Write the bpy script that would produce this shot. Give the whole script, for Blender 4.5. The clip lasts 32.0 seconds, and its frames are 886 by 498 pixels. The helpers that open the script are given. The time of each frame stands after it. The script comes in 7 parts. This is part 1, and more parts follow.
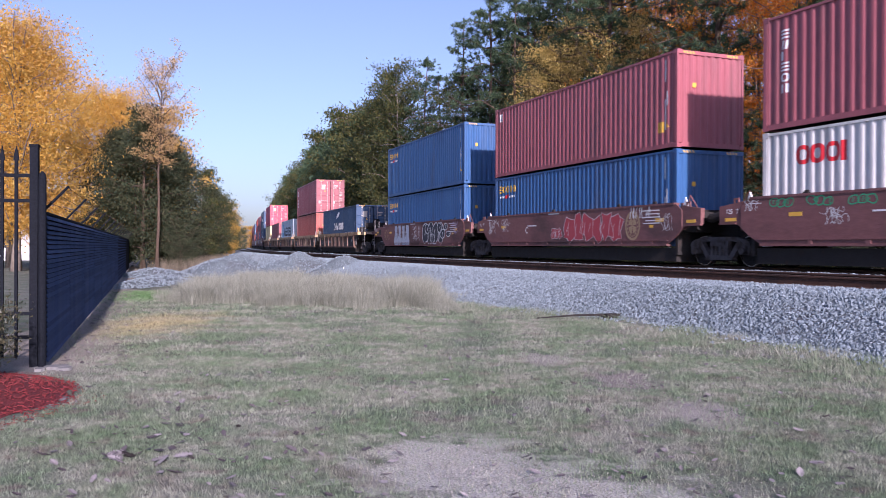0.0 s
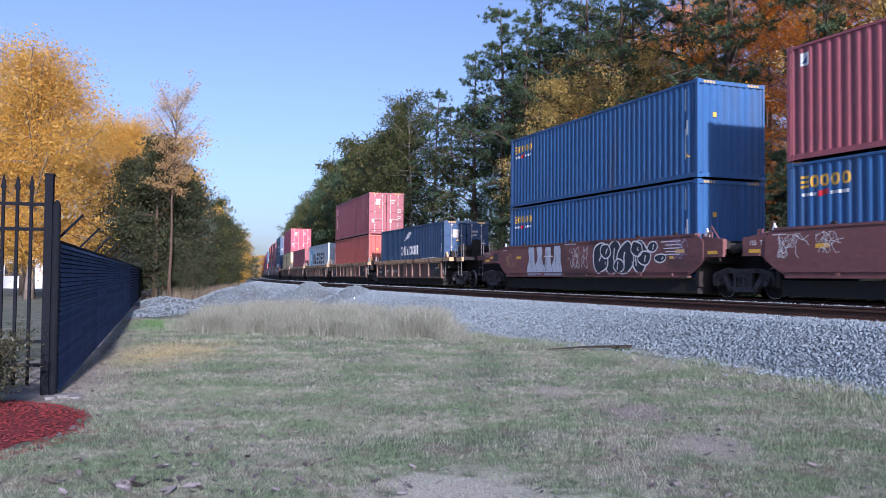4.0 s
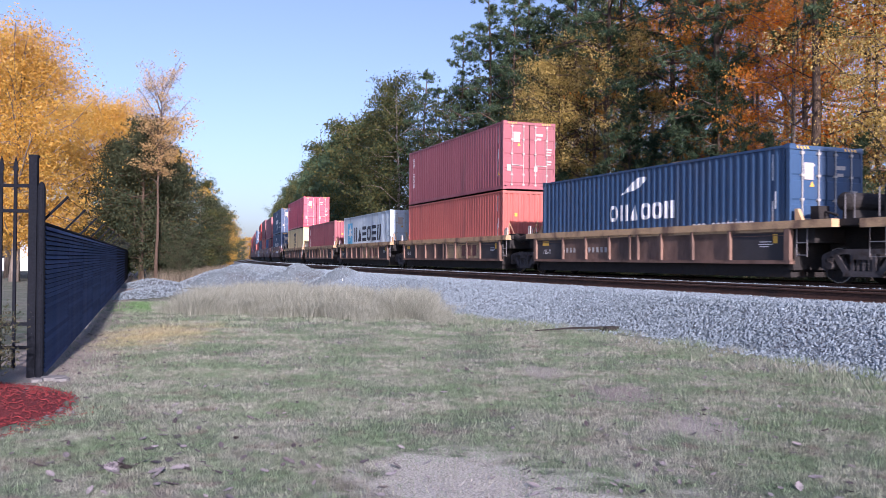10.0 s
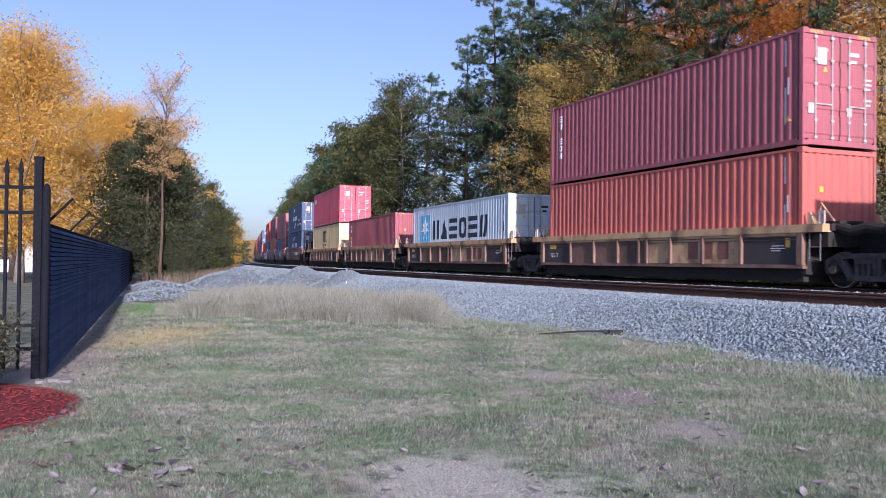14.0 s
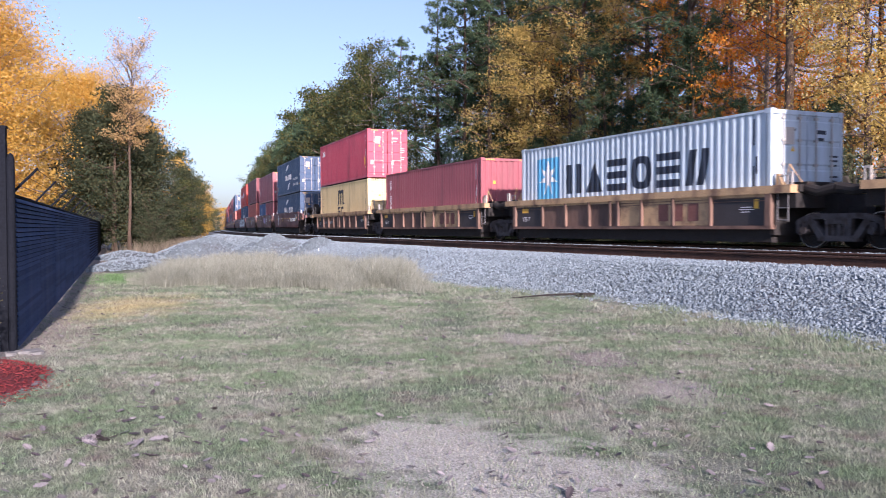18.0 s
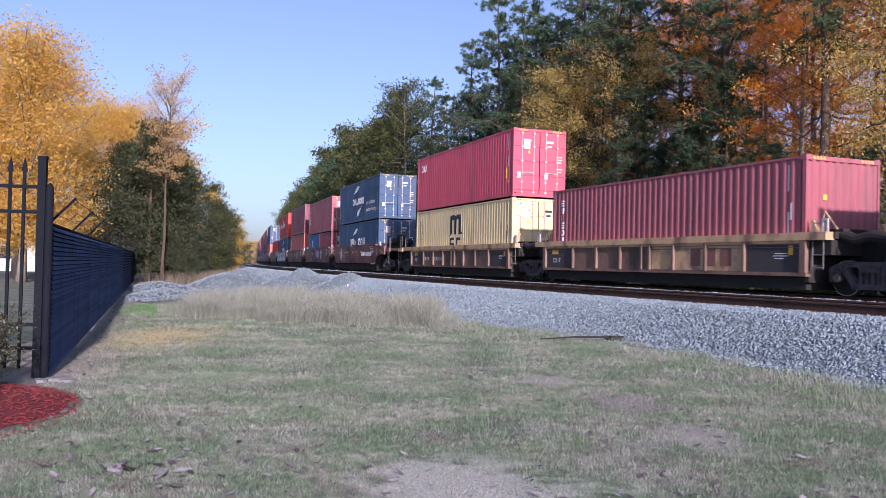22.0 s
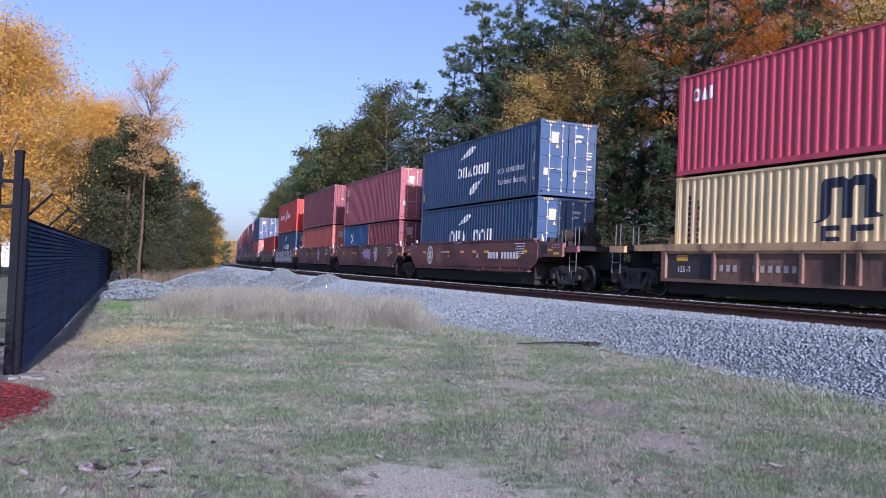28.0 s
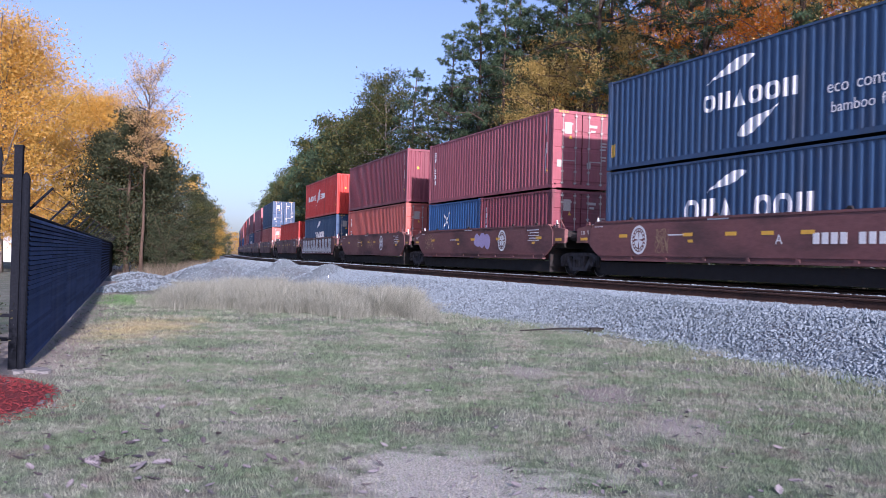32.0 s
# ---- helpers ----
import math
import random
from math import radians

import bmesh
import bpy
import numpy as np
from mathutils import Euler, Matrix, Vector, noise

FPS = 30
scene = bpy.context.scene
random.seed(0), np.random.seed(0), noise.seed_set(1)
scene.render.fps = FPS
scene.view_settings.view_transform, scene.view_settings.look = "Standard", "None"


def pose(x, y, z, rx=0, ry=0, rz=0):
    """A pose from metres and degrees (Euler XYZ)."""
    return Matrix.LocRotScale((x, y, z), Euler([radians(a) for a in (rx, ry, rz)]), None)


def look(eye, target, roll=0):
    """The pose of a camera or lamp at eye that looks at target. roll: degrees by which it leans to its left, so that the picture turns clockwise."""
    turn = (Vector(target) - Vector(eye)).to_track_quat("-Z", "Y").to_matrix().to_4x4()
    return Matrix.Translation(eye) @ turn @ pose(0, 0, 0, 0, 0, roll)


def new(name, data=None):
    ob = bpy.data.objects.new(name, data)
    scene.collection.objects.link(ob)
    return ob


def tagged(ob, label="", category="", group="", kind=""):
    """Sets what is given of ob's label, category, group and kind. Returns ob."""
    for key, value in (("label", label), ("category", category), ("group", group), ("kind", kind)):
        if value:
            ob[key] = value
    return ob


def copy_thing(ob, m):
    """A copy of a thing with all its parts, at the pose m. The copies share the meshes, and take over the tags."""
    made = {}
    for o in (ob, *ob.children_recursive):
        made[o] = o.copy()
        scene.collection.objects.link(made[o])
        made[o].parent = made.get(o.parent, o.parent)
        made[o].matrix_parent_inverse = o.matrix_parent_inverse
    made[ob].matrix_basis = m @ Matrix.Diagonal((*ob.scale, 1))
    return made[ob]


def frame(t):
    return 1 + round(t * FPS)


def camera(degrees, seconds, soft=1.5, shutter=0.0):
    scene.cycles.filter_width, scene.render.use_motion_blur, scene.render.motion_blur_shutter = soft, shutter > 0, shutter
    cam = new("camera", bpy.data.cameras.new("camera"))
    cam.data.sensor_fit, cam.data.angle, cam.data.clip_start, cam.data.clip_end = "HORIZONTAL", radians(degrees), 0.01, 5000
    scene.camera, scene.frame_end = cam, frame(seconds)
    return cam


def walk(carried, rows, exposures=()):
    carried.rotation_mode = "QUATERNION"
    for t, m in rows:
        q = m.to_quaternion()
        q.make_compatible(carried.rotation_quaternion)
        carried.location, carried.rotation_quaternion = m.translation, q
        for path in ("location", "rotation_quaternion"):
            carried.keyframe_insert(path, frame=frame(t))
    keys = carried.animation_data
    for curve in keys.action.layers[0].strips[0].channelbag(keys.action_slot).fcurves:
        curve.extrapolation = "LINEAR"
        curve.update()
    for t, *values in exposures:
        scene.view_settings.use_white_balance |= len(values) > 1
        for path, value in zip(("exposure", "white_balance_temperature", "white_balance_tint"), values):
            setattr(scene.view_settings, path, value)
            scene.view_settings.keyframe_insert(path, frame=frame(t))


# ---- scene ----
# camera: held in the hand at one spot, turning a little
cam = camera(55.5, 32.0, soft=0.7, shutter=0.4)
EYE = 1.45
PATH = [  # seconds, yaw, pitch, roll
    (0, -0.01, -0.14, -0.21), (0.5, 0.34, 0.27, -0.21), (1, 0.38, 0.72, -0.29),
    (1.5, 0.38, 1.14, -0.44), (2, 0.45, 1.53, -0.51), (2.5, 0.55, 1.72, -0.62),
    (3, 0.72, 1.83, -0.57), (3.5, 0.75, 1.92, -0.52), (5.5, 0.20, 1.73, -0.39),
    (6, -0.68, 1.31, -0.35), (6.5, -2.14, 0.60, -0.48), (7, -3.23, -0.09, -0.82),
    (7.5, -3.40, -0.55, -0.96), (8, -3.07, -0.89, -1.28), (8.5, -1.36, -0.63, -1.06),
    (9, -0.48, -0.18, -0.70), (9.5, -0.20, 0.32, -0.56), (10, -0.09, 0.68, -0.45),
    (10.5, -0.12, 0.91, -0.42), (11, -0.10, 0.95, -0.39), (11.5, -0.03, 0.80, -0.44),
    (12, 0.10, 0.74, -0.49), (12.5, 0.24, 0.70, -0.65), (13, 0.36, 0.78, -0.75),
    (13.5, 0.40, 0.88, -0.73), (14, 0.17, 0.88, -0.66), (14.5, -0.51, 0.62, -0.50),
    (15, -1.58, 0.05, -0.26), (15.5, -2.58, -0.72, -0.29), (17.5, -3.05, -1.90, 0.04),
    (18, -1.69, -1.46, 0.13), (18.5, -0.17, -1.08, -0.07), (19, 0.84, -0.75, -0.49),
    (19.5, 1.26, -0.50, -0.82), (20, 1.29, -0.22, -1.07), (20.5, 1.14, 0.06, -1.21),
    (21, 0.95, 0.47, -1.32), (21.5, 0.64, 0.84, -1.32), (22, 0.30, 1.14, -1.30),
    (22.5, -0.04, 1.26, -1.31), (23, -0.27, 1.25, -1.35), (23.5, -0.46, 1.19, -1.56),
    (24, -0.48, 1.20, -1.73), (24.5, -0.43, 1.35, -1.90), (25, -0.32, 1.48, -2.08),
    (25.5, -0.15, 1.67, -2.21), (27.5, -0.05, 1.83, -2.39), (28, -1.11, 1.41, -2.39),
    (28.5, -2.13, 0.90, -2.33), (29, -2.62, 0.53, -2.29), (29.5, -2.40, 0.32, -2.17),
    (30, -1.59, 0.13, -1.81), (30.5, -0.94, 0.08, -1.56), (31, -0.66, 0.15, -1.45),
    (31.5, -0.74, 0.30, -1.42), (32, -1.00, 0.60, -1.49),
]
walk(cam, [(t, pose(0, 0, EYE, 90 + p, r, y)) for t, y, p, r in PATH],
     exposures=[
    (0, 1.5, 5980, 36), (2, 1.46, 5880, 32), (3.5, 1.42, 5680, 28), (6, 1.4, 5620, 24), (7, 1.46, 5920, 28), (8, 1.7, 6110, 33),
    (9, 1.7, 6210, 34), (10.5, 1.55, 5910, 30), (12, 1.47, 5900, 29), (15, 1.47, 5900, 30), (17.5, 1.8, 6250, 30), (18.3, 1.75, 6250, 30),
    (19, 1.63, 6230, 30), (20, 1.55, 6110, 30), (22, 1.48, 5950, 31), (25, 1.43, 5850, 31), (27.5, 1.39, 5700, 33), (28.2, 1.39, 5700, 33), (29.5, 1.52, 5900, 36), (32, 1.55, 5800, 33),
])

# ---- light: a low sun from the right and behind, under a clear sky ----
SUN_AZ, SUN_EL = 164.0, 20.0
world = bpy.data.worlds.new("sky")
scene.world = world
world.use_nodes = True
wn = world.node_tree
sky = wn.nodes.new("ShaderNodeTexSky")
sky.sky_type, sky.sun_disc = "NISHITA", False
sky.sun_elevation, sky.sun_rotation = radians(SUN_EL), radians(SUN_AZ)
sky.air_density, sky.dust_density, sky.ozone_density = 1.0, 1.5, 4.6
wn.nodes["Background"].inputs["Strength"].default_value = 0.062
paler_sky = wn.nodes.new("ShaderNodeHueSaturation")  # the sky's saturation is lowered to pale its blue
paler_sky.inputs["Saturation"].default_value = 0.86
wn.links.new(sky.outputs["Color"], paler_sky.inputs["Color"])
wn.links.new(paler_sky.outputs["Color"], wn.nodes["Background"].inputs["Color"])
sun_data = bpy.data.lights.new("sun", "SUN")
sun_data.energy, sun_data.angle, sun_data.color = 2.75, radians(1.5), (1.0, 0.91, 0.80)
sun = new("sun", sun_data)
az, el = radians(SUN_AZ), radians(SUN_EL)
sun.matrix_world = look((60 * math.sin(az), 60 * math.cos(az), 40), (60 * math.sin(az) - math.sin(az) * math.cos(el), 60 * math.cos(az) - math.cos(az) * math.cos(el), 40 - math.sin(el)))


# ---- materials ----
def mat(name, col, rough=0.6, metal=0.0, var=0.2, scale=1.5, fine=40.0, grime=None, grime_at=0.62, bump=0.15, bump_scale=60.0,
        spec=0.4, stretch=(1, 1, 1), trans=0.0, each=0.0, island=0.0, hues=None):
    """A worn surface: colour varied at two scales, a second colour in blotches, fine relief."""
    m = bpy.data.materials.new(name)
    m.use_nodes = True
    nt = m.node_tree
    n, l = nt.nodes, nt.links
    bs = n["Principled BSDF"]
    co = n.new("ShaderNodeTexCoord")
    mp = n.new("ShaderNodeMapping")
    mp.inputs["Scale"].default_value = stretch
    l.new(co.outputs["Object"], mp.inputs["Vector"])
    big = n.new("ShaderNodeTexNoise")
    big.inputs["Scale"].default_value, big.inputs["Detail"].default_value = scale, 5
    l.new(mp.outputs["Vector"], big.inputs["Vector"])
    small = n.new("ShaderNodeTexNoise")
    small.inputs["Scale"].default_value, small.inputs["Detail"].default_value = fine, 3
    l.new(mp.outputs["Vector"], small.inputs["Vector"])

    def mix(kind, fac, a, b):
        x = n.new("ShaderNodeMix")
        x.data_type, x.blend_type = "RGBA", kind
        for sock, v in ((x.inputs[0], fac), (x.inputs[6], a), (x.inputs[7], b)):
            if hasattr(v, "is_output"):
                l.new(v, sock)
            elif isinstance(v, (int, float)):
                sock.default_value = v
            else:
                sock.default_value = (*v, 1)
        return x.outputs[2]

    def ramp(src, lo, hi, a, b):
        x = n.new("ShaderNodeMapRange")
        x.inputs[1].default_value, x.inputs[2].default_value, x.inputs[3].default_value, x.inputs[4].default_value = lo, hi, a, b
        l.new(src, x.inputs[0])
        return x.outputs[0]

    base = col
    if hues:
        rmp = n.new("ShaderNodeValToRGB")
        rmp.color_ramp.interpolation = "LINEAR"
        for i, c in enumerate(hues):
            e = rmp.color_ramp.elements[i] if i < 2 else rmp.color_ramp.elements.new(0)
            e.position, e.color = i / (len(hues) - 1), (*c, 1)
        if island:
            g = n.new("ShaderNodeNewGeometry")
            l.new(ramp(g.outputs["Random Per Island"], 0, 1, 0, 1), rmp.inputs[0])
        else:
            l.new(ramp(big.outputs[0], 0.3, 0.7, 0, 1), rmp.inputs[0])
        base = rmp.outputs[0]
    if grime:
        base = mix("MIX", ramp(big.outputs[0], grime_at - 0.08, grime_at + 0.12, 0, 0.9), base, grime)
    v1 = n.new("ShaderNodeHueSaturation")
    if hasattr(base, "is_output"):
        l.new(base, v1.inputs["Color"])
    else:
        v1.inputs["Color"].default_value = (*base, 1)
    l.new(ramp(small.outputs[0], 0.25, 0.75, 1 - var, 1 + var), v1.inputs["Value"])
    out = v1.outputs[0]
    if each or (island and not hues):
        v2 = n.new("ShaderNodeHueSaturation")
        l.new(out, v2.inputs["Color"])
        if island:
            g = n.new("ShaderNodeNewGeometry")
            l.new(ramp(g.outputs["Random Per Island"], 0, 1, 1 - island, 1 + island), v2.inputs["Value"])
        else:
            oi = n.new("ShaderNodeObjectInfo")
            l.new(ramp(oi.outputs["Random"], 0, 1, 1 - each, 1 + each), v2.inputs["Value"])
        out = v2.outputs[0]
    l.new(out, bs.inputs["Base Color"])
    bs.inputs["Metallic"].default_value, bs.inputs["Specular IOR Level"].default_value = metal, spec
    l.new(ramp(big.outputs[0], 0.3, 0.7, max(0.05, rough - 0.12), min(1, rough + 0.12)), bs.inputs["Roughness"])
    if bump:
        b = n.new("ShaderNodeBump")
        b.inputs["Strength"].default_value, b.inputs["Distance"].default_value = bump, 1 / bump_scale
        nb = n.new("ShaderNodeTexNoise")
        nb.inputs["Scale"].default_value, nb.inputs["Detail"].default_value = bump_scale, 4
        l.new(mp.outputs["Vector"], nb.inputs["Vector"])
        l.new(nb.outputs[0], b.inputs["Height"])
        l.new(b.outputs[0], bs.inputs["Normal"])
    if trans:
        tr = n.new("ShaderNodeBsdfTranslucent")
        l.new(out, tr.inputs["Color"])
        ms = n.new("ShaderNodeMixShader")
        ms.inputs[0].default_value = trans
        l.new(bs.outputs[0], ms.inputs[1])
        l.new(tr.outputs[0], ms.inputs[2])
        l.new(ms.outputs[0], n["Material Output"].inputs["Surface"])
    return m


def paint(name, col, **k):
    """Container paint: faded, streaked down its height, with rust freckles."""
    o = dict(rough=0.5, var=0.10, scale=0.9, fine=9.0, grime=tuple(0.55 * c + 0.035 for c in col), grime_at=0.60, bump=0.08, bump_scale=25, spec=0.35, stretch=(1.6, 1.6, 0.25))
    o.update(k)
    return mat(name, col, **o)


MAROON = paint("paint_maroon", (0.309, 0.095, 0.115))
DEEP = paint("paint_dark_maroon", (0.215, 0.060, 0.077))
SEABLUE = paint("paint_sea_blue", (0.032, 0.106, 0.259))
NAVY = paint("paint_navy", (0.034, 0.077, 0.158))
ORANGE = paint("paint_brick_red", (0.450, 0.122, 0.103))
RED = paint("paint_red", (0.531, 0.044, 0.032))
PINK = paint("paint_raspberry", (0.53, 0.080, 0.125))
CREAM = paint("paint_cream", (0.66, 0.54, 0.30))
PALE = paint("paint_pale_grey", (0.459, 0.571, 0.660))
WHITE = paint("paint_offwhite", (0.609, 0.620, 0.620))
GREY = paint("paint_grey", (0.414, 0.456, 0.497))
LETTER = mat("marking_white", (0.72, 0.74, 0.76), rough=0.55, var=0.12, bump=0)
YELLOW = mat("marking_yellow", (0.72, 0.42, 0.06), rough=0.5, var=0.1, bump=0)
INK = mat("marking_dark", (0.02, 0.03, 0.05), rough=0.55, var=0.2, bump=0)
SKYB = mat("marking_light_blue", (0.10, 0.42, 0.68), rough=0.5, var=0.1, bump=0)
REDM = mat("marking_red", (0.60, 0.03, 0.04), rough=0.5, var=0.1, bump=0)
GREENM = mat("marking_green", (0.03, 0.32, 0.16), rough=0.5, var=0.15, bump=0)
LILAC = mat("marking_lilac", (0.42, 0.36, 0.58), rough=0.6, var=0.15, bump=0)
ROSE = mat("marking_rose", (0.40, 0.06, 0.075), rough=0.6, var=0.15, bump=0)
WORN = mat("marking_worn_white", (0.42, 0.40, 0.38), rough=0.6, var=0.25, bump=0)
FADED = mat("marking_faded_rose", (0.20, 0.085, 0.070), rough=0.7, var=0.3, bump=0)
OCHRE = mat("marking_ochre", (0.36, 0.25, 0.15), rough=0.6, var=0.2, bump=0)
WELL = mat("well_oxide_red", (0.175, 0.077, 0.076), rough=0.6, var=0.14, scale=0.8, fine=7, grime=(0.075, 0.044, 0.044), grime_at=0.56, bump=0.1, bump_scale=14, stretch=(0.6, 1, 1.4))
RIBBED = mat("well_weathered_brown", (0.195, 0.118, 0.088), rough=0.75, var=0.2, scale=0.7, fine=6, grime=(0.085, 0.058, 0.050), grime_at=0.54, bump=0.2, bump_scale=14, stretch=(1, 1, 0.5))
PATCH = mat("well_grey_patch", (0.045, 0.042, 0.045), rough=0.7, var=0.2, bump=0.1)
TAN = mat("chord_tan", (0.50, 0.335, 0.185), rough=0.65, var=0.18, scale=2.2, grime=(0.17, 0.105, 0.075), grime_at=0.56, bump=0.15)
STEEL = mat("truck_steel", (0.030, 0.028, 0.028), rough=0.85, var=0.3, scale=4, grime=(0.055, 0.034, 0.026), grime_at=0.68, bump=0.25, spec=0.15)
LITTER = mat("woods_leaf_litter", (0.060, 0.042, 0.028), rough=0.95, var=0.5, scale=0.8, fine=9, grime=(0.035, 0.034, 0.020), grime_at=0.5, bump=0.8, bump_scale=12)
CAST = mat("cast_truck_frame", (0.070, 0.066, 0.070), rough=0.8, var=0.25, scale=5, grime=(0.045, 0.036, 0.032), grime_at=0.52, bump=0.25, spec=0.2)
SILVER = mat("marking_silver_blue", (0.47, 0.53, 0.63), rough=0.5, var=0.15, bump=0)
BARE = mat("worn_bar", (0.42, 0.40, 0.38), rough=0.5, var=0.2, metal=0.2, bump=0.05)
TREAD = mat("wheel_tread", (0.35, 0.33, 0.31), rough=0.32, metal=1.0, var=0.15, bump=0.02)
ZINC = mat("galvanised_bar", (0.17, 0.17, 0.18), rough=0.6, metal=0.3, var=0.15, bump=0.05)
RAILM = mat("rail_rust", (0.060, 0.029, 0.020), rough=0.8, var=0.3, scale=1.2, fine=14, grime=(0.030, 0.020, 0.017), grime_at=0.6, bump=0.2, bump_scale=40)
HEAD = mat("rail_head", (0.24, 0.19, 0.16), rough=0.4, metal=0.8, var=0.2, bump=0.03)
TIE = mat("creosote_timber", (0.021, 0.019, 0.018), rough=0.9, var=0.4, scale=3, fine=30, bump=0.6, bump_scale=20, stretch=(1, 6, 6), each=0.3)
STONE = mat("granite_ballast", (0.190, 0.240, 0.272), rough=0.85, var=0.22, scale=3, fine=60, bump=0.4, bump_scale=60, island=0.30)
BED = mat("ballast_bed", (0.135, 0.168, 0.182), rough=0.95, var=0.55, scale=0.6, fine=16, bump=1.0, bump_scale=18, grime=(0.10, 0.103, 0.115), grime_at=0.6)
BLACKM = mat("black_coated_steel", (0.010, 0.012, 0.017), rough=0.8, var=0.3, bump=0.05, spec=0.06)
SLATM = mat("dark_privacy_slat", (0.042, 0.072, 0.150), rough=0.7, var=0.25, bump=0.05, each=0.22, spec=0.06)
MULCH = mat("red_mulch", (0.125, 0.016, 0.018), rough=0.9, var=0.4, bump=0.5, bump_scale=30)
CHIPM = mat("red_wood_chip", (0.145, 0.018, 0.020), rough=0.85, var=0.3, island=0.45, bump=0.2)
PEBBLE = mat("path_grit", (0.24, 0.235, 0.22), rough=0.95, var=0.2, bump=0.2, island=0.45, spec=0.1)
CONC = mat("pale_stone", (0.17, 0.172, 0.172), rough=0.9, var=0.2, bump=0.4)
BARK = mat("bark_brown", (0.095, 0.066, 0.048), rough=0.95, var=0.4, scale=2, fine=12, bump=0.8, bump_scale=12, stretch=(3, 3, 0.6))
BARKG = mat("bark_grey", (0.20, 0.17, 0.145), rough=0.95, var=0.4, scale=2, fine=12, bump=0.6, bump_scale=12, stretch=(3, 3, 0.6))
NEEDLE = mat("pine_needle", (0.040, 0.065, 0.030), rough=0.6, var=0.2, trans=0.36, hues=[(0.042, 0.092, 0.062), (0.068, 0.135, 0.074), (0.130, 0.178, 0.086)], island=1, bump=0, spec=0.12)
CEDAR = mat("cedar_leaf", (0.03, 0.05, 0.03), rough=0.6, var=0.2, trans=0.2, hues=[(0.022, 0.048, 0.030), (0.036, 0.070, 0.038), (0.06, 0.09, 0.045)], island=1, bump=0, spec=0.12)
OAKG = mat("oak_leaf_green", (0.06, 0.09, 0.03), rough=0.55, var=0.2, trans=0.35, hues=[(0.030, 0.060, 0.030), (0.046, 0.088, 0.038), (0.070, 0.110, 0.042), (0.13, 0.12, 0.040)], island=1, bump=0, spec=0.12)
DUSKY = mat("dusky_leaf", (0.04, 0.045, 0.025), rough=0.6, var=0.2, trans=0.2, hues=[(0.024, 0.044, 0.027), (0.040, 0.064, 0.034), (0.078, 0.080, 0.040)], island=1, bump=0, spec=0.12)
GOLD = mat("leaf_gold", (0.45, 0.22, 0.04), rough=0.5, var=0.15, trans=0.5, hues=[(0.62, 0.34, 0.055), (0.68, 0.41, 0.08), (0.72, 0.47, 0.11), (0.62, 0.43, 0.11)], island=1, bump=0)
FLAME = mat("leaf_orange", (0.5, 0.14, 0.02), rough=0.5, var=0.15, trans=0.6, hues=[(0.82, 0.24, 0.035), (0.88, 0.34, 0.045), (0.86, 0.44, 0.06)], island=1, bump=0)
OLIVE = mat("leaf_olive_yellow", (0.25, 0.18, 0.04), rough=0.5, var=0.15, trans=0.45, hues=[(0.38, 0.28, 0.08), (0.54, 0.40, 0.11), (0.67, 0.50, 0.15)], island=1, bump=0)
RUSSET = mat("leaf_russet", (0.3, 0.1, 0.04), rough=0.55, var=0.15, trans=0.4, hues=[(0.50, 0.32, 0.14), (0.60, 0.40, 0.18), (0.46, 0.34, 0.16)], island=1, bump=0)
SHRUBM = mat("shrub_leaf", (0.035, 0.05, 0.022), rough=0.5, var=0.2, trans=0.2, hues=[(0.022, 0.034, 0.018), (0.045, 0.060, 0.026), (0.085, 0.075, 0.04)], island=1, bump=0)
WEED = mat("dead_weed", (0.15, 0.12, 0.085), rough=0.85, var=0.15, trans=0.2, hues=[(0.075, 0.062, 0.045), (0.15, 0.125, 0.088), (0.26, 0.22, 0.16)], island=1, bump=0)
STRAW = mat("dry_tall_grass", (0.34, 0.27, 0.17), rough=0.8, var=0.15, trans=0.3, hues=[(0.155, 0.168, 0.130), (0.285, 0.302, 0.240), (0.41, 0.43, 0.36)], island=1, bump=0)
DEADL = mat("fallen_leaf", (0.22, 0.15, 0.11), rough=0.8, var=0.2, hues=[(0.045, 0.036, 0.042), (0.10, 0.080, 0.088), (0.24, 0.222, 0.232)], island=1, bump=0)
SIDING = mat("metal_siding", (0.55, 0.58, 0.62), rough=0.5, var=0.08, bump=0.05)
ROOFM = mat("roof_sheet", (0.16, 0.18, 0.20), rough=0.5, var=0.1, bump=0.05)
GLASS = mat("dark_glass", (0.02, 0.025, 0.03), rough=0.12, var=0.1, bump=0)


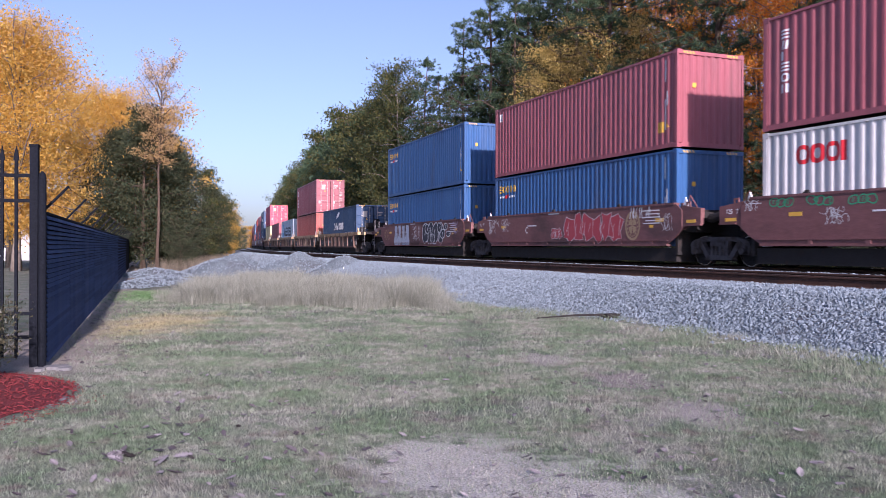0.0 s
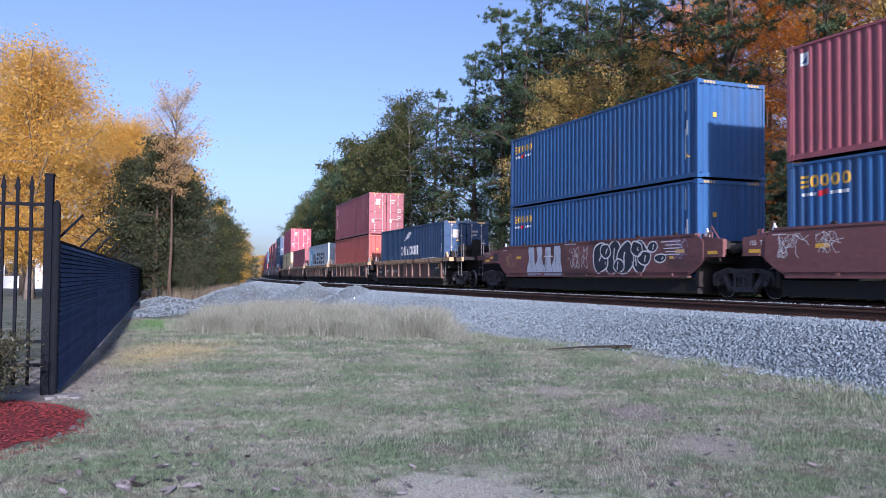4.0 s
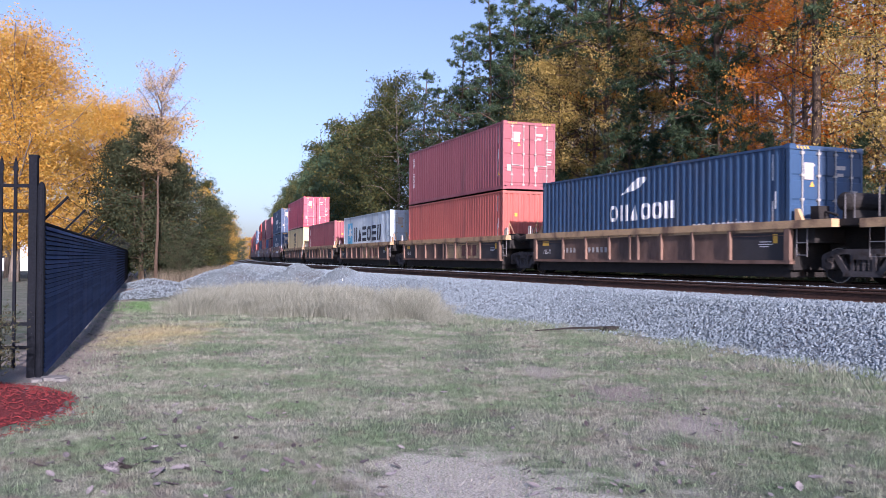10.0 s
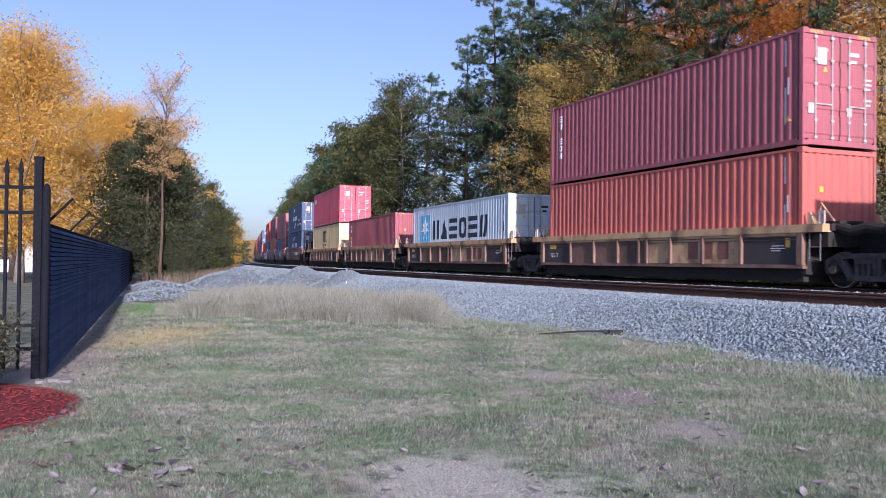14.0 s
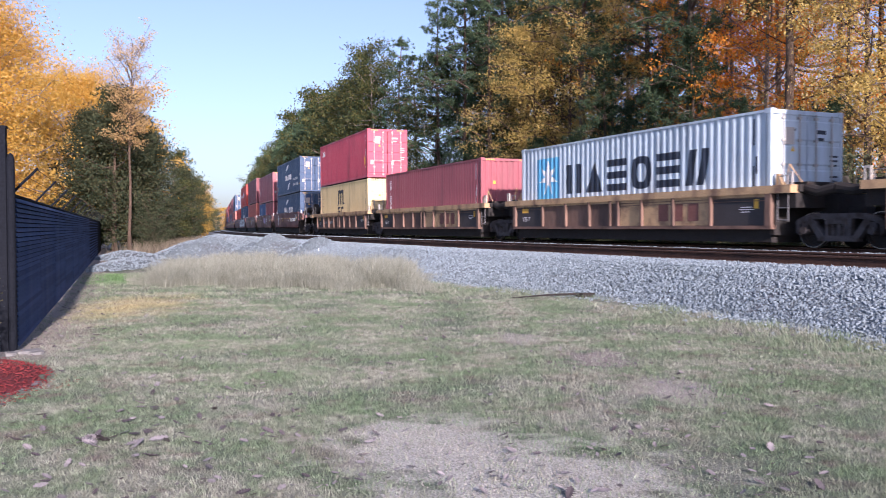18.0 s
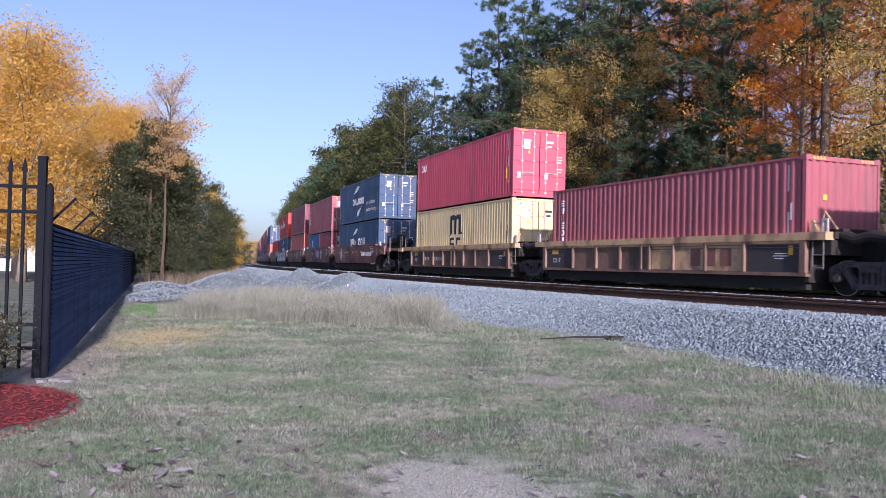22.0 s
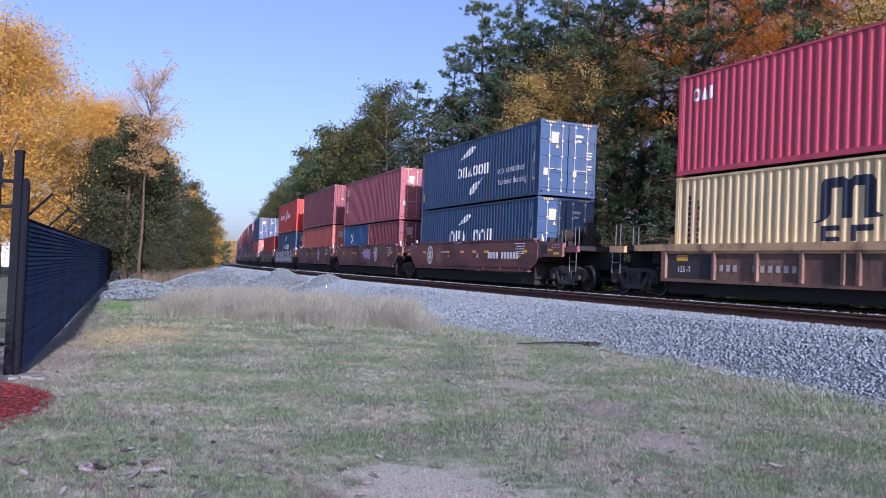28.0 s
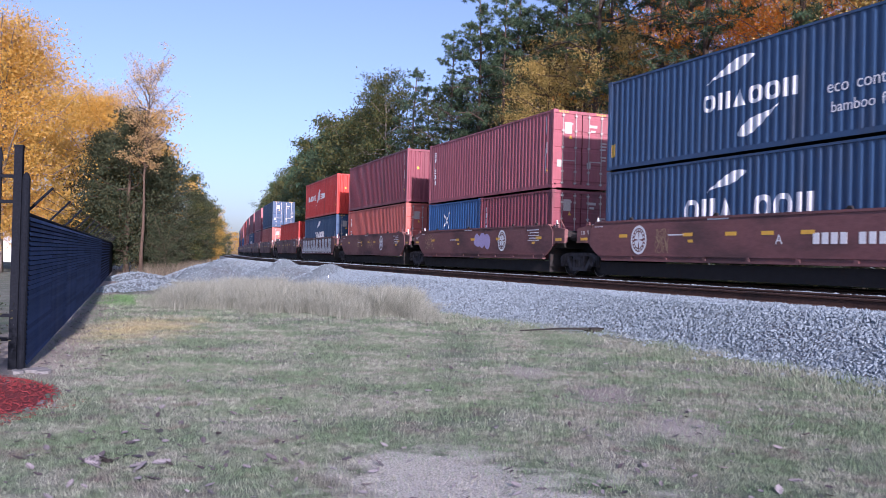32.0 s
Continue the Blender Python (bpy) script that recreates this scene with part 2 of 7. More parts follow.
def turf(name, blade):
    """Dormant mown grass: green and straw patches, bare earth where worn, by place on the ground."""
    m = bpy.data.materials.new(name)
    m.use_nodes = True
    nt = m.node_tree
    n, l = nt.nodes, nt.links
    bs = n["Principled BSDF"]
    co = n.new("ShaderNodeTexCoord")

    def noise_at(scale, detail=4, off=0.0):
        mp = n.new("ShaderNodeMapping")
        mp.inputs["Location"].default_value = (off, off * 0.7, 0)
        mp.inputs["Scale"].default_value = (1, 1, 0.05)
        l.new(co.outputs["Object"], mp.inputs["Vector"])
        t = n.new("ShaderNodeTexNoise")
        t.inputs["Scale"].default_value, t.inputs["Detail"].default_value = scale, detail
        l.new(mp.outputs["Vector"], t.inputs["Vector"])
        return t.outputs[0]

    def rng(src, lo, hi, a=0.0, b=1.0):
        x = n.new("ShaderNodeMapRange")
        x.inputs[1].default_value, x.inputs[2].default_value, x.inputs[3].default_value, x.inputs[4].default_value = lo, hi, a, b
        l.new(src, x.inputs[0])
        return x.outputs[0]

    def mixc(fac, a, b):
        x = n.new("ShaderNodeMix")
        x.data_type = "RGBA"
        l.new(fac, x.inputs[0])
        for sock, v in ((x.inputs[6], a), (x.inputs[7], b)):
            if hasattr(v, "is_output"):
                l.new(v, sock)
            else:
                sock.default_value = (*v, 1)
        return x.outputs[2]

    straw, green, brown = ((0.236, 0.252, 0.206), (0.118, 0.176, 0.104), (0.155, 0.147, 0.125)) if blade else ((0.190, 0.198, 0.168), (0.090, 0.126, 0.082), (0.118, 0.106, 0.100))
    c = mixc(rng(noise_at(1.0, 7), 0.41, 0.60), straw, green)
    c = mixc(rng(noise_at(1.5, 6, 13.0), 0.56, 0.66, 0, 0.75), c, brown)
    c = mixc(rng(noise_at(2.6, 4, 31.0), 0.60, 0.66, 0, 0.7), c, (0.135, 0.108, 0.095))
    c = mixc(rng(noise_at(9.0, 3, 5.0), 0.42, 0.70, 0, 0.5), c, straw if blade else brown)
    c = mixc(rng(noise_at(4.0, 5, 21.0), 0.50, 0.62, 0, 0.7), c, green)
    # a lusher patch before the tall grass, and nearer a pool of sunlight painted yellow
    for (px, py), (r0, r1), tone in (((-8.7, 11.0), (0.7, 1.7), (0.10, 0.205, 0.075)), ((-5.4, 7.0), (0.1, 1.5), (0.34, 0.29, 0.16))):
        d = n.new("ShaderNodeVectorMath")
        d.operation = "DISTANCE"
        mp = n.new("ShaderNodeMapping")
        mp.inputs["Scale"].default_value = (1.0, 0.45, 0.0)
        l.new(co.outputs["Object"], mp.inputs["Vector"])
        l.new(mp.outputs["Vector"], d.inputs[0])
        d.inputs[1].default_value = (px, py, 0.0)
        ad = n.new("ShaderNodeMath")
        ad.operation = "ADD"
        l.new(d.outputs["Value"], ad.inputs[0])
        l.new(rng(noise_at(2.0, 4, 3.0), 0.25, 0.75, -0.6, 0.6), ad.inputs[1])
        c = mixc(rng(ad.outputs[0], r0, r1, 0.8, 0.0), c, tone)
    if not blade:
        # bare litter along the fence's foot
        dt = n.new("ShaderNodeVectorMath")
        dt.operation = "DOT_PRODUCT"
        l.new(co.outputs["Object"], dt.inputs[0])
        dt.inputs[1].default_value = (0.9441, 0.3295, 0.0)
        ad = n.new("ShaderNodeMath")
        ad.operation = "ADD"
        l.new(dt.outputs["Value"], ad.inputs[0])
        l.new(rng(noise_at(1.6, 5, 2.0), 0.25, 0.75, 0.45 + 1.161, -0.45 + 1.161), ad.inputs[1])
        off = n.new("ShaderNodeMath")
        off.operation = "ABSOLUTE"
        l.new(ad.outputs[0], off.inputs[0])
        sep = n.new("ShaderNodeSeparateXYZ")
        l.new(co.outputs["Object"], sep.inputs[0])
        both = n.new("ShaderNodeMath")
        both.operation = "MULTIPLY"
        l.new(rng(off.outputs[0], 0.35, 0.95, 0.9, 0.0), both.inputs[0])
        l.new(rng(sep.outputs["Y"], 8.8, 10.2), both.inputs[1])
        c = mixc(both.outputs[0], c, (0.325, 0.285, 0.255))
        # worn earth: a trodden strip running away from the viewer's spot, and two thin patches
        pale, soil, thin = (0.40, 0.395, 0.36), (0.205, 0.18, 0.17), (0.285, 0.265, 0.24)
        for x0, y0, rx, ry, tone in ((0.05, 5.7, 0.75, 0.9, pale), (0.65, 4.7, 0.85, 1.1, pale), (1.3, 10.9, 0.45, 0.8, thin), (1.95, 9.0, 0.50, 0.9, soil), (2.3, 7.4, 0.45, 0.7, thin)):
            d = n.new("ShaderNodeVectorMath")
            d.operation = "SUBTRACT"
            l.new(co.outputs["Object"], d.inputs[0])
            d.inputs[1].default_value = (x0, y0, 0)
            q = n.new("ShaderNodeVectorMath")
            q.operation = "DIVIDE"
            l.new(d.outputs[0], q.inputs[0])
            q.inputs[1].default_value = (rx, ry, 9)
            ln = n.new("ShaderNodeVectorMath")
            ln.operation = "LENGTH"
            l.new(q.outputs[0], ln.inputs[0])
            ad = n.new("ShaderNodeMath")
            ad.operation = "ADD"
            l.new(ln.outputs["Value"], ad.inputs[0])
            l.new(rng(noise_at(3.2, 6, x0), 0.25, 0.75, -0.75, 0.75), ad.inputs[1])
            c = mixc(rng(ad.outputs[0], 0.6, 1.1, 1.0, 0.0), c, tone)
    hv = n.new("ShaderNodeHueSaturation")
    l.new(c, hv.inputs["Color"])
    if blade:
        g = n.new("ShaderNodeNewGeometry")
        tuft = n.new("ShaderNodeMath")
        tuft.operation = "MULTIPLY"
        l.new(rng(g.outputs["Random Per Island"], 0, 1, 0.62, 1.38), tuft.inputs[0])
        l.new(rng(noise_at(11.0, 3, 8.0), 0.35, 0.62, 0.6, 1.25), tuft.inputs[1])
        l.new(tuft.outputs[0], hv.inputs["Value"])
    else:
        l.new(rng(noise_at(60.0, 5), 0.3, 0.7, 0.45, 1.5), hv.inputs["Value"])
    l.new(hv.outputs[0], bs.inputs["Base Color"])
    bs.inputs["Roughness"].default_value, bs.inputs["Specular IOR Level"].default_value = 0.9, 0.2
    if not blade:
        b = n.new("ShaderNodeBump")
        b.inputs["Strength"].default_value, b.inputs["Distance"].default_value = 0.6, 0.02
        l.new(noise_at(47.0, 8), b.inputs["Height"])
        l.new(b.outputs[0], bs.inputs["Normal"])
    return m


TURF, BLADE = turf("mown_turf", False), turf("grass_blade", True)


# ---- mesh building ----
class Geo:
    """Vertices and faces of one mesh."""

    def __init__(self):
        self.v, self.f = [], []

    def add(self, vs, fs):
        k = len(self.v)
        self.v += [tuple(p) for p in vs]
        self.f += [tuple(i + k for i in q) for q in fs]
        return self

    def box(self, x0, x1, y0, y1, z0, z1):
        v = [(x, y, z) for z in (z0, z1) for y in (y0, y1) for x in (x0, x1)]
        return self.add(v, [(0, 2, 3, 1), (4, 5, 7, 6), (0, 1, 5, 4), (2, 6, 7, 3), (0, 4, 6, 2), (1, 3, 7, 5)])

    def tube(self, pts, rads, n=8, cap=True):
        rings, up = [], Vector((0.13, 0.21, 0.97))
        pts = [Vector(p) for p in pts]
        for i, p in enumerate(pts):
            d = (pts[min(i + 1, len(pts) - 1)] - pts[max(i - 1, 0)]).normalized()
            a = d.cross(up if abs(d.dot(up)) < 0.95 else Vector((1, 0, 0))).normalized()
            b = d.cross(a)
            r = rads[i] if hasattr(rads, "__len__") else rads
            rings.append([p + a * (r * math.cos(6.2832 * j / n)) + b * (r * math.sin(6.2832 * j / n)) for j in range(n)])
        fs = [(i * n + j, i * n + (j + 1) % n, (i + 1) * n + (j + 1) % n, (i + 1) * n + j) for i in range(len(pts) - 1) for j in range(n)]
        if cap:
            fs += [tuple(range(n))[::-1], tuple(range((len(pts) - 1) * n, len(pts) * n))]
        return self.add([p for r in rings for p in r], fs)

    def prism(self, poly, axis, a, b):
        """A flat outline drawn in the two other axes, thick from a to b along axis."""
        def at(p, t):
            return {"x": (t, p[0], p[1]), "y": (p[0], t, p[1]), "z": (p[0], p[1], t)}[axis]
        n = len(poly)
        vs = [at(p, a) for p in poly] + [at(p, b) for p in poly]
        return self.add(vs, [tuple(range(n))[::-1], tuple(range(n, 2 * n))] + [(i, (i + 1) % n, n + (i + 1) % n, n + i) for i in range(n)])

    def mesh(self, name, material, smooth=False):
        me = bpy.data.meshes.new(name)
        me.from_pydata(self.v, [], self.f)
        me.materials.append(material)
        if smooth:
            me.polygons.foreach_set("use_smooth", [True] * len(me.polygons))
        me.update()
        return me


def part(name, geo, material, parent=None, label="", m=None, smooth=False, fix=True):
    """Links a mesh as one object under a thing or a part."""
    me = geo
    if isinstance(geo, Geo):
        me = geo.mesh(name, material, smooth)
        if fix:
            bm = bmesh.new()
            bm.from_mesh(me)
            bmesh.ops.recalc_face_normals(bm, faces=bm.faces)
            bm.to_mesh(me)
            bm.free()
    ob = new(name, me)
    if parent is not None:
        ob.parent = parent
    if m is not None:
        ob.matrix_basis = m
    return tagged(ob, label)


def quads_mesh(name, verts, material, per=4):
    """A mesh of separate quads or triangles from an array of corners."""
    verts = np.asarray(verts, dtype=np.float32).reshape(-1, 3)
    k = len(verts) // per
    me = bpy.data.meshes.new(name)
    me.vertices.add(len(verts))
    me.vertices.foreach_set("co", verts.ravel())
    me.loops.add(len(verts))
    me.loops.foreach_set("vertex_index", np.arange(len(verts), dtype=np.int32))
    me.polygons.add(k)
    me.polygons.foreach_set("loop_start", np.arange(0, len(verts), per, dtype=np.int32))
    me.materials.append(material)
    me.update(calc_edges=True)
    return me


# ---- the railway's line: a long bend that straightens with distance ----
LINE_S = np.arange(-130.0, 520.0, 1.0)


def heading(s):
    s = np.clip(s, -60.0, 174.0)
    return 23.3315 - 0.114606 * s + 0.000331308 * s * s


_h = np.radians(heading(LINE_S + 0.5))
LINE_X, LINE_Y = np.concatenate(([0], np.cumsum(-np.sin(_h))[:-1])), np.concatenate(([0], np.cumsum(np.cos(_h))[:-1]))
_k = int(np.argmin(abs(LINE_S)))
LINE_X, LINE_Y = LINE_X - LINE_X[_k] + 8.768, LINE_Y - LINE_Y[_k] + 20.0
RAIL, HALF_W = 0.95, 1.219


def line(s, o=0.0):
    """A point o metres beyond the train's near face (o < 0: towards the viewer), and the heading in degrees."""
    h = radians(float(heading(s)))
    return float(np.interp(s, LINE_S, LINE_X)) + math.cos(h) * o, float(np.interp(s, LINE_S, LINE_Y)) + math.sin(h) * o, math.degrees(h)


def at_line(s, o, z, turn=0.0):
    x, y, h = line(s, o)
    return pose(x, y, z, 0, 0, 90 + h + turn)


# ---- ground, ballast and track ----
def fbm(x, y, k=1.0):
    return noise.noise((x * k, y * k, 0.3)) + 0.5 * noise.noise((x * k * 2.1, y * k * 2.1, 4.7))


def ground_z(x, y):
    near = max(0.0, 1 - math.hypot(x, y - 10) / 60)
    return 0.045 * fbm(x, y, 0.35) * near


def build_ground():
    xs = np.unique(np.concatenate((np.linspace(-900, -40, 14), np.linspace(-40, -14, 27), np.linspace(-14, 14, 71), np.linspace(14, 60, 24), np.linspace(60, 900, 12))))
    ys = np.unique(np.concatenate((np.linspace(-300, -6, 12), np.linspace(-6, 32, 96), np.linspace(32, 90, 40), np.linspace(90, 2500, 20))))
    g = Geo()
    g.v = [(float(x), float(y), ground_z(x, y)) for y in ys for x in xs]
    w = len(xs)
    g.f = [(j * w + i, j * w + i + 1, (j + 1) * w + i + 1, (j + 1) * w + i) for j in range(len(ys) - 1) for i in range(w - 1)]
    ob = part("ground", g, TURF, smooth=True, fix=False)
    return tagged(ob, "mown dormant lawn, straw and green with worn earth", "ground", kind="structure")


build_ground()

TOP = RAIL - 0.18
SPACING = 4.3
NEAR_C, FAR_C = HALF_W - SPACING, HALF_W  # the two tracks' middles


def foot(s):
    """Where the ballast's near slope meets the lawn."""
    return -6.35 + 0.55 * math.sin(0.42 * s + 2.3) + 0.4 * noise.noise((s * 0.23, 3.1, 0))


def build_ballast():
    g = Geo()
    ss = [s * 0.5 for s in range(-60, 200)] + list(range(100, 500, 4))
    prof = 12
    for s in ss:
        f = foot(s) if s < 60 else -6.3
        ps = [(f - 0.5, -0.08), (f, 0.0), (f * 0.5 - 2.45, 0.40), (-4.95, TOP - 0.06), (-4.6, TOP), (-1.75, TOP), (-1.25, RAIL - 0.07), (-0.65, RAIL - 0.06), (-0.15, TOP + 0.02), (FAR_C + 1.7, TOP), (FAR_C + 2.2, TOP - 0.1), (FAR_C + 4.6, -0.08)]
        for o, z in ps:
            x, y, _ = line(s, o)
            g.v.append((x, y, z + (0.02 * noise.noise((x * 2, y * 2, 1)) if z > 0.1 else 0)))
    g.f = [(i * prof + j, i * prof + j + 1, (i + 1) * prof + j + 1, (i + 1) * prof + j) for i in range(len(ss) - 1) for j in range(prof - 1)]
    return tagged(part("ballast", g, BED, fix=False), "grey crushed granite ballast bank under two tracks", "ballast", kind="structure")


build_ballast()


def build_woods_floor():
    """The leaf-strewn ground beyond the railway, rising a little from the ditch."""
    # added dark and banked up, in place of the shade seen under the cars
    g, ss = Geo(), list(range(-126, 120, 2)) + list(range(120, 480, 12))
    os_ = (FAR_C + 3.6, FAR_C + 4.6, FAR_C + 5.6, FAR_C + 7.0, FAR_C + 9, FAR_C + 14, FAR_C + 26, FAR_C + 60)
    for s in ss:
        for o, z in zip(os_, (-0.05, 0.06, 0.22, 0.55, 0.75, 0.85, 0.9, 0.9)):
            x, y, _ = line(s, o)
            g.v.append((x, y, z + 0.10 * noise.noise((x * 0.6, y * 0.6, 2))))
    w = len(os_)
    g.f = [(i * w + j, i * w + j + 1, (i + 1) * w + j + 1, (i + 1) * w + j) for i in range(len(ss) - 1) for j in range(w - 1)]
    tagged(part("woods_floor", g, LITTER, smooth=True, fix=False), "dark leaf-strewn woods floor beyond the railway", "ground", kind="structure")


build_woods_floor()


def build_stones():
    """Loose stones on the near slope and shoulder, denser where the bank is nearest."""
    rng = np.random.default_rng(5)
    base = np.array([(1, 0, 0), (-1, 0, 0), (0, 1, 0), (0, -1, 0), (0, 0, 1), (0, 0, -1)], float)
    faces = np.array([(0, 2, 4), (2, 1, 4), (1, 3, 4), (3, 0, 4), (2, 0, 5), (1, 2, 5), (3, 1, 5), (0, 3, 5)])
    vs, fs, k = [], [], 0
    for s0, s1, per, size in ((-14, -8, 1000, 0.020), (-8, 8, 1800, 0.0225), (8, 22, 1050, 0.026), (22, 45, 350, 0.036), (45, 80, 80, 0.055)):
        n = int((s1 - s0) * per)
        for _ in range(n):
            s = rng.uniform(s0, s1)
            f = foot(s)
            u = rng.random()
            o = f - 0.35 * rng.random() ** 3 + (-4.1 - f) * u if rng.random() < 0.9 else rng.uniform(-1.75, -0.15)
            z = np.interp(o, (f, f * 0.5 - 2.45, -4.95, -4.6, -1.75, -1.25, -0.65, -0.15, 3), (0, 0.40, TOP - 0.06, TOP, TOP, RAIL - 0.07, RAIL - 0.06, TOP, TOP))
            if rng.random() < 0.02:
                z, o = 0.0, f - abs(rng.normal(0, 0.35))
            x, y, _ = line(s, o)
            r = size * rng.uniform(0.55, 1.35)
            p = (base * rng.uniform(0.65, 1.3, (6, 3)) * r + rng.normal(0, 0.18, (6, 3)) * r) * rng.uniform(0.75, 1.3, 3)
            a, b = rng.uniform(0, 6.28, 2)
            ca, sa, cb, sb = math.cos(a), math.sin(a), math.cos(b), math.sin(b)
            p = p @ np.array([(ca, -sa, 0), (sa, ca, 0), (0, 0, 1)]) @ np.array([(1, 0, 0), (0, cb, -sb), (0, sb, cb)])
            vs.append(p + (x, y, z + r * 0.25))
            fs.append(faces + k)
            k += 6
    me = bpy.data.meshes.new("ballast_stones")
    me.from_pydata(np.concatenate(vs).tolist(), [], np.concatenate(fs).tolist())
    me.materials.append(STONE)
    ob = new("ballast_stones", me)
    tagged(ob, "loose grey granite stones lying on the bank", "gravel", kind="stuff")


build_stones()


def build_track(name, centre, ties):
    t = tagged(new(name), "rusty steel rails spiked to dark timber ties", "railway track", kind="structure")
    prof = [(-0.075, -0.185), (0.075, -0.185), (0.075, -0.172), (0.012, -0.155), (0.010, -0.045), (0.036, -0.032), (0.036, -0.006), (0.028, 0.0), (-0.028, 0.0), (-0.036, -0.006), (-0.036, -0.032), (-0.010, -0.045), (-0.012, -0.155), (-0.075, -0.172)]
    ss = list(range(-40, 120, 2)) + list(range(120, 500, 10))
    for side in (-0.7535, 0.7535):
        g, n = Geo(), len(prof)
        for s in ss:
            for a, z in prof:
                x, y, _ = line(s, centre + side + a)
                g.v.append((x, y, RAIL + z))
        g.f = [(i * n + j, i * n + (j + 1) % n, (i + 1) * n + (j + 1) % n, (i + 1) * n + j) for i in range(len(ss) - 1) for j in range(n)]
        rail = part("rail", g, RAILM, t)
        h = Geo()
        for s in ss:
            for a in (-0.026, 0.026):
                x, y, _ = line(s, centre + side + a)
                h.v.append((x, y, RAIL + 0.0025))
        h.f = [(2 * i, 2 * i + 1, 2 * i + 3, 2 * i + 2) for i in range(len(ss) - 1)]
        part("running_band", h, HEAD, rail, "worn bright running band", fix=False)
    tie = Geo().box(-0.115, 0.115, -1.3, 1.3, -0.165, 0.0).mesh("tie", TIE)
    for i in range(ties):
        s = -14 + i * 0.51
        o = part("tie", tie, TIE, t)
        o.matrix_basis = at_line(s, centre + random.uniform(-0.03, 0.03), TOP + 0.012, random.uniform(-1, 1))
    return t


build_track("track_near", NEAR_C, 140)
build_track("track_far", FAR_C, 60)


# ---- the train ----
def travel(t):
    """Metres along the line at which the train's fifth platform stands at t seconds."""
    return ((((-1.644e-05 * t + 0.0008234) * t - 0.0104247) * t - 3.96924271) * t) + 62.4435


MOVING, ROLLING = [], []  # (thing, place in the train, height) and (wheelset, place in its truck)
LEN40, LEN20, HIGH, LOW = 12.192, 6.058, 2.85, 2.55


def corrugation(length):
    """Breaks along a container's side and the depth of the pressed sheet at each."""
    xs, ds, x = [], [], -length / 2 + 0.16
    while x < length / 2 - 0.36:
        for dx, d in ((0.0, 0.0), (0.07, 0.0), (0.138, 0.030), (0.208, 0.030)):
            xs.append(x + dx)
            ds.append(d)
        x += 0.276
    xs.append(x)
    ds.append(0.0)
    xs.append(length / 2 - 0.12)
    ds.append(0.0)
    return xs, ds


def sheet(xs, ds, z0, z1, y, sign, axis="x"):
    g = Geo()
    for x, d in zip(xs, ds):
        p = y - sign * d
        for z in (z0, z1):
            g.v.append((x, p, z) if axis == "x" else (p, x, z))
    g.f = [(2 * i, 2 * i + 2, 2 * i + 3, 2 * i + 1) for i in range(len(xs) - 1)]
    return g


CACHE = {}


def shared(key, make, material, name, smooth=False):
    if key not in CACHE:
        me = make().mesh(name, material, smooth)
        bm = bmesh.new()
        bm.from_mesh(me)
        bmesh.ops.recalc_face_normals(bm, faces=bm.faces)
        bm.to_mesh(me)
        bm.free()
        CACHE[key] = me
    return CACHE[key]


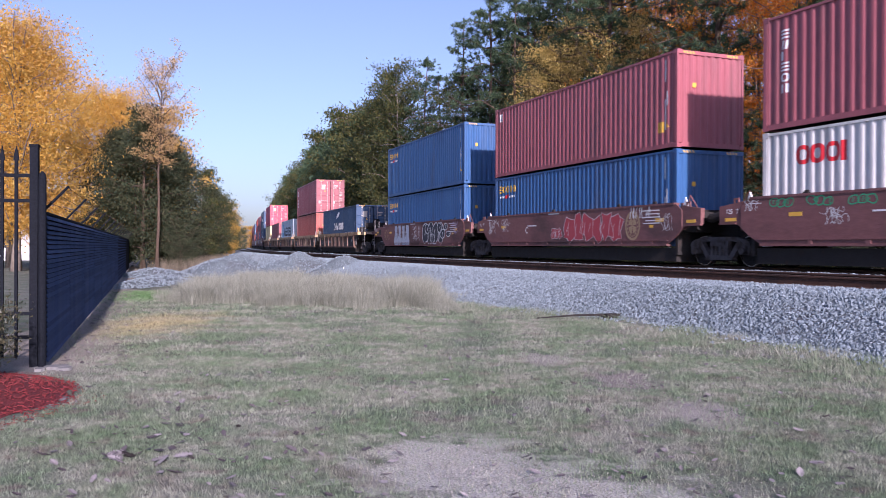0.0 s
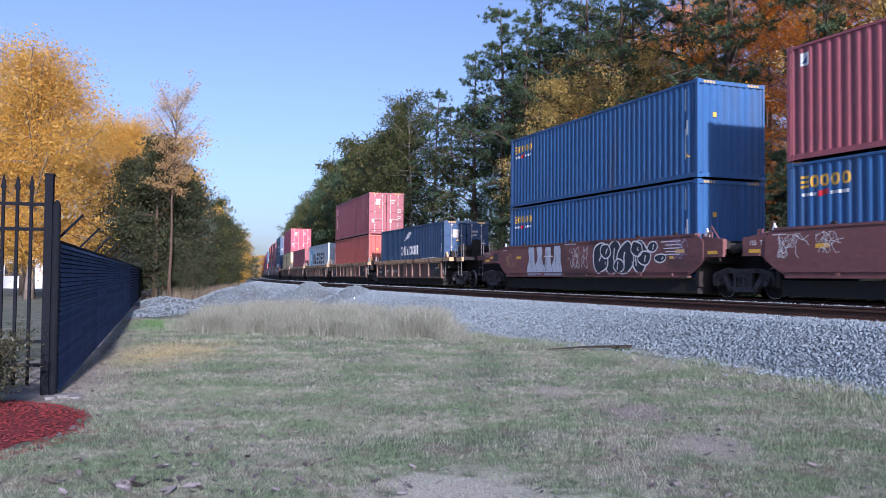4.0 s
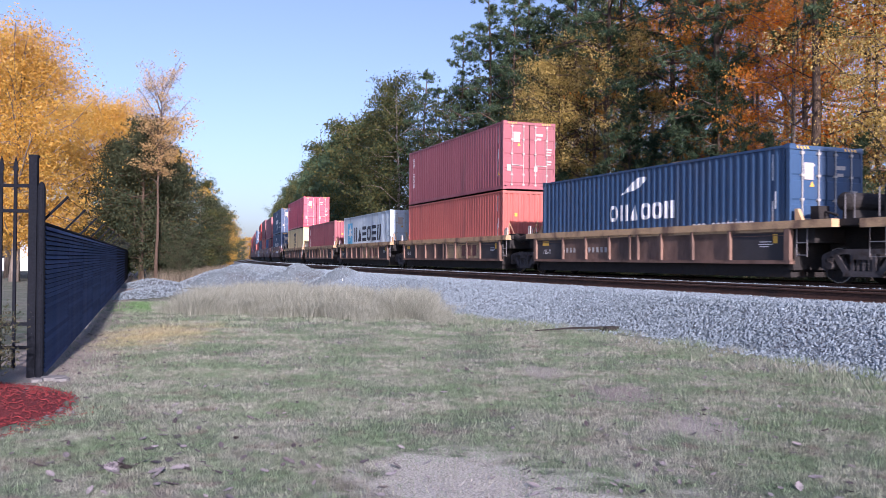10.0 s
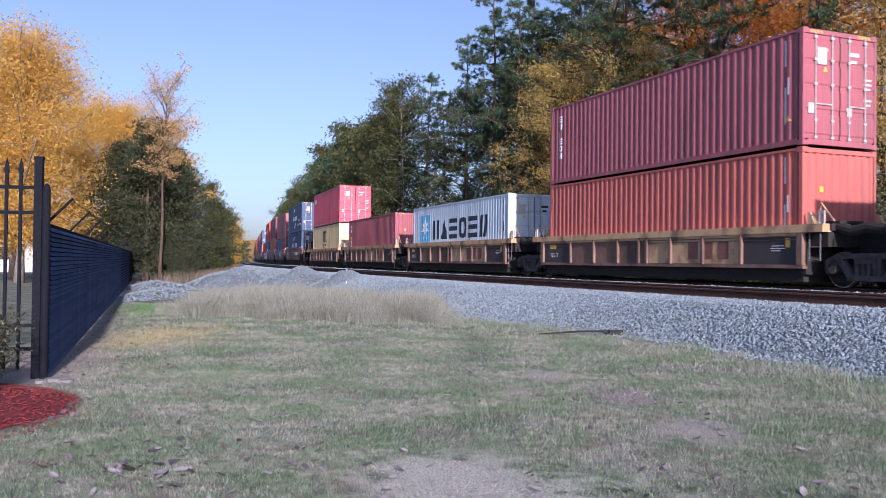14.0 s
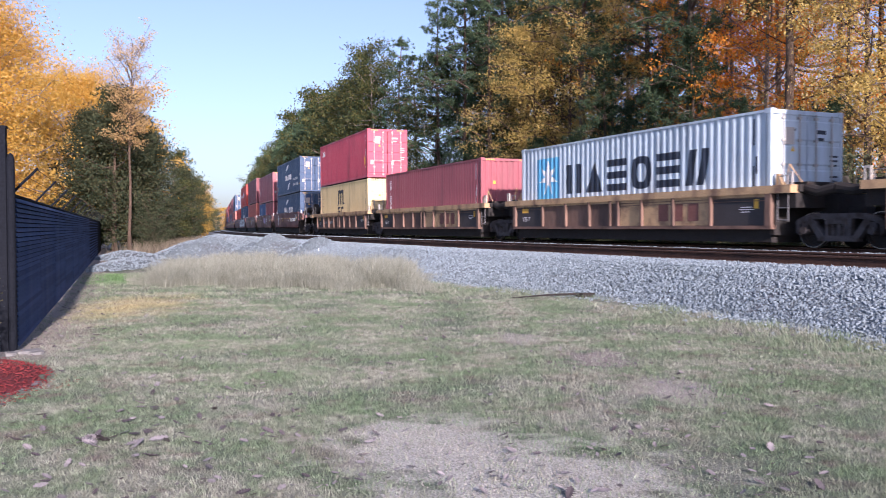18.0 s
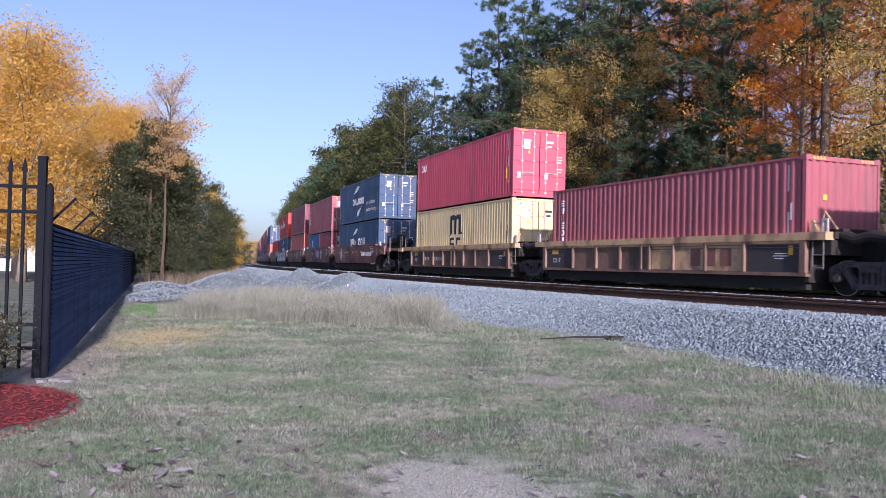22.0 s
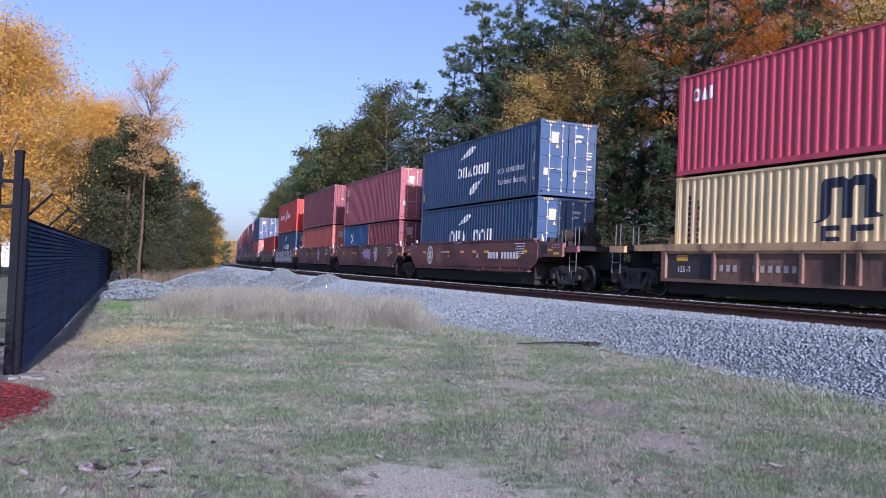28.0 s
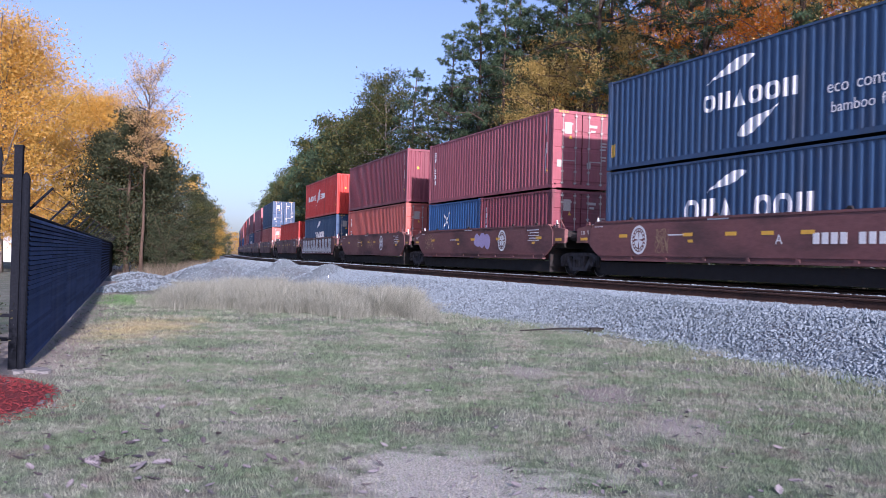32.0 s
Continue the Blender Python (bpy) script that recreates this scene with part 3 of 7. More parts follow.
def container(colour, near_end="door", height=HIGH, length=LEN40, label="", group="containers"):
    """A shipping container: frame, pressed side sheets, roof, and a door or blank end towards the front of the train."""
    c = new("shipping_container")
    tagged(c, label, "shipping container", group)
    L, H, W, k = length / 2, height, HALF_W, (colour.name, height, length)

    def frame_geo():
        g = Geo()
        for sx in (-1, 1):
            for sy in (-1, 1):
                g.box(sx * L, sx * (L - 0.12), sy * W, sy * (W - 0.07), 0.12, H - 0.12)
                for z0, z1 in ((0, 0.118), (H - 0.118, H + 0.012)):
                    g.box(sx * (L + 0.006), sx * (L - 0.178), sy * (W + 0.006), sy * (W - 0.162), z0, z1)
        for sy in (-1, 1):
            g.box(-L + 0.178, L - 0.178, sy * W, sy * (W - 0.05), 0.02, 0.155)
            g.box(-L + 0.178, L - 0.178, sy * W, sy * (W - 0.06), H - 0.075, H - 0.012)
        for sx in (-1, 1):
            g.box(sx * L, sx * (L - 0.09), -W + 0.162, W - 0.162, 0.02, 0.16)
            g.box(sx * L, sx * (L - 0.09), -W + 0.162, W - 0.162, H - 0.12, H - 0.01)
        return g
    part("frame", shared(("frame", *k), frame_geo, colour, "frame"), colour, c)
    xs, ds = corrugation(length)
    for sign in (1, -1):
        part("side_panel", shared(("side", sign, *k), lambda: sheet(xs, ds, 0.155, H - 0.075, sign * (W - 0.012), sign), colour, "side_panel"), colour, c)

    def roof_geo():
        g = Geo()
        for i in range(int(length / 0.30)):
            x = -L + 0.2 + i * 0.30
            g.box(x, x + 0.2, -W + 0.06, W - 0.06, H - 0.03, H - 0.012)
        return g.box(-L + 0.1, L - 0.1, -W + 0.05, W - 0.05, H - 0.05, H - 0.03)
    part("roof", shared(("roof", *k), roof_geo, colour, "roof"), colour, c)
    part("floor", shared(("floor", *k), lambda: Geo().box(-L + 0.1, L - 0.1, -W + 0.05, W - 0.05, 0.05, 0.12), STEEL, "floor"), STEEL, c)

    if height == HIGH and colour in (MAROON, NAVY, SEABLUE, CREAM, PINK):
        ink = INK if colour is CREAM else YELLOW
        for q in range(8):
            y = (W - 0.30 - 0.11 * q) if q < 4 else -(W - 0.22 - 0.11 * (q - 4))
            tick = Geo().prism([(y, H - 0.10), (y + 0.05, H - 0.10), (y + 0.09, H - 0.03), (y + 0.04, H - 0.03)], "x", -L - 0.004, -L + 0.001)
            part("height_tick", shared(("tick", q, ink.name), lambda: tick, ink, "height_tick"), ink, c, "slanting warning tick")

    def end_sheet(sx):
        ys = []
        dd = []
        y = -W + 0.08
        while y < W - 0.3:
            for dx, d in ((0, 0), (0.07, 0), (0.115, 0.045), (0.185, 0.045), (0.23, 0.0)):
                ys.append(y + dx)
                dd.append(d)
            y += 0.255
        ys.append(W - 0.07)
        dd.append(0)
        return sheet(ys, dd, 0.16, H - 0.12, sx * (L - 0.02), sx, "y")
    part("end_wall", shared(("end", 1, *k), lambda: end_sheet(1), colour, "end_wall"), colour, c)
    if near_end != "door":
        part("end_wall", shared(("end", -1, *k), lambda: end_sheet(-1), colour, "end_wall"), colour, c)
        vent = Geo().box(-L - 0.004, -L + 0.01, 0.55, 0.67, 0.62 * H, 0.62 * H + 0.14)
        part("label_plate", shared(("tag", *k), lambda: vent, YELLOW, "label_plate"), YELLOW, c, "small yellow label")
        return c
    for sy in (1, -1):
        def leaf():
            edge, step = [(-L + 0.06, 0.17), (-L + 0.03, 0.17)], (H - 0.42) / 4
            for i in range(4):
                z = 0.22 + i * step
                edge += [(-L + 0.03, z + 0.05), (-L + 0.010, z + 0.09), (-L + 0.010, z + step - 0.09), (-L + 0.03, z + step - 0.05)]
            return Geo().prism(edge + [(-L + 0.03, H - 0.125), (-L + 0.06, H - 0.125)], "y", sy * 0.02, sy * (W - 0.07))
        door = part("door", shared(("door", sy, *k), leaf, colour, "door"), colour, c)
        for y in (0.28, 0.82):
            def rod():
                g = Geo().tube([(-L - 0.012, sy * y, 0.14), (-L - 0.012, sy * y, H - 0.1)], 0.017, 6)
                for z in (0.2, 0.62, 1.5, 2.1, H - 0.2):
                    g.box(-L - 0.03, -L + 0.03, sy * y - 0.05, sy * y + 0.05, z - 0.03, z + 0.03)
                g.box(-L - 0.028, -L - 0.014, sy * y, sy * (y + 0.36 if y < 0.5 else y - 0.36), 1.0, 1.035)
                return g
            part("lock_rod", shared(("rod", sy, y, round(length), height), rod, BARE, "lock_rod"), BARE, door, "galvanised lock rod")
    plate = WORN
    for i, (y, z, w, h) in enumerate(((0.60, 0.70, 0.30, 0.42), (0.95, 0.27, 0.18, 0.26), (-0.30, 0.27, 0.16, 0.22))):
        part("placard", shared(("placard", i, round(length), height, plate.name), lambda: Geo().box(-L - 0.004, -L + 0.011, y - w / 2, y + w / 2, z * H, z * H + h), plate, "placard"), plate, c, "pale rectangular plate")
    ink = INK if colour.name in ("paint_cream", "paint_pale_grey", "paint_offwhite") else WORN
    for i, (y, z, w, h) in enumerate(((-0.46, 0.80, 0.34, 0.10), (-0.46, 0.74, 0.20, 0.08), (-0.92, 0.60, 0.26, 0.05), (-0.92, 0.56, 0.26, 0.05), (-0.92, 0.52, 0.2, 0.05), (-0.92, 0.42, 0.26, 0.05), (-0.92, 0.38, 0.2, 0.05), (0.55, 0.82, 0.3, 0.05))):
        part("stencil", shared(("stencil", i, round(length), height, ink.name), lambda: Geo().box(-L + 0.002, -L + 0.011, y - w / 2, y + w / 2, z * H, z * H + h), ink, "stencil"), ink, c, "stencilled bar")
    g2 = Geo().prism([(0.42, 0.64 * H), (0.56, 0.64 * H), (0.49, 0.64 * H + 0.14)], "x", -L + 0.002, -L + 0.011)
    part("warning_label", shared(("warn", round(length), height), lambda: g2, YELLOW, "warning_label"), YELLOW, c, "yellow triangular label")
    return c


def side_mark(c, name, cells, material, label="", length=LEN40, lift=0.004):
    """Paint on the near side that follows the pressed sheet. cells: (u0, u1, v0, v1) in metres from the rear end and the base,
    or (u0, u1, low0, high0, low1, high1) for slanting edges."""
    xs, ds = corrugation(length)
    br = [length / 2 - x for x in xs][::-1]
    dd = ds[::-1]
    g = Geo()
    for cell in cells:
        u0, u1 = cell[0], cell[1]
        a0, b0, a1, b1 = cell[2:] if len(cell) == 6 else (cell[2], cell[3], cell[2], cell[3])
        if u1 <= u0:
            continue
        us = [u0] + [b for b in br if u0 < b < u1] + [u1]
        k = len(g.v)
        for u in us:
            t = (u - u0) / (u1 - u0)
            y = HALF_W - 0.012 - float(np.interp(u, br, dd)) + lift
            g.v += [(length / 2 - u, y, a0 + (a1 - a0) * t), (length / 2 - u, y, b0 + (b1 - b0) * t)]
        g.f += [(k + 2 * i, k + 2 * i + 1, k + 2 * i + 3, k + 2 * i + 2) for i in range(len(us) - 1)]
    return part(name, weld(g), material, c, label, fix=False)


def blocks(c, name, cells, material, label="", length=LEN40):
    """A painted word: each block a part of its own."""
    for cell in cells:
        side_mark(c, name, [cell], material, label, length)


def weld(g):
    """Joins corners that fall together."""
    seen, idx = {}, []
    for p in g.v:
        k = tuple(round(q, 4) for q in p)
        idx.append(seen.setdefault(k, len(seen)))
    g.v = list(seen)
    g.f = [q for q in (tuple(idx[i] for i in f) for f in g.f) if len(set(q)) == len(q)]
    return g


def sign_shape(kind, u, v, w, h):
    """One plain painted figure of a trade mark, as closed outlines: ring, wedge, bars, rungs, post or slashes."""
    if kind == "ring":
        return [[(u + w / 2 + k * w / 2 * math.copysign(abs(math.cos(a)) ** 0.7, math.cos(a)), v + h / 2 + m * h / 2 * math.copysign(abs(math.sin(a)) ** 0.7, math.sin(a)))
                 for a in (6.2832 * (q + 0.5) / 20 for q in range(20))] for k, m in ((1.0, 1.0), (0.48, 0.56))]
    if kind == "wedge":
        return [[(u + 0.04 * w, v), (u + 0.5 * w, v + h), (u + 0.96 * w, v)]]
    if kind == "bars":
        return [[(u + a * w, v + c * h), (u + b * w, v + c * h), (u + b * w, v + h), (u + a * w, v + h)] for a, b, c in ((0.04, 0.36, 0), (0.64, 0.96, 0))]
    if kind == "rungs":
        return [[(u, v + a * h), (u + w, v + a * h), (u + w, v + b * h), (u, v + b * h)] for a, b in ((0, 0.22), (0.39, 0.61), (0.78, 1))]
    if kind == "post":
        return [[(u, v), (u + 0.34 * w, v), (u + 0.34 * w, v + h), (u, v + h)]]
    return [[(u + a * w, v), (u + (a + 0.30) * w, v), (u + (a + 0.52) * w, v + h), (u + (a + 0.22) * w, v + h)] for a in (0.0, 0.48)]


def trade_mark(c, kinds, u0, v0, w, h, material, label, gap=0.16, length=LEN40):
    """A row of plain figures standing in for a trade name; each is a part. A blank in kinds leaves room."""
    p = w / len(kinds)
    for i, kind in enumerate(kinds):
        if kind:
            side_mark(c, "painted_shape", poly_cells(*sign_shape(kind, u0 + i * p, v0, p * (1 - gap), h)), material, label, length)


def trade_column(c, kinds, u0, v1, w, h, material, label, length=LEN40):
    """The same, one figure under another."""
    for i, kind in enumerate(kinds):
        side_mark(c, "painted_shape", poly_cells(*sign_shape(kind, u0, v1 - (i + 1) * h * 1.22, w, h)), material, label, length)


def word(u0, v0, w, h, n, gap=0.22):
    """A row of n plain bars standing in for small writing."""
    p = w / n
    return [(u0 + i * p, u0 + (i + 1) * p - p * gap, v0, v0 + h) for i in range(n)]


def poly_cells(*loops):
    """Cuts flat outlines (a second one inside a first is a hole) into upright strips between their corners."""
    us = sorted({round(q[0], 4) for pts in loops for q in pts})
    cells = []
    for a, b in zip(us, us[1:]):
        mid, cut = (a + b) / 2, []
        for pts in loops:
            for (x0, y0), (x1, y1) in zip(pts, pts[1:] + pts[:1]):
                if min(x0, x1) < mid < max(x0, x1):
                    k = (y1 - y0) / (x1 - x0)
                    cut.append((y0 + k * (mid - x0), y0 + k * (a - x0), y0 + k * (b - x0)))
        cut.sort()
        for lo, hi in zip(cut[::2], cut[1::2]):
            cells.append((a, b, lo[1], hi[1], lo[2], hi[2]))
    return cells


def stacked_bars(u0, v1, w, h, n, seed=0):
    """The same, one block under another."""
    cells = []
    for i in range(n):
        cells.append((u0, u0 + w * (0.75 + 0.25 * ((i + seed) % 2)), v1 - (i + 1) * h * 1.25, v1 - (i + 1) * h * 1.25 + h))
    return cells


def feather(u0, v0, w, h, flip=False):
    """A slim curved blade, thick at one end."""
    cells, n = [], 18
    for i in range(n):
        a, b = i / n, (i + 1) / n

        def span(t):
            q = 1 - t if flip else t
            mid = q ** 0.75 * h
            thick = h * 0.30 * math.sin(math.pi * min(1, q ** 1.6 * 0.97)) + h * 0.025
            return (v0 + h - mid - thick, v0 + h - mid + thick) if flip else (v0 + mid - thick, v0 + mid + thick)
        cells.append((u0 + a * w, u0 + b * w, *span(a), *span(b)))
    return cells


def lettering(c, text, u, v, size, material, y=None, length=LEN40, name="lettering", label=""):
    """Readable words with the built-in font, facing the near side."""
    cu = bpy.data.curves.new("text", "FONT")
    cu.body, cu.size, cu.extrude, cu.resolution_u = text, size, 0.001, 4
    tmp = new("text", cu)
    me = bpy.data.meshes.new_from_object(tmp.evaluated_get(bpy.context.evaluated_depsgraph_get()))
    bpy.data.objects.remove(tmp)
    me.materials.clear()
    me.materials.append(material)
    ob = part(name, me, material, c, label)
    yy = HALF_W - 0.006 if y is None else y
    ob.matrix_basis = Matrix(((-1, 0, 0, length / 2 - u), (0, 0, 1, yy), (0, 1, 0, v), (0, 0, 0, 1)))
    return ob


def side_codes(c, dark=False, length=LEN40):
    """Small stencilled code columns near the container's front post."""
    cells = [(length - 0.62, length - 0.56, HIGH * 0.70, HIGH * 0.93), (length - 0.50, length - 0.44, HIGH * 0.45, HIGH * 0.60), (length - 0.62, length - 0.56, HIGH * 0.2, HIGH * 0.52)]
    blocks(c, "code_stencil", cells, INK if dark else LETTER, "column of stencilled bars", length)
    side_mark(c, "hazard_label", [(length - 0.52, length - 0.38, 0.62, 0.78, 0.62, 0.63)], YELLOW, "yellow triangular label", length)


def shipping(kind, end):
    """One container with its owner's colours and painted shapes."""
    H = HIGH
    if kind == "maroon_column":
        c = container(MAROON, end, label="maroon corrugated steel container with a column of white painted shapes")
        trade_column(c, ("rungs", "slashes", "post", "rungs", "ring", "bars"), 0.55, 2.50, 0.26, 0.22, LETTER, "white painted figure")
        side_codes(c)
    elif kind == "oxide":
        c = container(ORANGE, end, label="faded brick red corrugated steel container")
        side_codes(c)
    elif kind == "oxide_column":
        c = container(ORANGE, end, label="brick red container with a column of white painted shapes")
        trade_column(c, ("rungs", "slashes", "post", "rungs", "ring", "bars"), 0.55, 2.40, 0.26, 0.22, LETTER, "white painted figure")
        side_codes(c)
    elif kind == "deep":
        c = container(DEEP, end, label="dark maroon corrugated steel container")
        side_codes(c)
    elif kind == "patch":
        c = container(MAROON, end, label="maroon container with a small white and blue patch")
        side_mark(c, "patch", [(0.42, 0.68, 2.30, 2.62)], LETTER, "small white patch")
        side_mark(c, "patch_shape", [(0.48, 0.62, 2.36, 2.40, 2.36, 2.58)], SEABLUE, "blue wedge", lift=0.007)
        side_mark(c, "label_plate", [(11.25, 11.55, 0.5, 0.82)], YELLOW, "yellow label")
        side_codes(c)
    elif kind == "blue_yellow":
        c = container(SEABLUE, end, label="deep blue corrugated container with yellow painted shapes")
        trade_mark(c, ("rungs", "ring", "ring", "ring", "ring"), 0.41, 2.20, 1.5, 0.30, YELLOW, "yellow painted figure")
        blocks(c, "small_bar", word(0.45, 2.0, 0.45, 0.08, 4), LETTER, "small pale bar")
        side_mark(c, "swoosh", [(0.95, 1.25, 1.96, 2.10, 2.02, 2.14)], REDM, "small red stroke")
        blocks(c, "small_bar", word(1.3, 2.0, 0.55, 0.08, 5), LETTER, "small pale bar")
        side_codes(c)
    elif kind in ("navy_feather", "navy_words", "navy_large"):
        c = container(NAVY, end, label="navy blue corrugated container with white feather and word shapes")
        if kind == "navy_words":
            trade_mark(c, ("ring", "bars", "wedge", "ring", "ring", "bars"), 4.44, 1.22, 3.4, 0.46, LETTER, "white painted figure")
            side_mark(c, "feather_shape", feather(4.6, 1.98, 1.7, 0.50), LETTER, "white feather")
            side_mark(c, "feather_shape", feather(5.75, 0.48, 1.4, 0.62, True), LETTER, "white feather")
            for k, (text, u, v, size) in enumerate((("eco", 8.6, 1.08, 0.42), ("container", 9.40, 1.08, 0.42), ("bamboo", 8.72, 0.62, 0.36), ("flooring", 10.05, 0.62, 0.36))):
                lettering(c, text, u, v, size, LETTER, label="white painted word")
        elif kind == "navy_feather":
            trade_mark(c, ("ring", "bars", "wedge", "ring", "ring", "bars"), 4.4, 1.22, 3.45, 0.52, LETTER, "white painted figure")
            side_mark(c, "feather_shape", feather(5.0, 2.0, 1.4, 0.50), LETTER, "white feather")
            lettering(c, "eco", 8.55, 0.82, 0.42, LETTER, label="white painted word")
            lettering(c, "container", 9.35, 0.82, 0.42, LETTER, label="white painted word")
        else:
            trade_mark(c, ("ring", "bars", "wedge", "", "ring", "ring", "bars"), 3.78, 1.12, 4.6, 0.64, LETTER, "white painted figure", 0.12)
            side_mark(c, "feather_shape", feather(4.65, 1.92, 1.45, 0.48), LETTER, "white feather")
        side_mark(c, "label_plate", [(0.2, 0.42, 0.42, 0.82)], YELLOW, "yellow label")
        side_codes(c)
    elif kind == "pale_star":
        c = container(PALE, end, label="pale blue-grey container with dark painted shapes and star")
        side_mark(c, "star_field", [(1.06, 2.60, 0.98, 2.41)], SKYB, "light blue square")
        pts = [(1.84 + (0.64 if k % 2 == 0 else 0.24) * math.cos(math.pi / 2 + k * math.pi / 7), 1.70 + (0.64 if k % 2 == 0 else 0.24) * math.sin(math.pi / 2 + k * math.pi / 7)) for k in range(14)]
        side_mark(c, "star_shape", poly_cells(pts), LETTER, "white seven-pointed star", lift=0.007)
        trade_mark(c, ("bars", "wedge", "rungs", "ring", "rungs", "slashes"), 2.97, 1.10, 7.3, 0.98, INK, "dark painted figure", 0.18)
        side_codes(c, True)
    elif kind == "raspberry":
        c = container(PINK, end, label="raspberry red container with small white painted shapes")
        trade_mark(c, ("ring", "wedge", "post"), 0.55, 2.05, 1.0, 0.36, LETTER, "white painted figure")
        side_mark(c, "label_plate", [(11.45, 11.68, 0.8, 1.25)], YELLOW, "yellow label")
        side_codes(c)
    elif kind == "cream_arch":
        c = container(CREAM, end, label="cream yellow container with a dark arched shape")
        arch = [(5.0, 1.5), (5.0, 2.3), (5.12, 2.42), (5.62, 2.45), (5.78, 2.36), (5.95, 2.45), (6.35, 2.44), (6.5, 2.3), (6.5, 1.62), (6.68, 1.5), (6.2, 1.48), (6.2, 2.2), (5.95, 2.22), (5.90, 2.12), (5.90, 1.5), (5.62, 1.5), (5.62, 2.2), (5.32, 2.2), (5.3, 1.62), (5.12, 1.44), (4.8, 1.4)]
        side_mark(c, "arched_shape", poly_cells(arch), INK, "dark arched shape")
        for cell in ((5.05, 5.55, 1.22, 1.34), (5.05, 5.18, 1.08, 1.22), (5.05, 5.55, 0.98, 1.08), (5.85, 6.45, 1.20, 1.34), (5.85, 6.0, 0.98, 1.20)):
            side_mark(c, "painted_block", [cell], INK, "dark painted block")
        blocks(c, "painted_block", stacked_bars(0.5, 2.35, 0.13, 0.12, 10), INK, "dark block column")
        blocks(c, "painted_block", stacked_bars(0.85, 2.2, 0.13, 0.12, 8, 2), INK, "dark block column")
        side_codes(c, True)
    elif kind == "white_red":
        c = container(WHITE, end, label="off-white container with red painted ring shapes")
        trade_mark(c, ("ring", "ring", "ring", "post"), 1.04, 1.98, 1.75, 0.46, REDM, "red painted figure", 0.04)
        side_codes(c, True)
    elif kind == "red_emblem":
        c = container(RED, end, label="bright red container with white painted shapes")
        trade_mark(c, ("bars", "wedge", "bars", "ring", "ring", "rungs"), 1.2, 1.35, 3.2, 0.42, LETTER, "white painted figure")
        trade_mark(c, ("rungs", "ring", "ring"), 6.2, 1.35, 1.6, 0.42, LETTER, "white painted figure")
        side_mark(c, "emblem", feather(4.6, 0.9, 1.4, 1.1) + [(5.0, 5.9, 1.3, 1.7)], LETTER, "white leaping shape")
        side_codes(c)
    elif kind == "blue":
        c = container(NAVY, end, label="plain dark blue corrugated steel container")
        side_codes(c)
    elif kind == "red":
        c = container(RED, end, label="plain red corrugated steel container")
        side_codes(c)
    elif kind == "grey":
        c = container(GREY, end, label="plain grey corrugated steel container")
        side_codes(c)
    elif kind == "short_blue":
        c = container(SEABLUE, end, LOW, LEN20, "short blue container with a white cross shape")
        side_mark(c, "cross_shape", [(1.9, 2.6, 1.3, 1.42, 2.0, 2.12), (1.9, 2.6, 2.0, 2.12, 1.3, 1.42)] + word(1.6, 0.95, 1.2, 0.22, 4), LETTER, "white cross and bars", LEN20)
    else:
        c = container(DEEP, end, LOW, LEN20, "short maroon container with white painted shapes")
        blocks(c, "painted_block", stacked_bars(0.45, 2.2, 0.2, 0.2, 5), LETTER, "white block column", LEN20)
    return c


# -- trucks and well cars --
WHEEL_R = 0.42


def wheelset_mesh():
    g = Geo()
    for y in (-0.7535, 0.7535):
        s = 1 if y > 0 else -1
        pts = [(y - s * 0.09, 0.445), (y - s * 0.05, 0.445), (y - s * 0.045, WHEEL_R), (y + s * 0.055, WHEEL_R - 0.006), (y + s * 0.055, 0.36), (y + s * 0.01, 0.33), (y + s * 0.0, 0.15), (y + s * 0.06, 0.12), (y + s * 0.06, 0.09)]
        n, k = 28, len(g.v)
        for yy, r in pts:
            g.v += [(r * math.cos(6.2832 * j / n), yy, r * math.sin(6.2832 * j / n)) for j in range(n)]
        g.f += [(k + i * n + j, k + i * n + (j + 1) % n, k + (i + 1) * n + (j + 1) % n, k + (i + 1) * n + j) for i in range(len(pts) - 1) for j in range(n)]
        g.f.append(tuple(k + j for j in range(n)))
        g.f.append(tuple(k + (len(pts) - 1) * n + j for j in range(n)))
        for j in range(3):
            a = 2.094 * j + 0.4
            g.box(0.23 * math.cos(a) - 0.03, 0.23 * math.cos(a) + 0.03, y + s * 0.005, y + s * 0.03, 0.23 * math.sin(a) - 0.03, 0.23 * math.sin(a) + 0.03)
    g.tube([(0, -1.0, 0), (0, 1.0, 0)], 0.075, 10)
    t = tread_mesh()
    return g.add(t.v, t.f)


def tread_mesh():
    g, n = Geo(), 28
    for y in (-0.7535, 0.7535):
        s = 1 if y > 0 else -1
        k = len(g.v)
        for yy, r in ((y - s * 0.040, WHEEL_R + 0.002), (y + s * 0.050, WHEEL_R - 0.003)):
            g.v += [(r * math.cos(6.2832 * j / n), yy, r * math.sin(6.2832 * j / n)) for j in range(n)]
        g.f += [(k + j, k + (j + 1) % n, k + n + (j + 1) % n, k + n + j) for j in range(n)]
        k = len(g.v)
        for r in (WHEEL_R - 0.024, WHEEL_R - 0.008):
            g.v += [(r * math.cos(6.2832 * j / n), y + s * 0.0575, r * math.sin(6.2832 * j / n)) for j in range(n)]
        g.f += [(k + j, k + (j + 1) % n, k + n + (j + 1) % n, k + n + j) for j in range(n)]
    return g


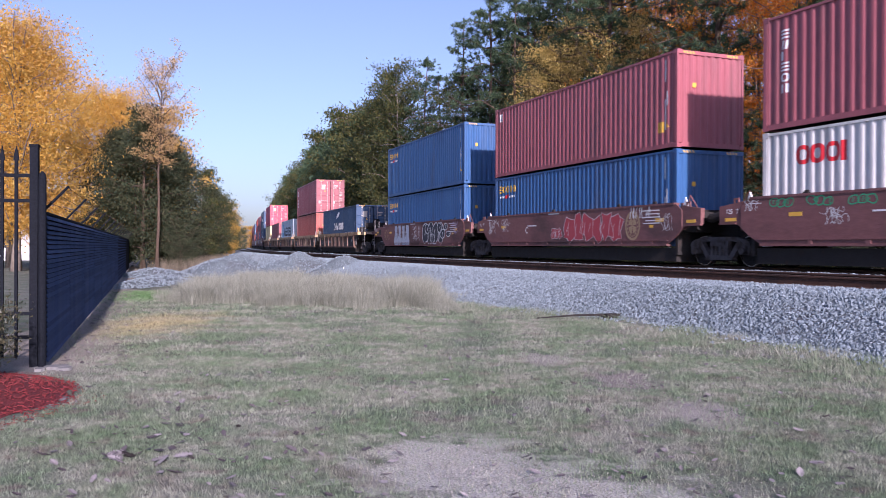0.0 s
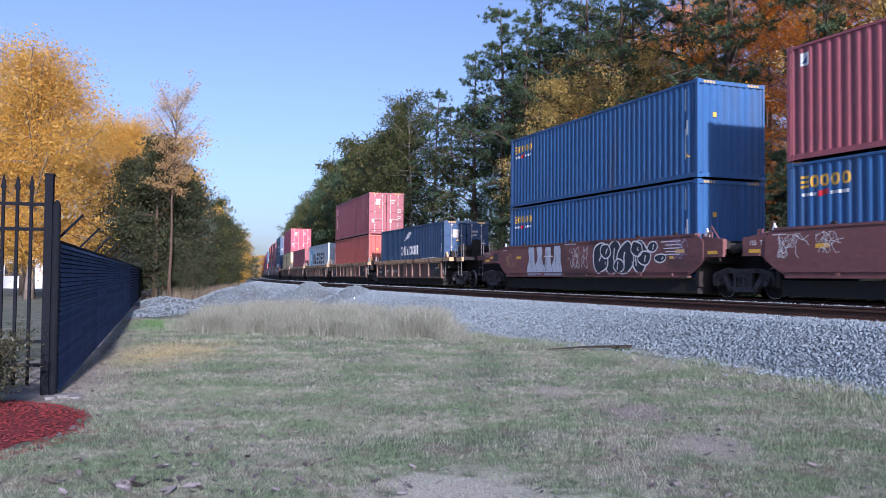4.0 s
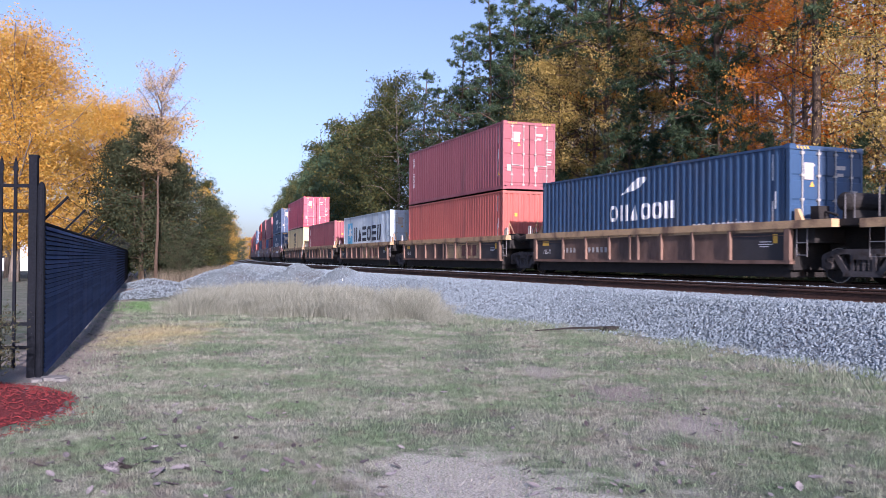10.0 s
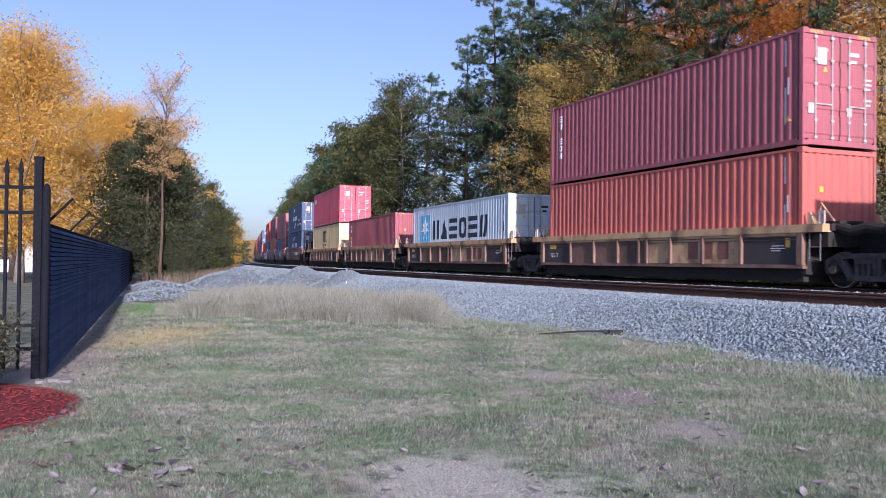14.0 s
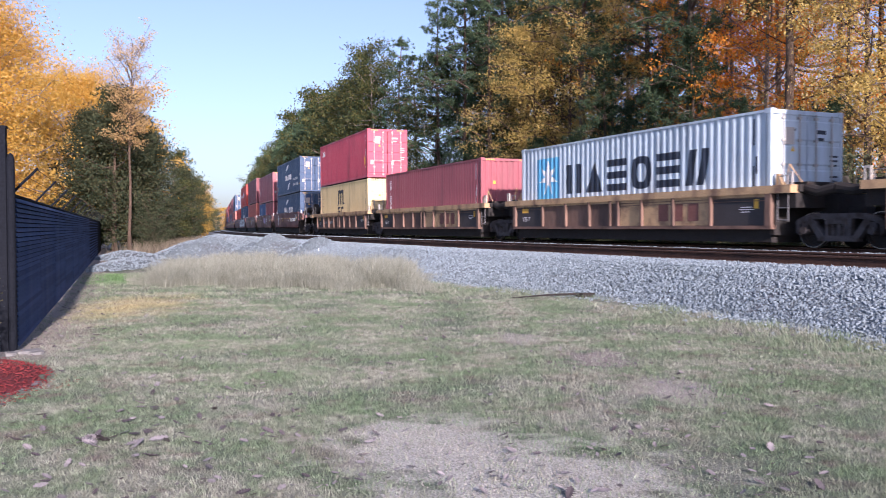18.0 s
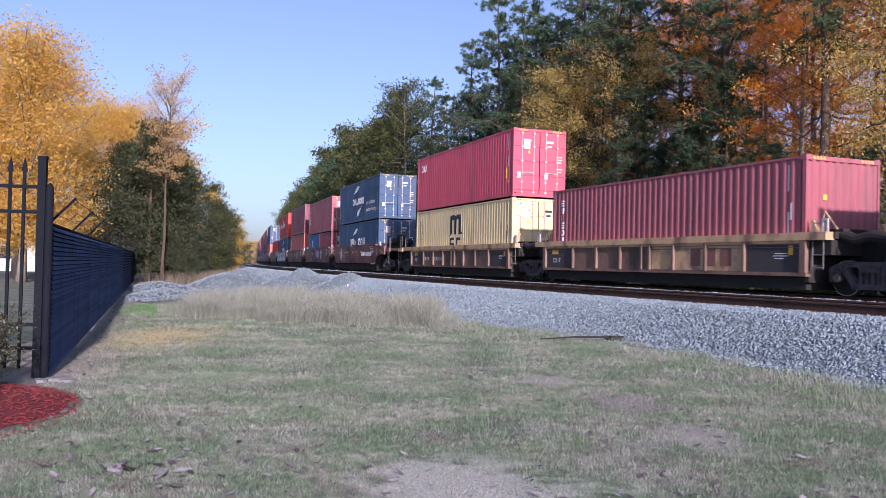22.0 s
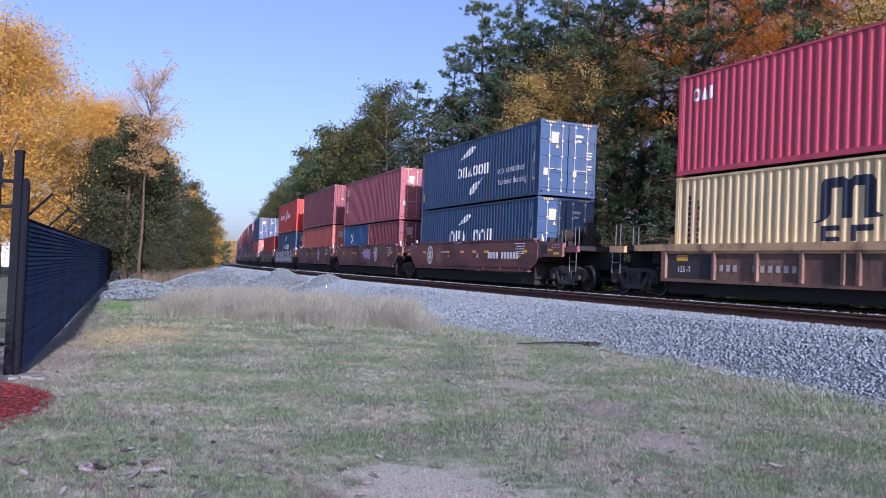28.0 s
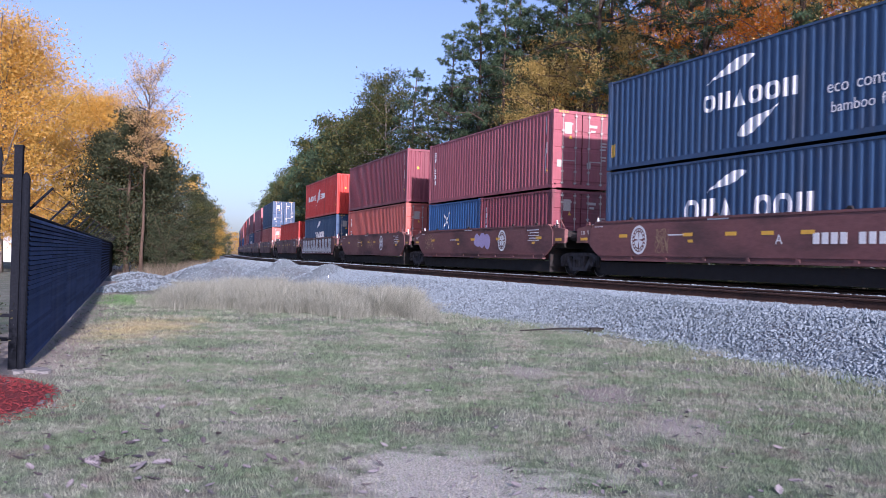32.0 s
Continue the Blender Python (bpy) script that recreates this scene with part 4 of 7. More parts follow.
def sideframe_mesh():
    g = Geo()
    top = [(-1.16, 0.56), (-1.12, 0.66), (-0.95, 0.74), (-0.6, 0.80), (0.6, 0.80), (0.95, 0.74), (1.12, 0.66), (1.16, 0.56), (1.02, 0.56), (0.88, 0.62), (0.55, 0.68), (-0.55, 0.68), (-0.88, 0.62), (-1.02, 0.56)]
    g.prism(top, "y", -0.07, 0.07)
    for s in (-1, 1):
        g.prism([(s * 0.86, 0.66), (s * 0.70, 0.70), (s * 0.36, 0.26), (s * 0.50, 0.20)], "y", -0.075, 0.075)
        g.prism([(s * 0.34, 0.70), (s * 0.24, 0.70), (s * 0.24, 0.30), (s * 0.34, 0.30)], "y", -0.07, 0.07)
        g.prism([(s * 1.15, 0.60), (s * 1.15, 0.36), (s * 1.06, 0.30), (s * 1.03, 0.60)], "y", -0.06, 0.06)
        g.tube([(s * 0.89, -0.1, 0.42), (s * 0.89, 0.14, 0.42)], 0.095, 12)
        g.box(s * 0.80, s * 0.98, -0.08, 0.08, 0.42, 0.60)
    g.prism([(-0.54, 0.17), (0.54, 0.17), (0.48, 0.30), (-0.48, 0.30)], "y", -0.085, 0.085)
    for x in (-0.15, 0.0, 0.15):
        g.tube([(x, 0.0, 0.30), (x, 0.0, 0.56)], 0.062, 8)
        for z in (0.34, 0.40, 0.46, 0.52):
            g.tube([(x, 0.0, z), (x, 0.0, z + 0.022)], 0.075, 8)
    return g.box(-0.24, 0.24, -0.10, 0.10, 0.56, 0.68)


def truck(parent, x):
    """A two-axle truck under a platform's end."""
    t = part("truck", shared("bolster", lambda: Geo().box(-0.2, 0.2, -1.05, 1.05, 0.46, 0.72).box(-0.35, 0.35, -0.3, 0.3, 0.72, 0.95), STEEL, "truck"), STEEL, parent)
    t.matrix_basis = pose(x, 0, 0)
    for y in (-1.02, 1.02):
        o = part("side_frame", shared("sideframe", sideframe_mesh, CAST, "side_frame"), CAST, t, "grimy cast side frame with springs")
        o.matrix_basis = pose(0, y, 0)
    for wx in (-0.89, 0.89):
        w = part("wheelset", shared("wheelset", wheelset_mesh, STEEL, "wheelset", False), STEEL, t)
        me = w.data
        if len(me.materials) == 1:
            me.materials.append(TREAD)
            for p in me.polygons[-len(tread_mesh().f):]:
                p.material_index = 1
        ROLLING.append((w, wx))
    return t


def scrawl(rng, u0, u1, v0, v1, count, width):
    """Loose looping strokes, each fitted into its own corner of a box."""
    ribbons = []
    for _ in range(count):
        cx, cz, a, turn, pts = 0.0, 0.0, rng.uniform(0, 6.28), rng.uniform(-0.9, 0.9), []
        for i in range(16):
            pts.append((cx, cz))
            a += turn + rng.uniform(-0.6, 0.6)
            if i % 4 == 3:
                turn = -turn * rng.uniform(0.8, 1.3)
            cx, cz = cx + 0.07 * math.cos(a) + 0.012, cz + 0.11 * math.sin(a)
        us, vs = [p[0] for p in pts], [p[1] for p in pts]
        k = min(1.0, (u1 - u0) / (max(us) - min(us) + 0.01), (v1 - v0) / (max(vs) - min(vs) + 0.01))
        ou = rng.uniform(u0, max(u0, u1 - k * (max(us) - min(us))))
        ov = rng.uniform(v0, max(v0, v1 - k * (max(vs) - min(vs))))
        ribbons.append([(ou + k * (p - min(us)), ov + k * (q - min(vs))) for p, q in pts])
    return ribbons


def ribbon_mesh(ribbons, width, y):
    g = Geo()
    for pts in ribbons:
        k = len(g.v)
        for i, (u, v) in enumerate(pts):
            a, b = pts[max(i - 1, 0)], pts[min(i + 1, len(pts) - 1)]
            du, dv = b[0] - a[0], b[1] - a[1]
            q = math.hypot(du, dv) or 1
            nx, nz = -dv / q * width / 2, du / q * width / 2
            g.v += [(u + nx, y(v), v + nz), (u - nx, y(v), v - nz)]
        g.f += [(k + 2 * i, k + 2 * i + 1, k + 2 * i + 3, k + 2 * i + 2) for i in range(len(pts) - 1)]
    return g


def flat_mark(parent, name, rects, material, y, label=""):
    """Thin painted plates on a flat side, each a part: (x0, x1, z0, z1)."""
    for x0, x1, z0, z1 in rects:
        part(name, Geo().box(min(x0, x1), max(x0, x1), y, y + 0.004, z0, z1), material, parent, label)


def disc_mark(parent, x, z, r, y, material, spoke):
    g = Geo()
    n = 24
    for r0, r1 in ((r * 0.82, r), (r * 0.0, r * 0.0)):
        if r1:
            k = len(g.v)
            for rr in (r0, r1):
                g.v += [(x + rr * 0.86 * math.cos(6.2832 * j / n), y + 0.004, z + rr * math.sin(6.2832 * j / n)) for j in range(n)]
            g.f += [(k + j, k + (j + 1) % n, k + n + (j + 1) % n, k + n + j) for j in range(n)]
    o = part("emblem_ring", g, material, parent, "painted ring", fix=False)
    h = Geo()
    for a in range(16):
        b0, b1 = a * 0.3927, a * 0.3927 + 0.20
        k = len(h.v)
        h.v += [(x + q * 0.86 * math.cos(b), y + 0.004, z + q * math.sin(b)) for q in (r * 0.62, r * 0.76) for b in (b0, b1)]
        h.f.append((k, k + 1, k + 3, k + 2))
    for b in range(4):
        b0, b1 = b * 1.5708 + 0.16, (b + 1) * 1.5708 - 0.16
        k = len(h.v)
        h.v += [(x, y + 0.0045, z)] + [(x + r * 0.55 * 0.86 * math.cos(b0 + (b1 - b0) * i / 5), y + 0.0045, z + r * 0.55 * math.sin(b0 + (b1 - b0) * i / 5)) for i in range(6)]
        h.f += [(k, k + i, k + i + 1) for i in range(1, 6)]
    part("emblem_disc", h, spoke, parent, "painted quartered disc", fix=False)
    return o


def loop_rail(x, w, y, z, h):
    """A bent bar standing on a deck, or hanging under it where h is negative."""
    return Geo().tube([(x, y, z), (x, y, z + h), (x + w, y, z + h), (x + w, y, z)], 0.015, 6)


def car_end(u, sx, x_end, deck_z, material, coupled):
    """Deck, hand rails, steps and draft gear at a platform's end."""
    part("end_deck", Geo().box(min(sx * 6.3, sx * x_end), max(sx * 6.3, sx * x_end), -1.25, 1.25, deck_z - 0.16, deck_z).box(min(sx * 6.5, sx * (x_end + 0.3)), max(sx * 6.5, sx * (x_end + 0.3)), -0.32, 0.32, 0.72, deck_z - 0.14), STEEL, u)
    for sy in (1, -1):
        y = sy * 1.22
        if coupled:
            for dx, w, h in ((0.12, 0.24, 0.66), (1.0, 0.26, 0.55)):
                part("hand_rail", loop_rail(sx * (x_end - dx), -sx * w, y, deck_z, h), ZINC, u, "bent steel hand rail")
            part("step", loop_rail(sx * (x_end - 0.1), -sx * 0.42, y + sy * 0.1, deck_z - 0.1, 0.62 - deck_z + 0.1).tube([(sx * (x_end - 0.1), y + sy * 0.1, 0.95), (sx * (x_end - 0.52), y + sy * 0.1, 0.95)], 0.014, 6), ZINC, u, "bent steel step")
            part("corner_plate", Geo().box(min(sx * (x_end - 0.75), sx * x_end), max(sx * (x_end - 0.75), sx * x_end), sy * 1.25, sy * 1.36, deck_z - 0.22, deck_z - 0.02), material, u)
        else:
            x = sx * 6.84
            g = Geo().box(x - 0.09, x - 0.05, sy * 1.36, sy * 1.40, deck_z, deck_z + 0.26).box(x + 0.05, x + 0.09, sy * 1.36, sy * 1.40, deck_z, deck_z + 0.26).box(x - 0.09, x + 0.09, sy * 1.36, sy * 1.40, deck_z + 0.26, deck_z + 0.31)
            part("tie_down_loop", g, WORN if material is TAN else material, u, "small upright loop bracket")
            part("brace_rod", Geo().tube([(sx * 6.5, sy * 1.15, deck_z), (sx * 6.62, sy * 1.15, deck_z + 0.5), (sx * 6.95, sy * 1.1, deck_z + 0.06)], 0.02, 6), material, u)
            part("grab_iron", loop_rail(sx * 6.45, sx * 0.3, sy * 1.30, deck_z, 0.22), ZINC, u)
    if coupled:
        part("coupler", Geo().box(min(sx * x_end, sx * 10.02), max(sx * x_end, sx * 10.02), -0.11, 0.11, 0.70, 0.96).box(sx * 9.72 - 0.14, sx * 9.72 + 0.14, -0.17, 0.17, 0.66, 1.0), STEEL, u, "grimy knuckle coupler")
        part("brake_hose", Geo().tube([(sx * 9.1, 0.5, 0.75), (sx * 9.5, 0.5, 0.35), (sx * 9.95, 0.4, 0.40)], 0.025, 6), STEEL, u)
        if sx < 0:
            b = Geo().tube([(sx * 8.35 - 0.02, 0.35, deck_z + 0.62), (sx * 8.35 + 0.02, 0.35, deck_z + 0.62)], 0.26, 16).box(sx * 8.25 - 0.08, sx * 8.25 + 0.08, 0.2, 0.5, deck_z, deck_z + 0.85)
            part("hand_brake", b, STEEL, u, "rusty hand brake wheel")
            part("air_tank", Geo().tube([(sx * 7.35, -0.7, deck_z + 0.42), (sx * 7.35, -0.62, deck_z + 0.42), (sx * 7.35, 0.80, deck_z + 0.42), (sx * 7.35, 0.88, deck_z + 0.42)], [0.12, 0.22, 0.22, 0.12], 16).box(sx * 7.2, sx * 7.5, -0.5, 0.7, deck_z, deck_z + 0.22), STEEL, u, "rusty cross-wise air tank")
            part("valve_box", Geo().box(sx * 6.75 - 0.12, sx * 6.75 + 0.12, 0.75, 1.1, deck_z, deck_z + 0.34).tube([(sx * 6.9, 0.9, deck_z + 0.2), (sx * 7.3, 0.95, deck_z + 0.1)], 0.03, 6), STEEL, u)
    else:
        part("end_plate", Geo().box(min(sx * 6.4, sx * 7.1), max(sx * 6.4, sx * 7.1), 0.35, 1.10, deck_z, deck_z + 0.07), STEEL, u, "grimy cover plate")
        part("air_hose", Geo().tube([(sx * 6.9, 1.0, deck_z - 0.05), (sx * 7.4, 1.02, deck_z - 0.18), (sx * 7.85, 1.0, deck_z - 0.10)], 0.13, 10), STEEL, u, "thick black hose between platforms")
    # the container guide at the well's corner
    for sy in (1, -1):
        part("corner_guide", Geo().prism([(sx * 6.22, deck_z), (sx * 6.45, deck_z), (sx * 6.30, deck_z + 0.30), (sx * 6.22, deck_z + 0.30)], "y", sy * 1.08, sy * 1.18), material, u)


def well_car_smooth(first, last, seed, letter="", clean=False, bare=()):
    """A platform with smooth oxide-red sides, folded in at the lower half."""
    u = tagged(new("well_car"), "oxide red well car platform with smooth grimy sides", "well car", "smooth-sided well cars")
    rng = random.Random(seed)
    fold, top, low = 1.02, 1.79, 0.60
    for sy in (1, -1):
        g = Geo()
        g.prism([(-6.62, fold), (6.62, fold), (6.62, top - 0.22), (6.3, top), (-6.3, top), (-6.62, top - 0.22)], "y", sy * 1.40, sy * 1.45)
        k = len(g.v)
        outer = [(-6.62, 1.45, fold), (6.62, 1.45, fold), (6.35, 1.444, 0.82), (5.95, 1.4374, low), (-5.95, 1.4374, low), (-6.35, 1.444, 0.82)]
        g.v += [(x, sy * y, z) for x, y, z in outer] + [(x, sy * (y - 0.04), z) for x, y, z in outer]
        g.f += [tuple(range(k, k + 6)), tuple(range(k + 6, k + 12))[::-1]] + [(k + i, k + (i + 1) % 6, k + 6 + (i + 1) % 6, k + 6 + i) for i in range(6)]
        w = part("side_wall", g, WELL, u)
        part("bottom_chord", Geo().box(-5.95, 5.95, sy * 1.30, sy * 1.47, low - 0.05, low + 0.004).box(-6.0, 6.0, sy * 1.43, sy * 1.468, low + 0.10, low + 0.128), WELL, w)
        for bx in (-5.2, -3.6, -2.0, -0.4, 1.2, 2.8, 4.4):
            part("bracket", Geo().prism([(bx - 0.07, low), (bx + 0.07, low), (bx + 0.05, low + 0.09), (bx - 0.05, low + 0.09)], "y", sy * 1.40, sy * 1.466), WELL, w)
        part("top_chord", Geo().box(-6.3, 6.3, sy * 1.27, sy * 1.47, top - 0.05, top + 0.012), WELL, w)
        for lx in (-5.2, -3.3, 0.9, 4.6):
            part("lug", Geo().prism([(lx - 0.11, top + 0.012), (lx + 0.11, top + 0.012), (lx + 0.02, top + 0.10), (lx - 0.05, top + 0.10)], "y", sy * 1.30, sy * 1.36), STEEL, w, "small dark lug on the rim")
    # carried lower than a real floor, so dark steel fills in for shade beneath
    part("well_floor", Geo().box(-6.2, 6.2, -1.30, 1.30, 0.10, 0.50), STEEL, u)
    flat_mark(u, "reflector", [(x - 0.2, x + 0.2, 1.27, 1.37) for x in (4.82, 1.87, 0.21, -1.04, -2.27, -5.6) if not any(a < x < b for a, b in bare)] + [(x - 0.1, x + 0.1, 1.10, 1.18) for x in (1.75, -5.2) if not any(a < x < b for a, b in bare)], YELLOW, 1.452, "amber reflective plate")
    flat_mark(u, "stencil", [(5.9, 6.35, 1.62, 1.64), (0.3, 1.1, 1.70, 1.74), (2.0, 2.7, 1.30, 1.34), (-5.6, -4.7, 1.60, 1.63), (-5.6, -4.9, 1.50, 1.53), (-5.6, -4.8, 1.40, 1.43), (-5.6, -4.9, 1.30, 1.33), (-5.6, -4.8, 1.22, 1.25)], LETTER, 1.452, "stencilled bar")
    if clean:
        flat_mark(u, "painted_block", [(-2.42 - i * 0.25, -2.42 - i * 0.25 - 0.18, 1.04, 1.30) for i in range(4)] + [(-3.66 - i * 0.25, -3.66 - i * 0.25 - 0.17, 1.04, 1.30) for i in range(6)], LETTER, 1.452, "white painted block")
    if letter:
        lettering(u, letter, {"A": 1.29, "C": -2.9, "D": -1.8}[letter], 1.04, 0.34, LETTER, y=1.453, length=0.0, label="white painted letter")
    for sx, coupled in ((-1, first), (1, last)):
        x1 = 8.35 if coupled else 7.42
        part("end_beam", Geo().prism([(sx * 6.6, 1.02), (sx * 6.85, 1.16), (sx * x1, 1.16), (sx * x1, 1.60), (sx * 6.6, 1.70)], "y", 1.30, 1.43).box(min(sx * 6.8, sx * x1), max(sx * 6.8, sx * x1), 1.36, 1.46, 1.12, 1.16), WELL, u, "narrow beam over the truck")
        part("guide_marker", Geo().prism([(sx * 6.42, 1.70), (sx * 6.62, 1.70), (sx * 6.52, 1.95)], "y", 1.20, 1.24), LETTER, u, "small white triangular marker")
        flat_mark(u, "amber_plate", [(sx * (x1 - 0.62), sx * (x1 - 0.22), 1.20, 1.29), (sx * (x1 - 1.0), sx * (x1 - 0.68), 1.32, 1.40)][: 2 if coupled else 1], YELLOW, 1.432, "amber reflective plate")
        if coupled:
            flat_mark(u, "stencil", [(sx * (x1 - 0.15), sx * (x1 - 0.75), 1.44 + 0.05 * k, 1.455 + 0.05 * k) for k in range(3)], WORN, 1.432, "stencilled bar")
            flat_mark(u, "dark_panel", [(sx * (x1 - 1.5), sx * (x1 - 1.08), 1.22, 1.54)], PATCH, 1.432, "dark repainted panel")
    if not last:
        lettering(u, "125", -7.17, 1.40, 0.17, LETTER, y=1.444, length=0.0, label="white stencilled figures")
        lettering(u, "T", -6.80, 1.40, 0.17, LETTER, y=1.444, length=0.0, label="white stencilled letter")
    for sx in (-1, 1):
        part("end_bulkhead", Geo().box(sx * 6.22, sx * 6.34, -1.36, 1.36, 0.30, 1.5).box(sx * 6.34, sx * 6.9, -1.2, 1.2, 0.95, 1.36), STEEL, u, "grimy end bulkhead")
    car_end(u, -1, 9.2 if first else 7.35, 1.5, WELL, first)
    car_end(u, 1, 9.2 if last else 7.35, 1.5, WELL, last)
    truck(u, 8.1 if last else 7.81)
    if first:
        truck(u, -8.1)
    return u


def wall_y(z, lift):
    """The near side's surface at height z: upright above the fold, leaning in below it."""
    return 1.45 + lift if z > 1.02 else 1.45 - (1.02 - z) * 0.03 + lift


def graffiti(u, seed, boxes):
    """Sprayed tags: (x0, x1, z0, z1, strokes, width, material)."""
    rng = random.Random(seed)
    for x0, x1, z0, z1, n, w, m in boxes:
        for line_ in scrawl(rng, x0, x1, z0, z1, n, w):
            part("sprayed_stroke", ribbon_mesh([line_], w, lambda z: wall_y(z, 0.008)), m, u, "looping spray paint stroke", fix=False)


def bubbles(u, seed, x0, x1, z0, z1, n, fill, edge, width, style="round"):
    """A row of fat sprayed shapes that overlap, each filled and outlined. style: round, block or jagged."""
    rng = random.Random(seed)
    p = (x1 - x0) / n
    corners, rounds, wide, power = {"round": (9, 2, 0.66, 1.0), "block": (9, 1, 0.58, 0.30), "jagged": (11, 0, 0.74, 0.7)}[style]
    for i in range(n):
        cx, cz = x0 + (i + 0.5) * p, (z0 + z1) / 2 + rng.uniform(-0.03, 0.03)
        rx, rz, ph, lean = p * wide * rng.uniform(0.92, 1.08), (z1 - z0) * 0.5 * rng.uniform(0.92, 1.0), rng.uniform(0, 6.28), rng.uniform(-0.2, 0.2)
        pts = []
        if style == "block":
            unit = ((-0.5, -0.5), (0.5, -0.5), (0.52, -0.22), (0.30, -0.08), (0.36, 0.5), (0.02, 0.47), (-0.34, 0.5), (-0.24, 0.04), (-0.52, -0.2))
            flip = rng.choice((-1, 1))
            pts = [(cx + flip * 2 * rx * (a + rng.uniform(-0.07, 0.07)), cz + 2 * rz * (b + rng.uniform(-0.04, 0.04) * (abs(b) < 0.45))) for a, b in unit]
        else:
            for j in range(corners):
                a = 6.2832 * (j + rng.uniform(-0.25, 0.25)) / corners + ph
                c, s = math.cos(a), math.sin(a)
                wob = rng.uniform(0.85, 1.15) if style == "round" else rng.uniform(0.55, 0.85) if j % 2 else rng.uniform(0.9, 1.15)
                z = cz + rz * wob * math.copysign(abs(s) ** power, s)
                pts.append((cx + rx * wob * math.copysign(abs(c) ** power, c) + lean * (z - cz), min(max(z, 0.63), 1.77)))
        for _ in range(rounds):
            pts = [q for (a0, b0), (a1, b1) in zip(pts, pts[1:] + pts[:1]) for q in ((a0 * 0.75 + a1 * 0.25, b0 * 0.75 + b1 * 0.25), (a0 * 0.25 + a1 * 0.75, b0 * 0.25 + b1 * 0.75))]
        k, lift = len(pts), 0.004 + 0.0016 * (i % 2) + 0.004 * (seed in (65, 66, 67, 68))
        if fill:
            g = Geo()
            g.v = [(cx, wall_y(cz, lift), cz)] + [(a, wall_y(b, lift), b) for a, b in pts] + [(cx + (a - cx) * 0.5, wall_y(cz + (b - cz) * 0.5, lift), cz + (b - cz) * 0.5) for a, b in pts]
            g.f = [(0, 1 + k + j, 1 + k + (j + 1) % k) for j in range(k)] + [(1 + k + j, 1 + j, 1 + (j + 1) % k, 1 + k + (j + 1) % k) for j in range(k)]
            part("sprayed_fill", g, fill, u, "filled spray paint shape", fix=False)
        if edge:
            part("sprayed_outline", ribbon_mesh([pts + pts[:2]], width, lambda z: wall_y(z, lift + 0.0012)), edge, u, "outline of a spray paint shape", fix=False)
            for _ in range({"round": 1, "block": 3, "jagged": 2}[style]):
                q, w = rng.uniform(0.15, 0.7), rng.uniform(-0.5, 0.5)
                part("sprayed_stroke", ribbon_mesh([[(cx + rx * (w - 0.12), cz + rz * q), (cx + rx * w, cz + rz * 0.05), (cx + rx * (w + rng.uniform(-0.2, 0.2)), cz - rz * q)]], width, lambda z: wall_y(z, lift + 0.0025)), edge, u, "short inner paint stroke", fix=False)


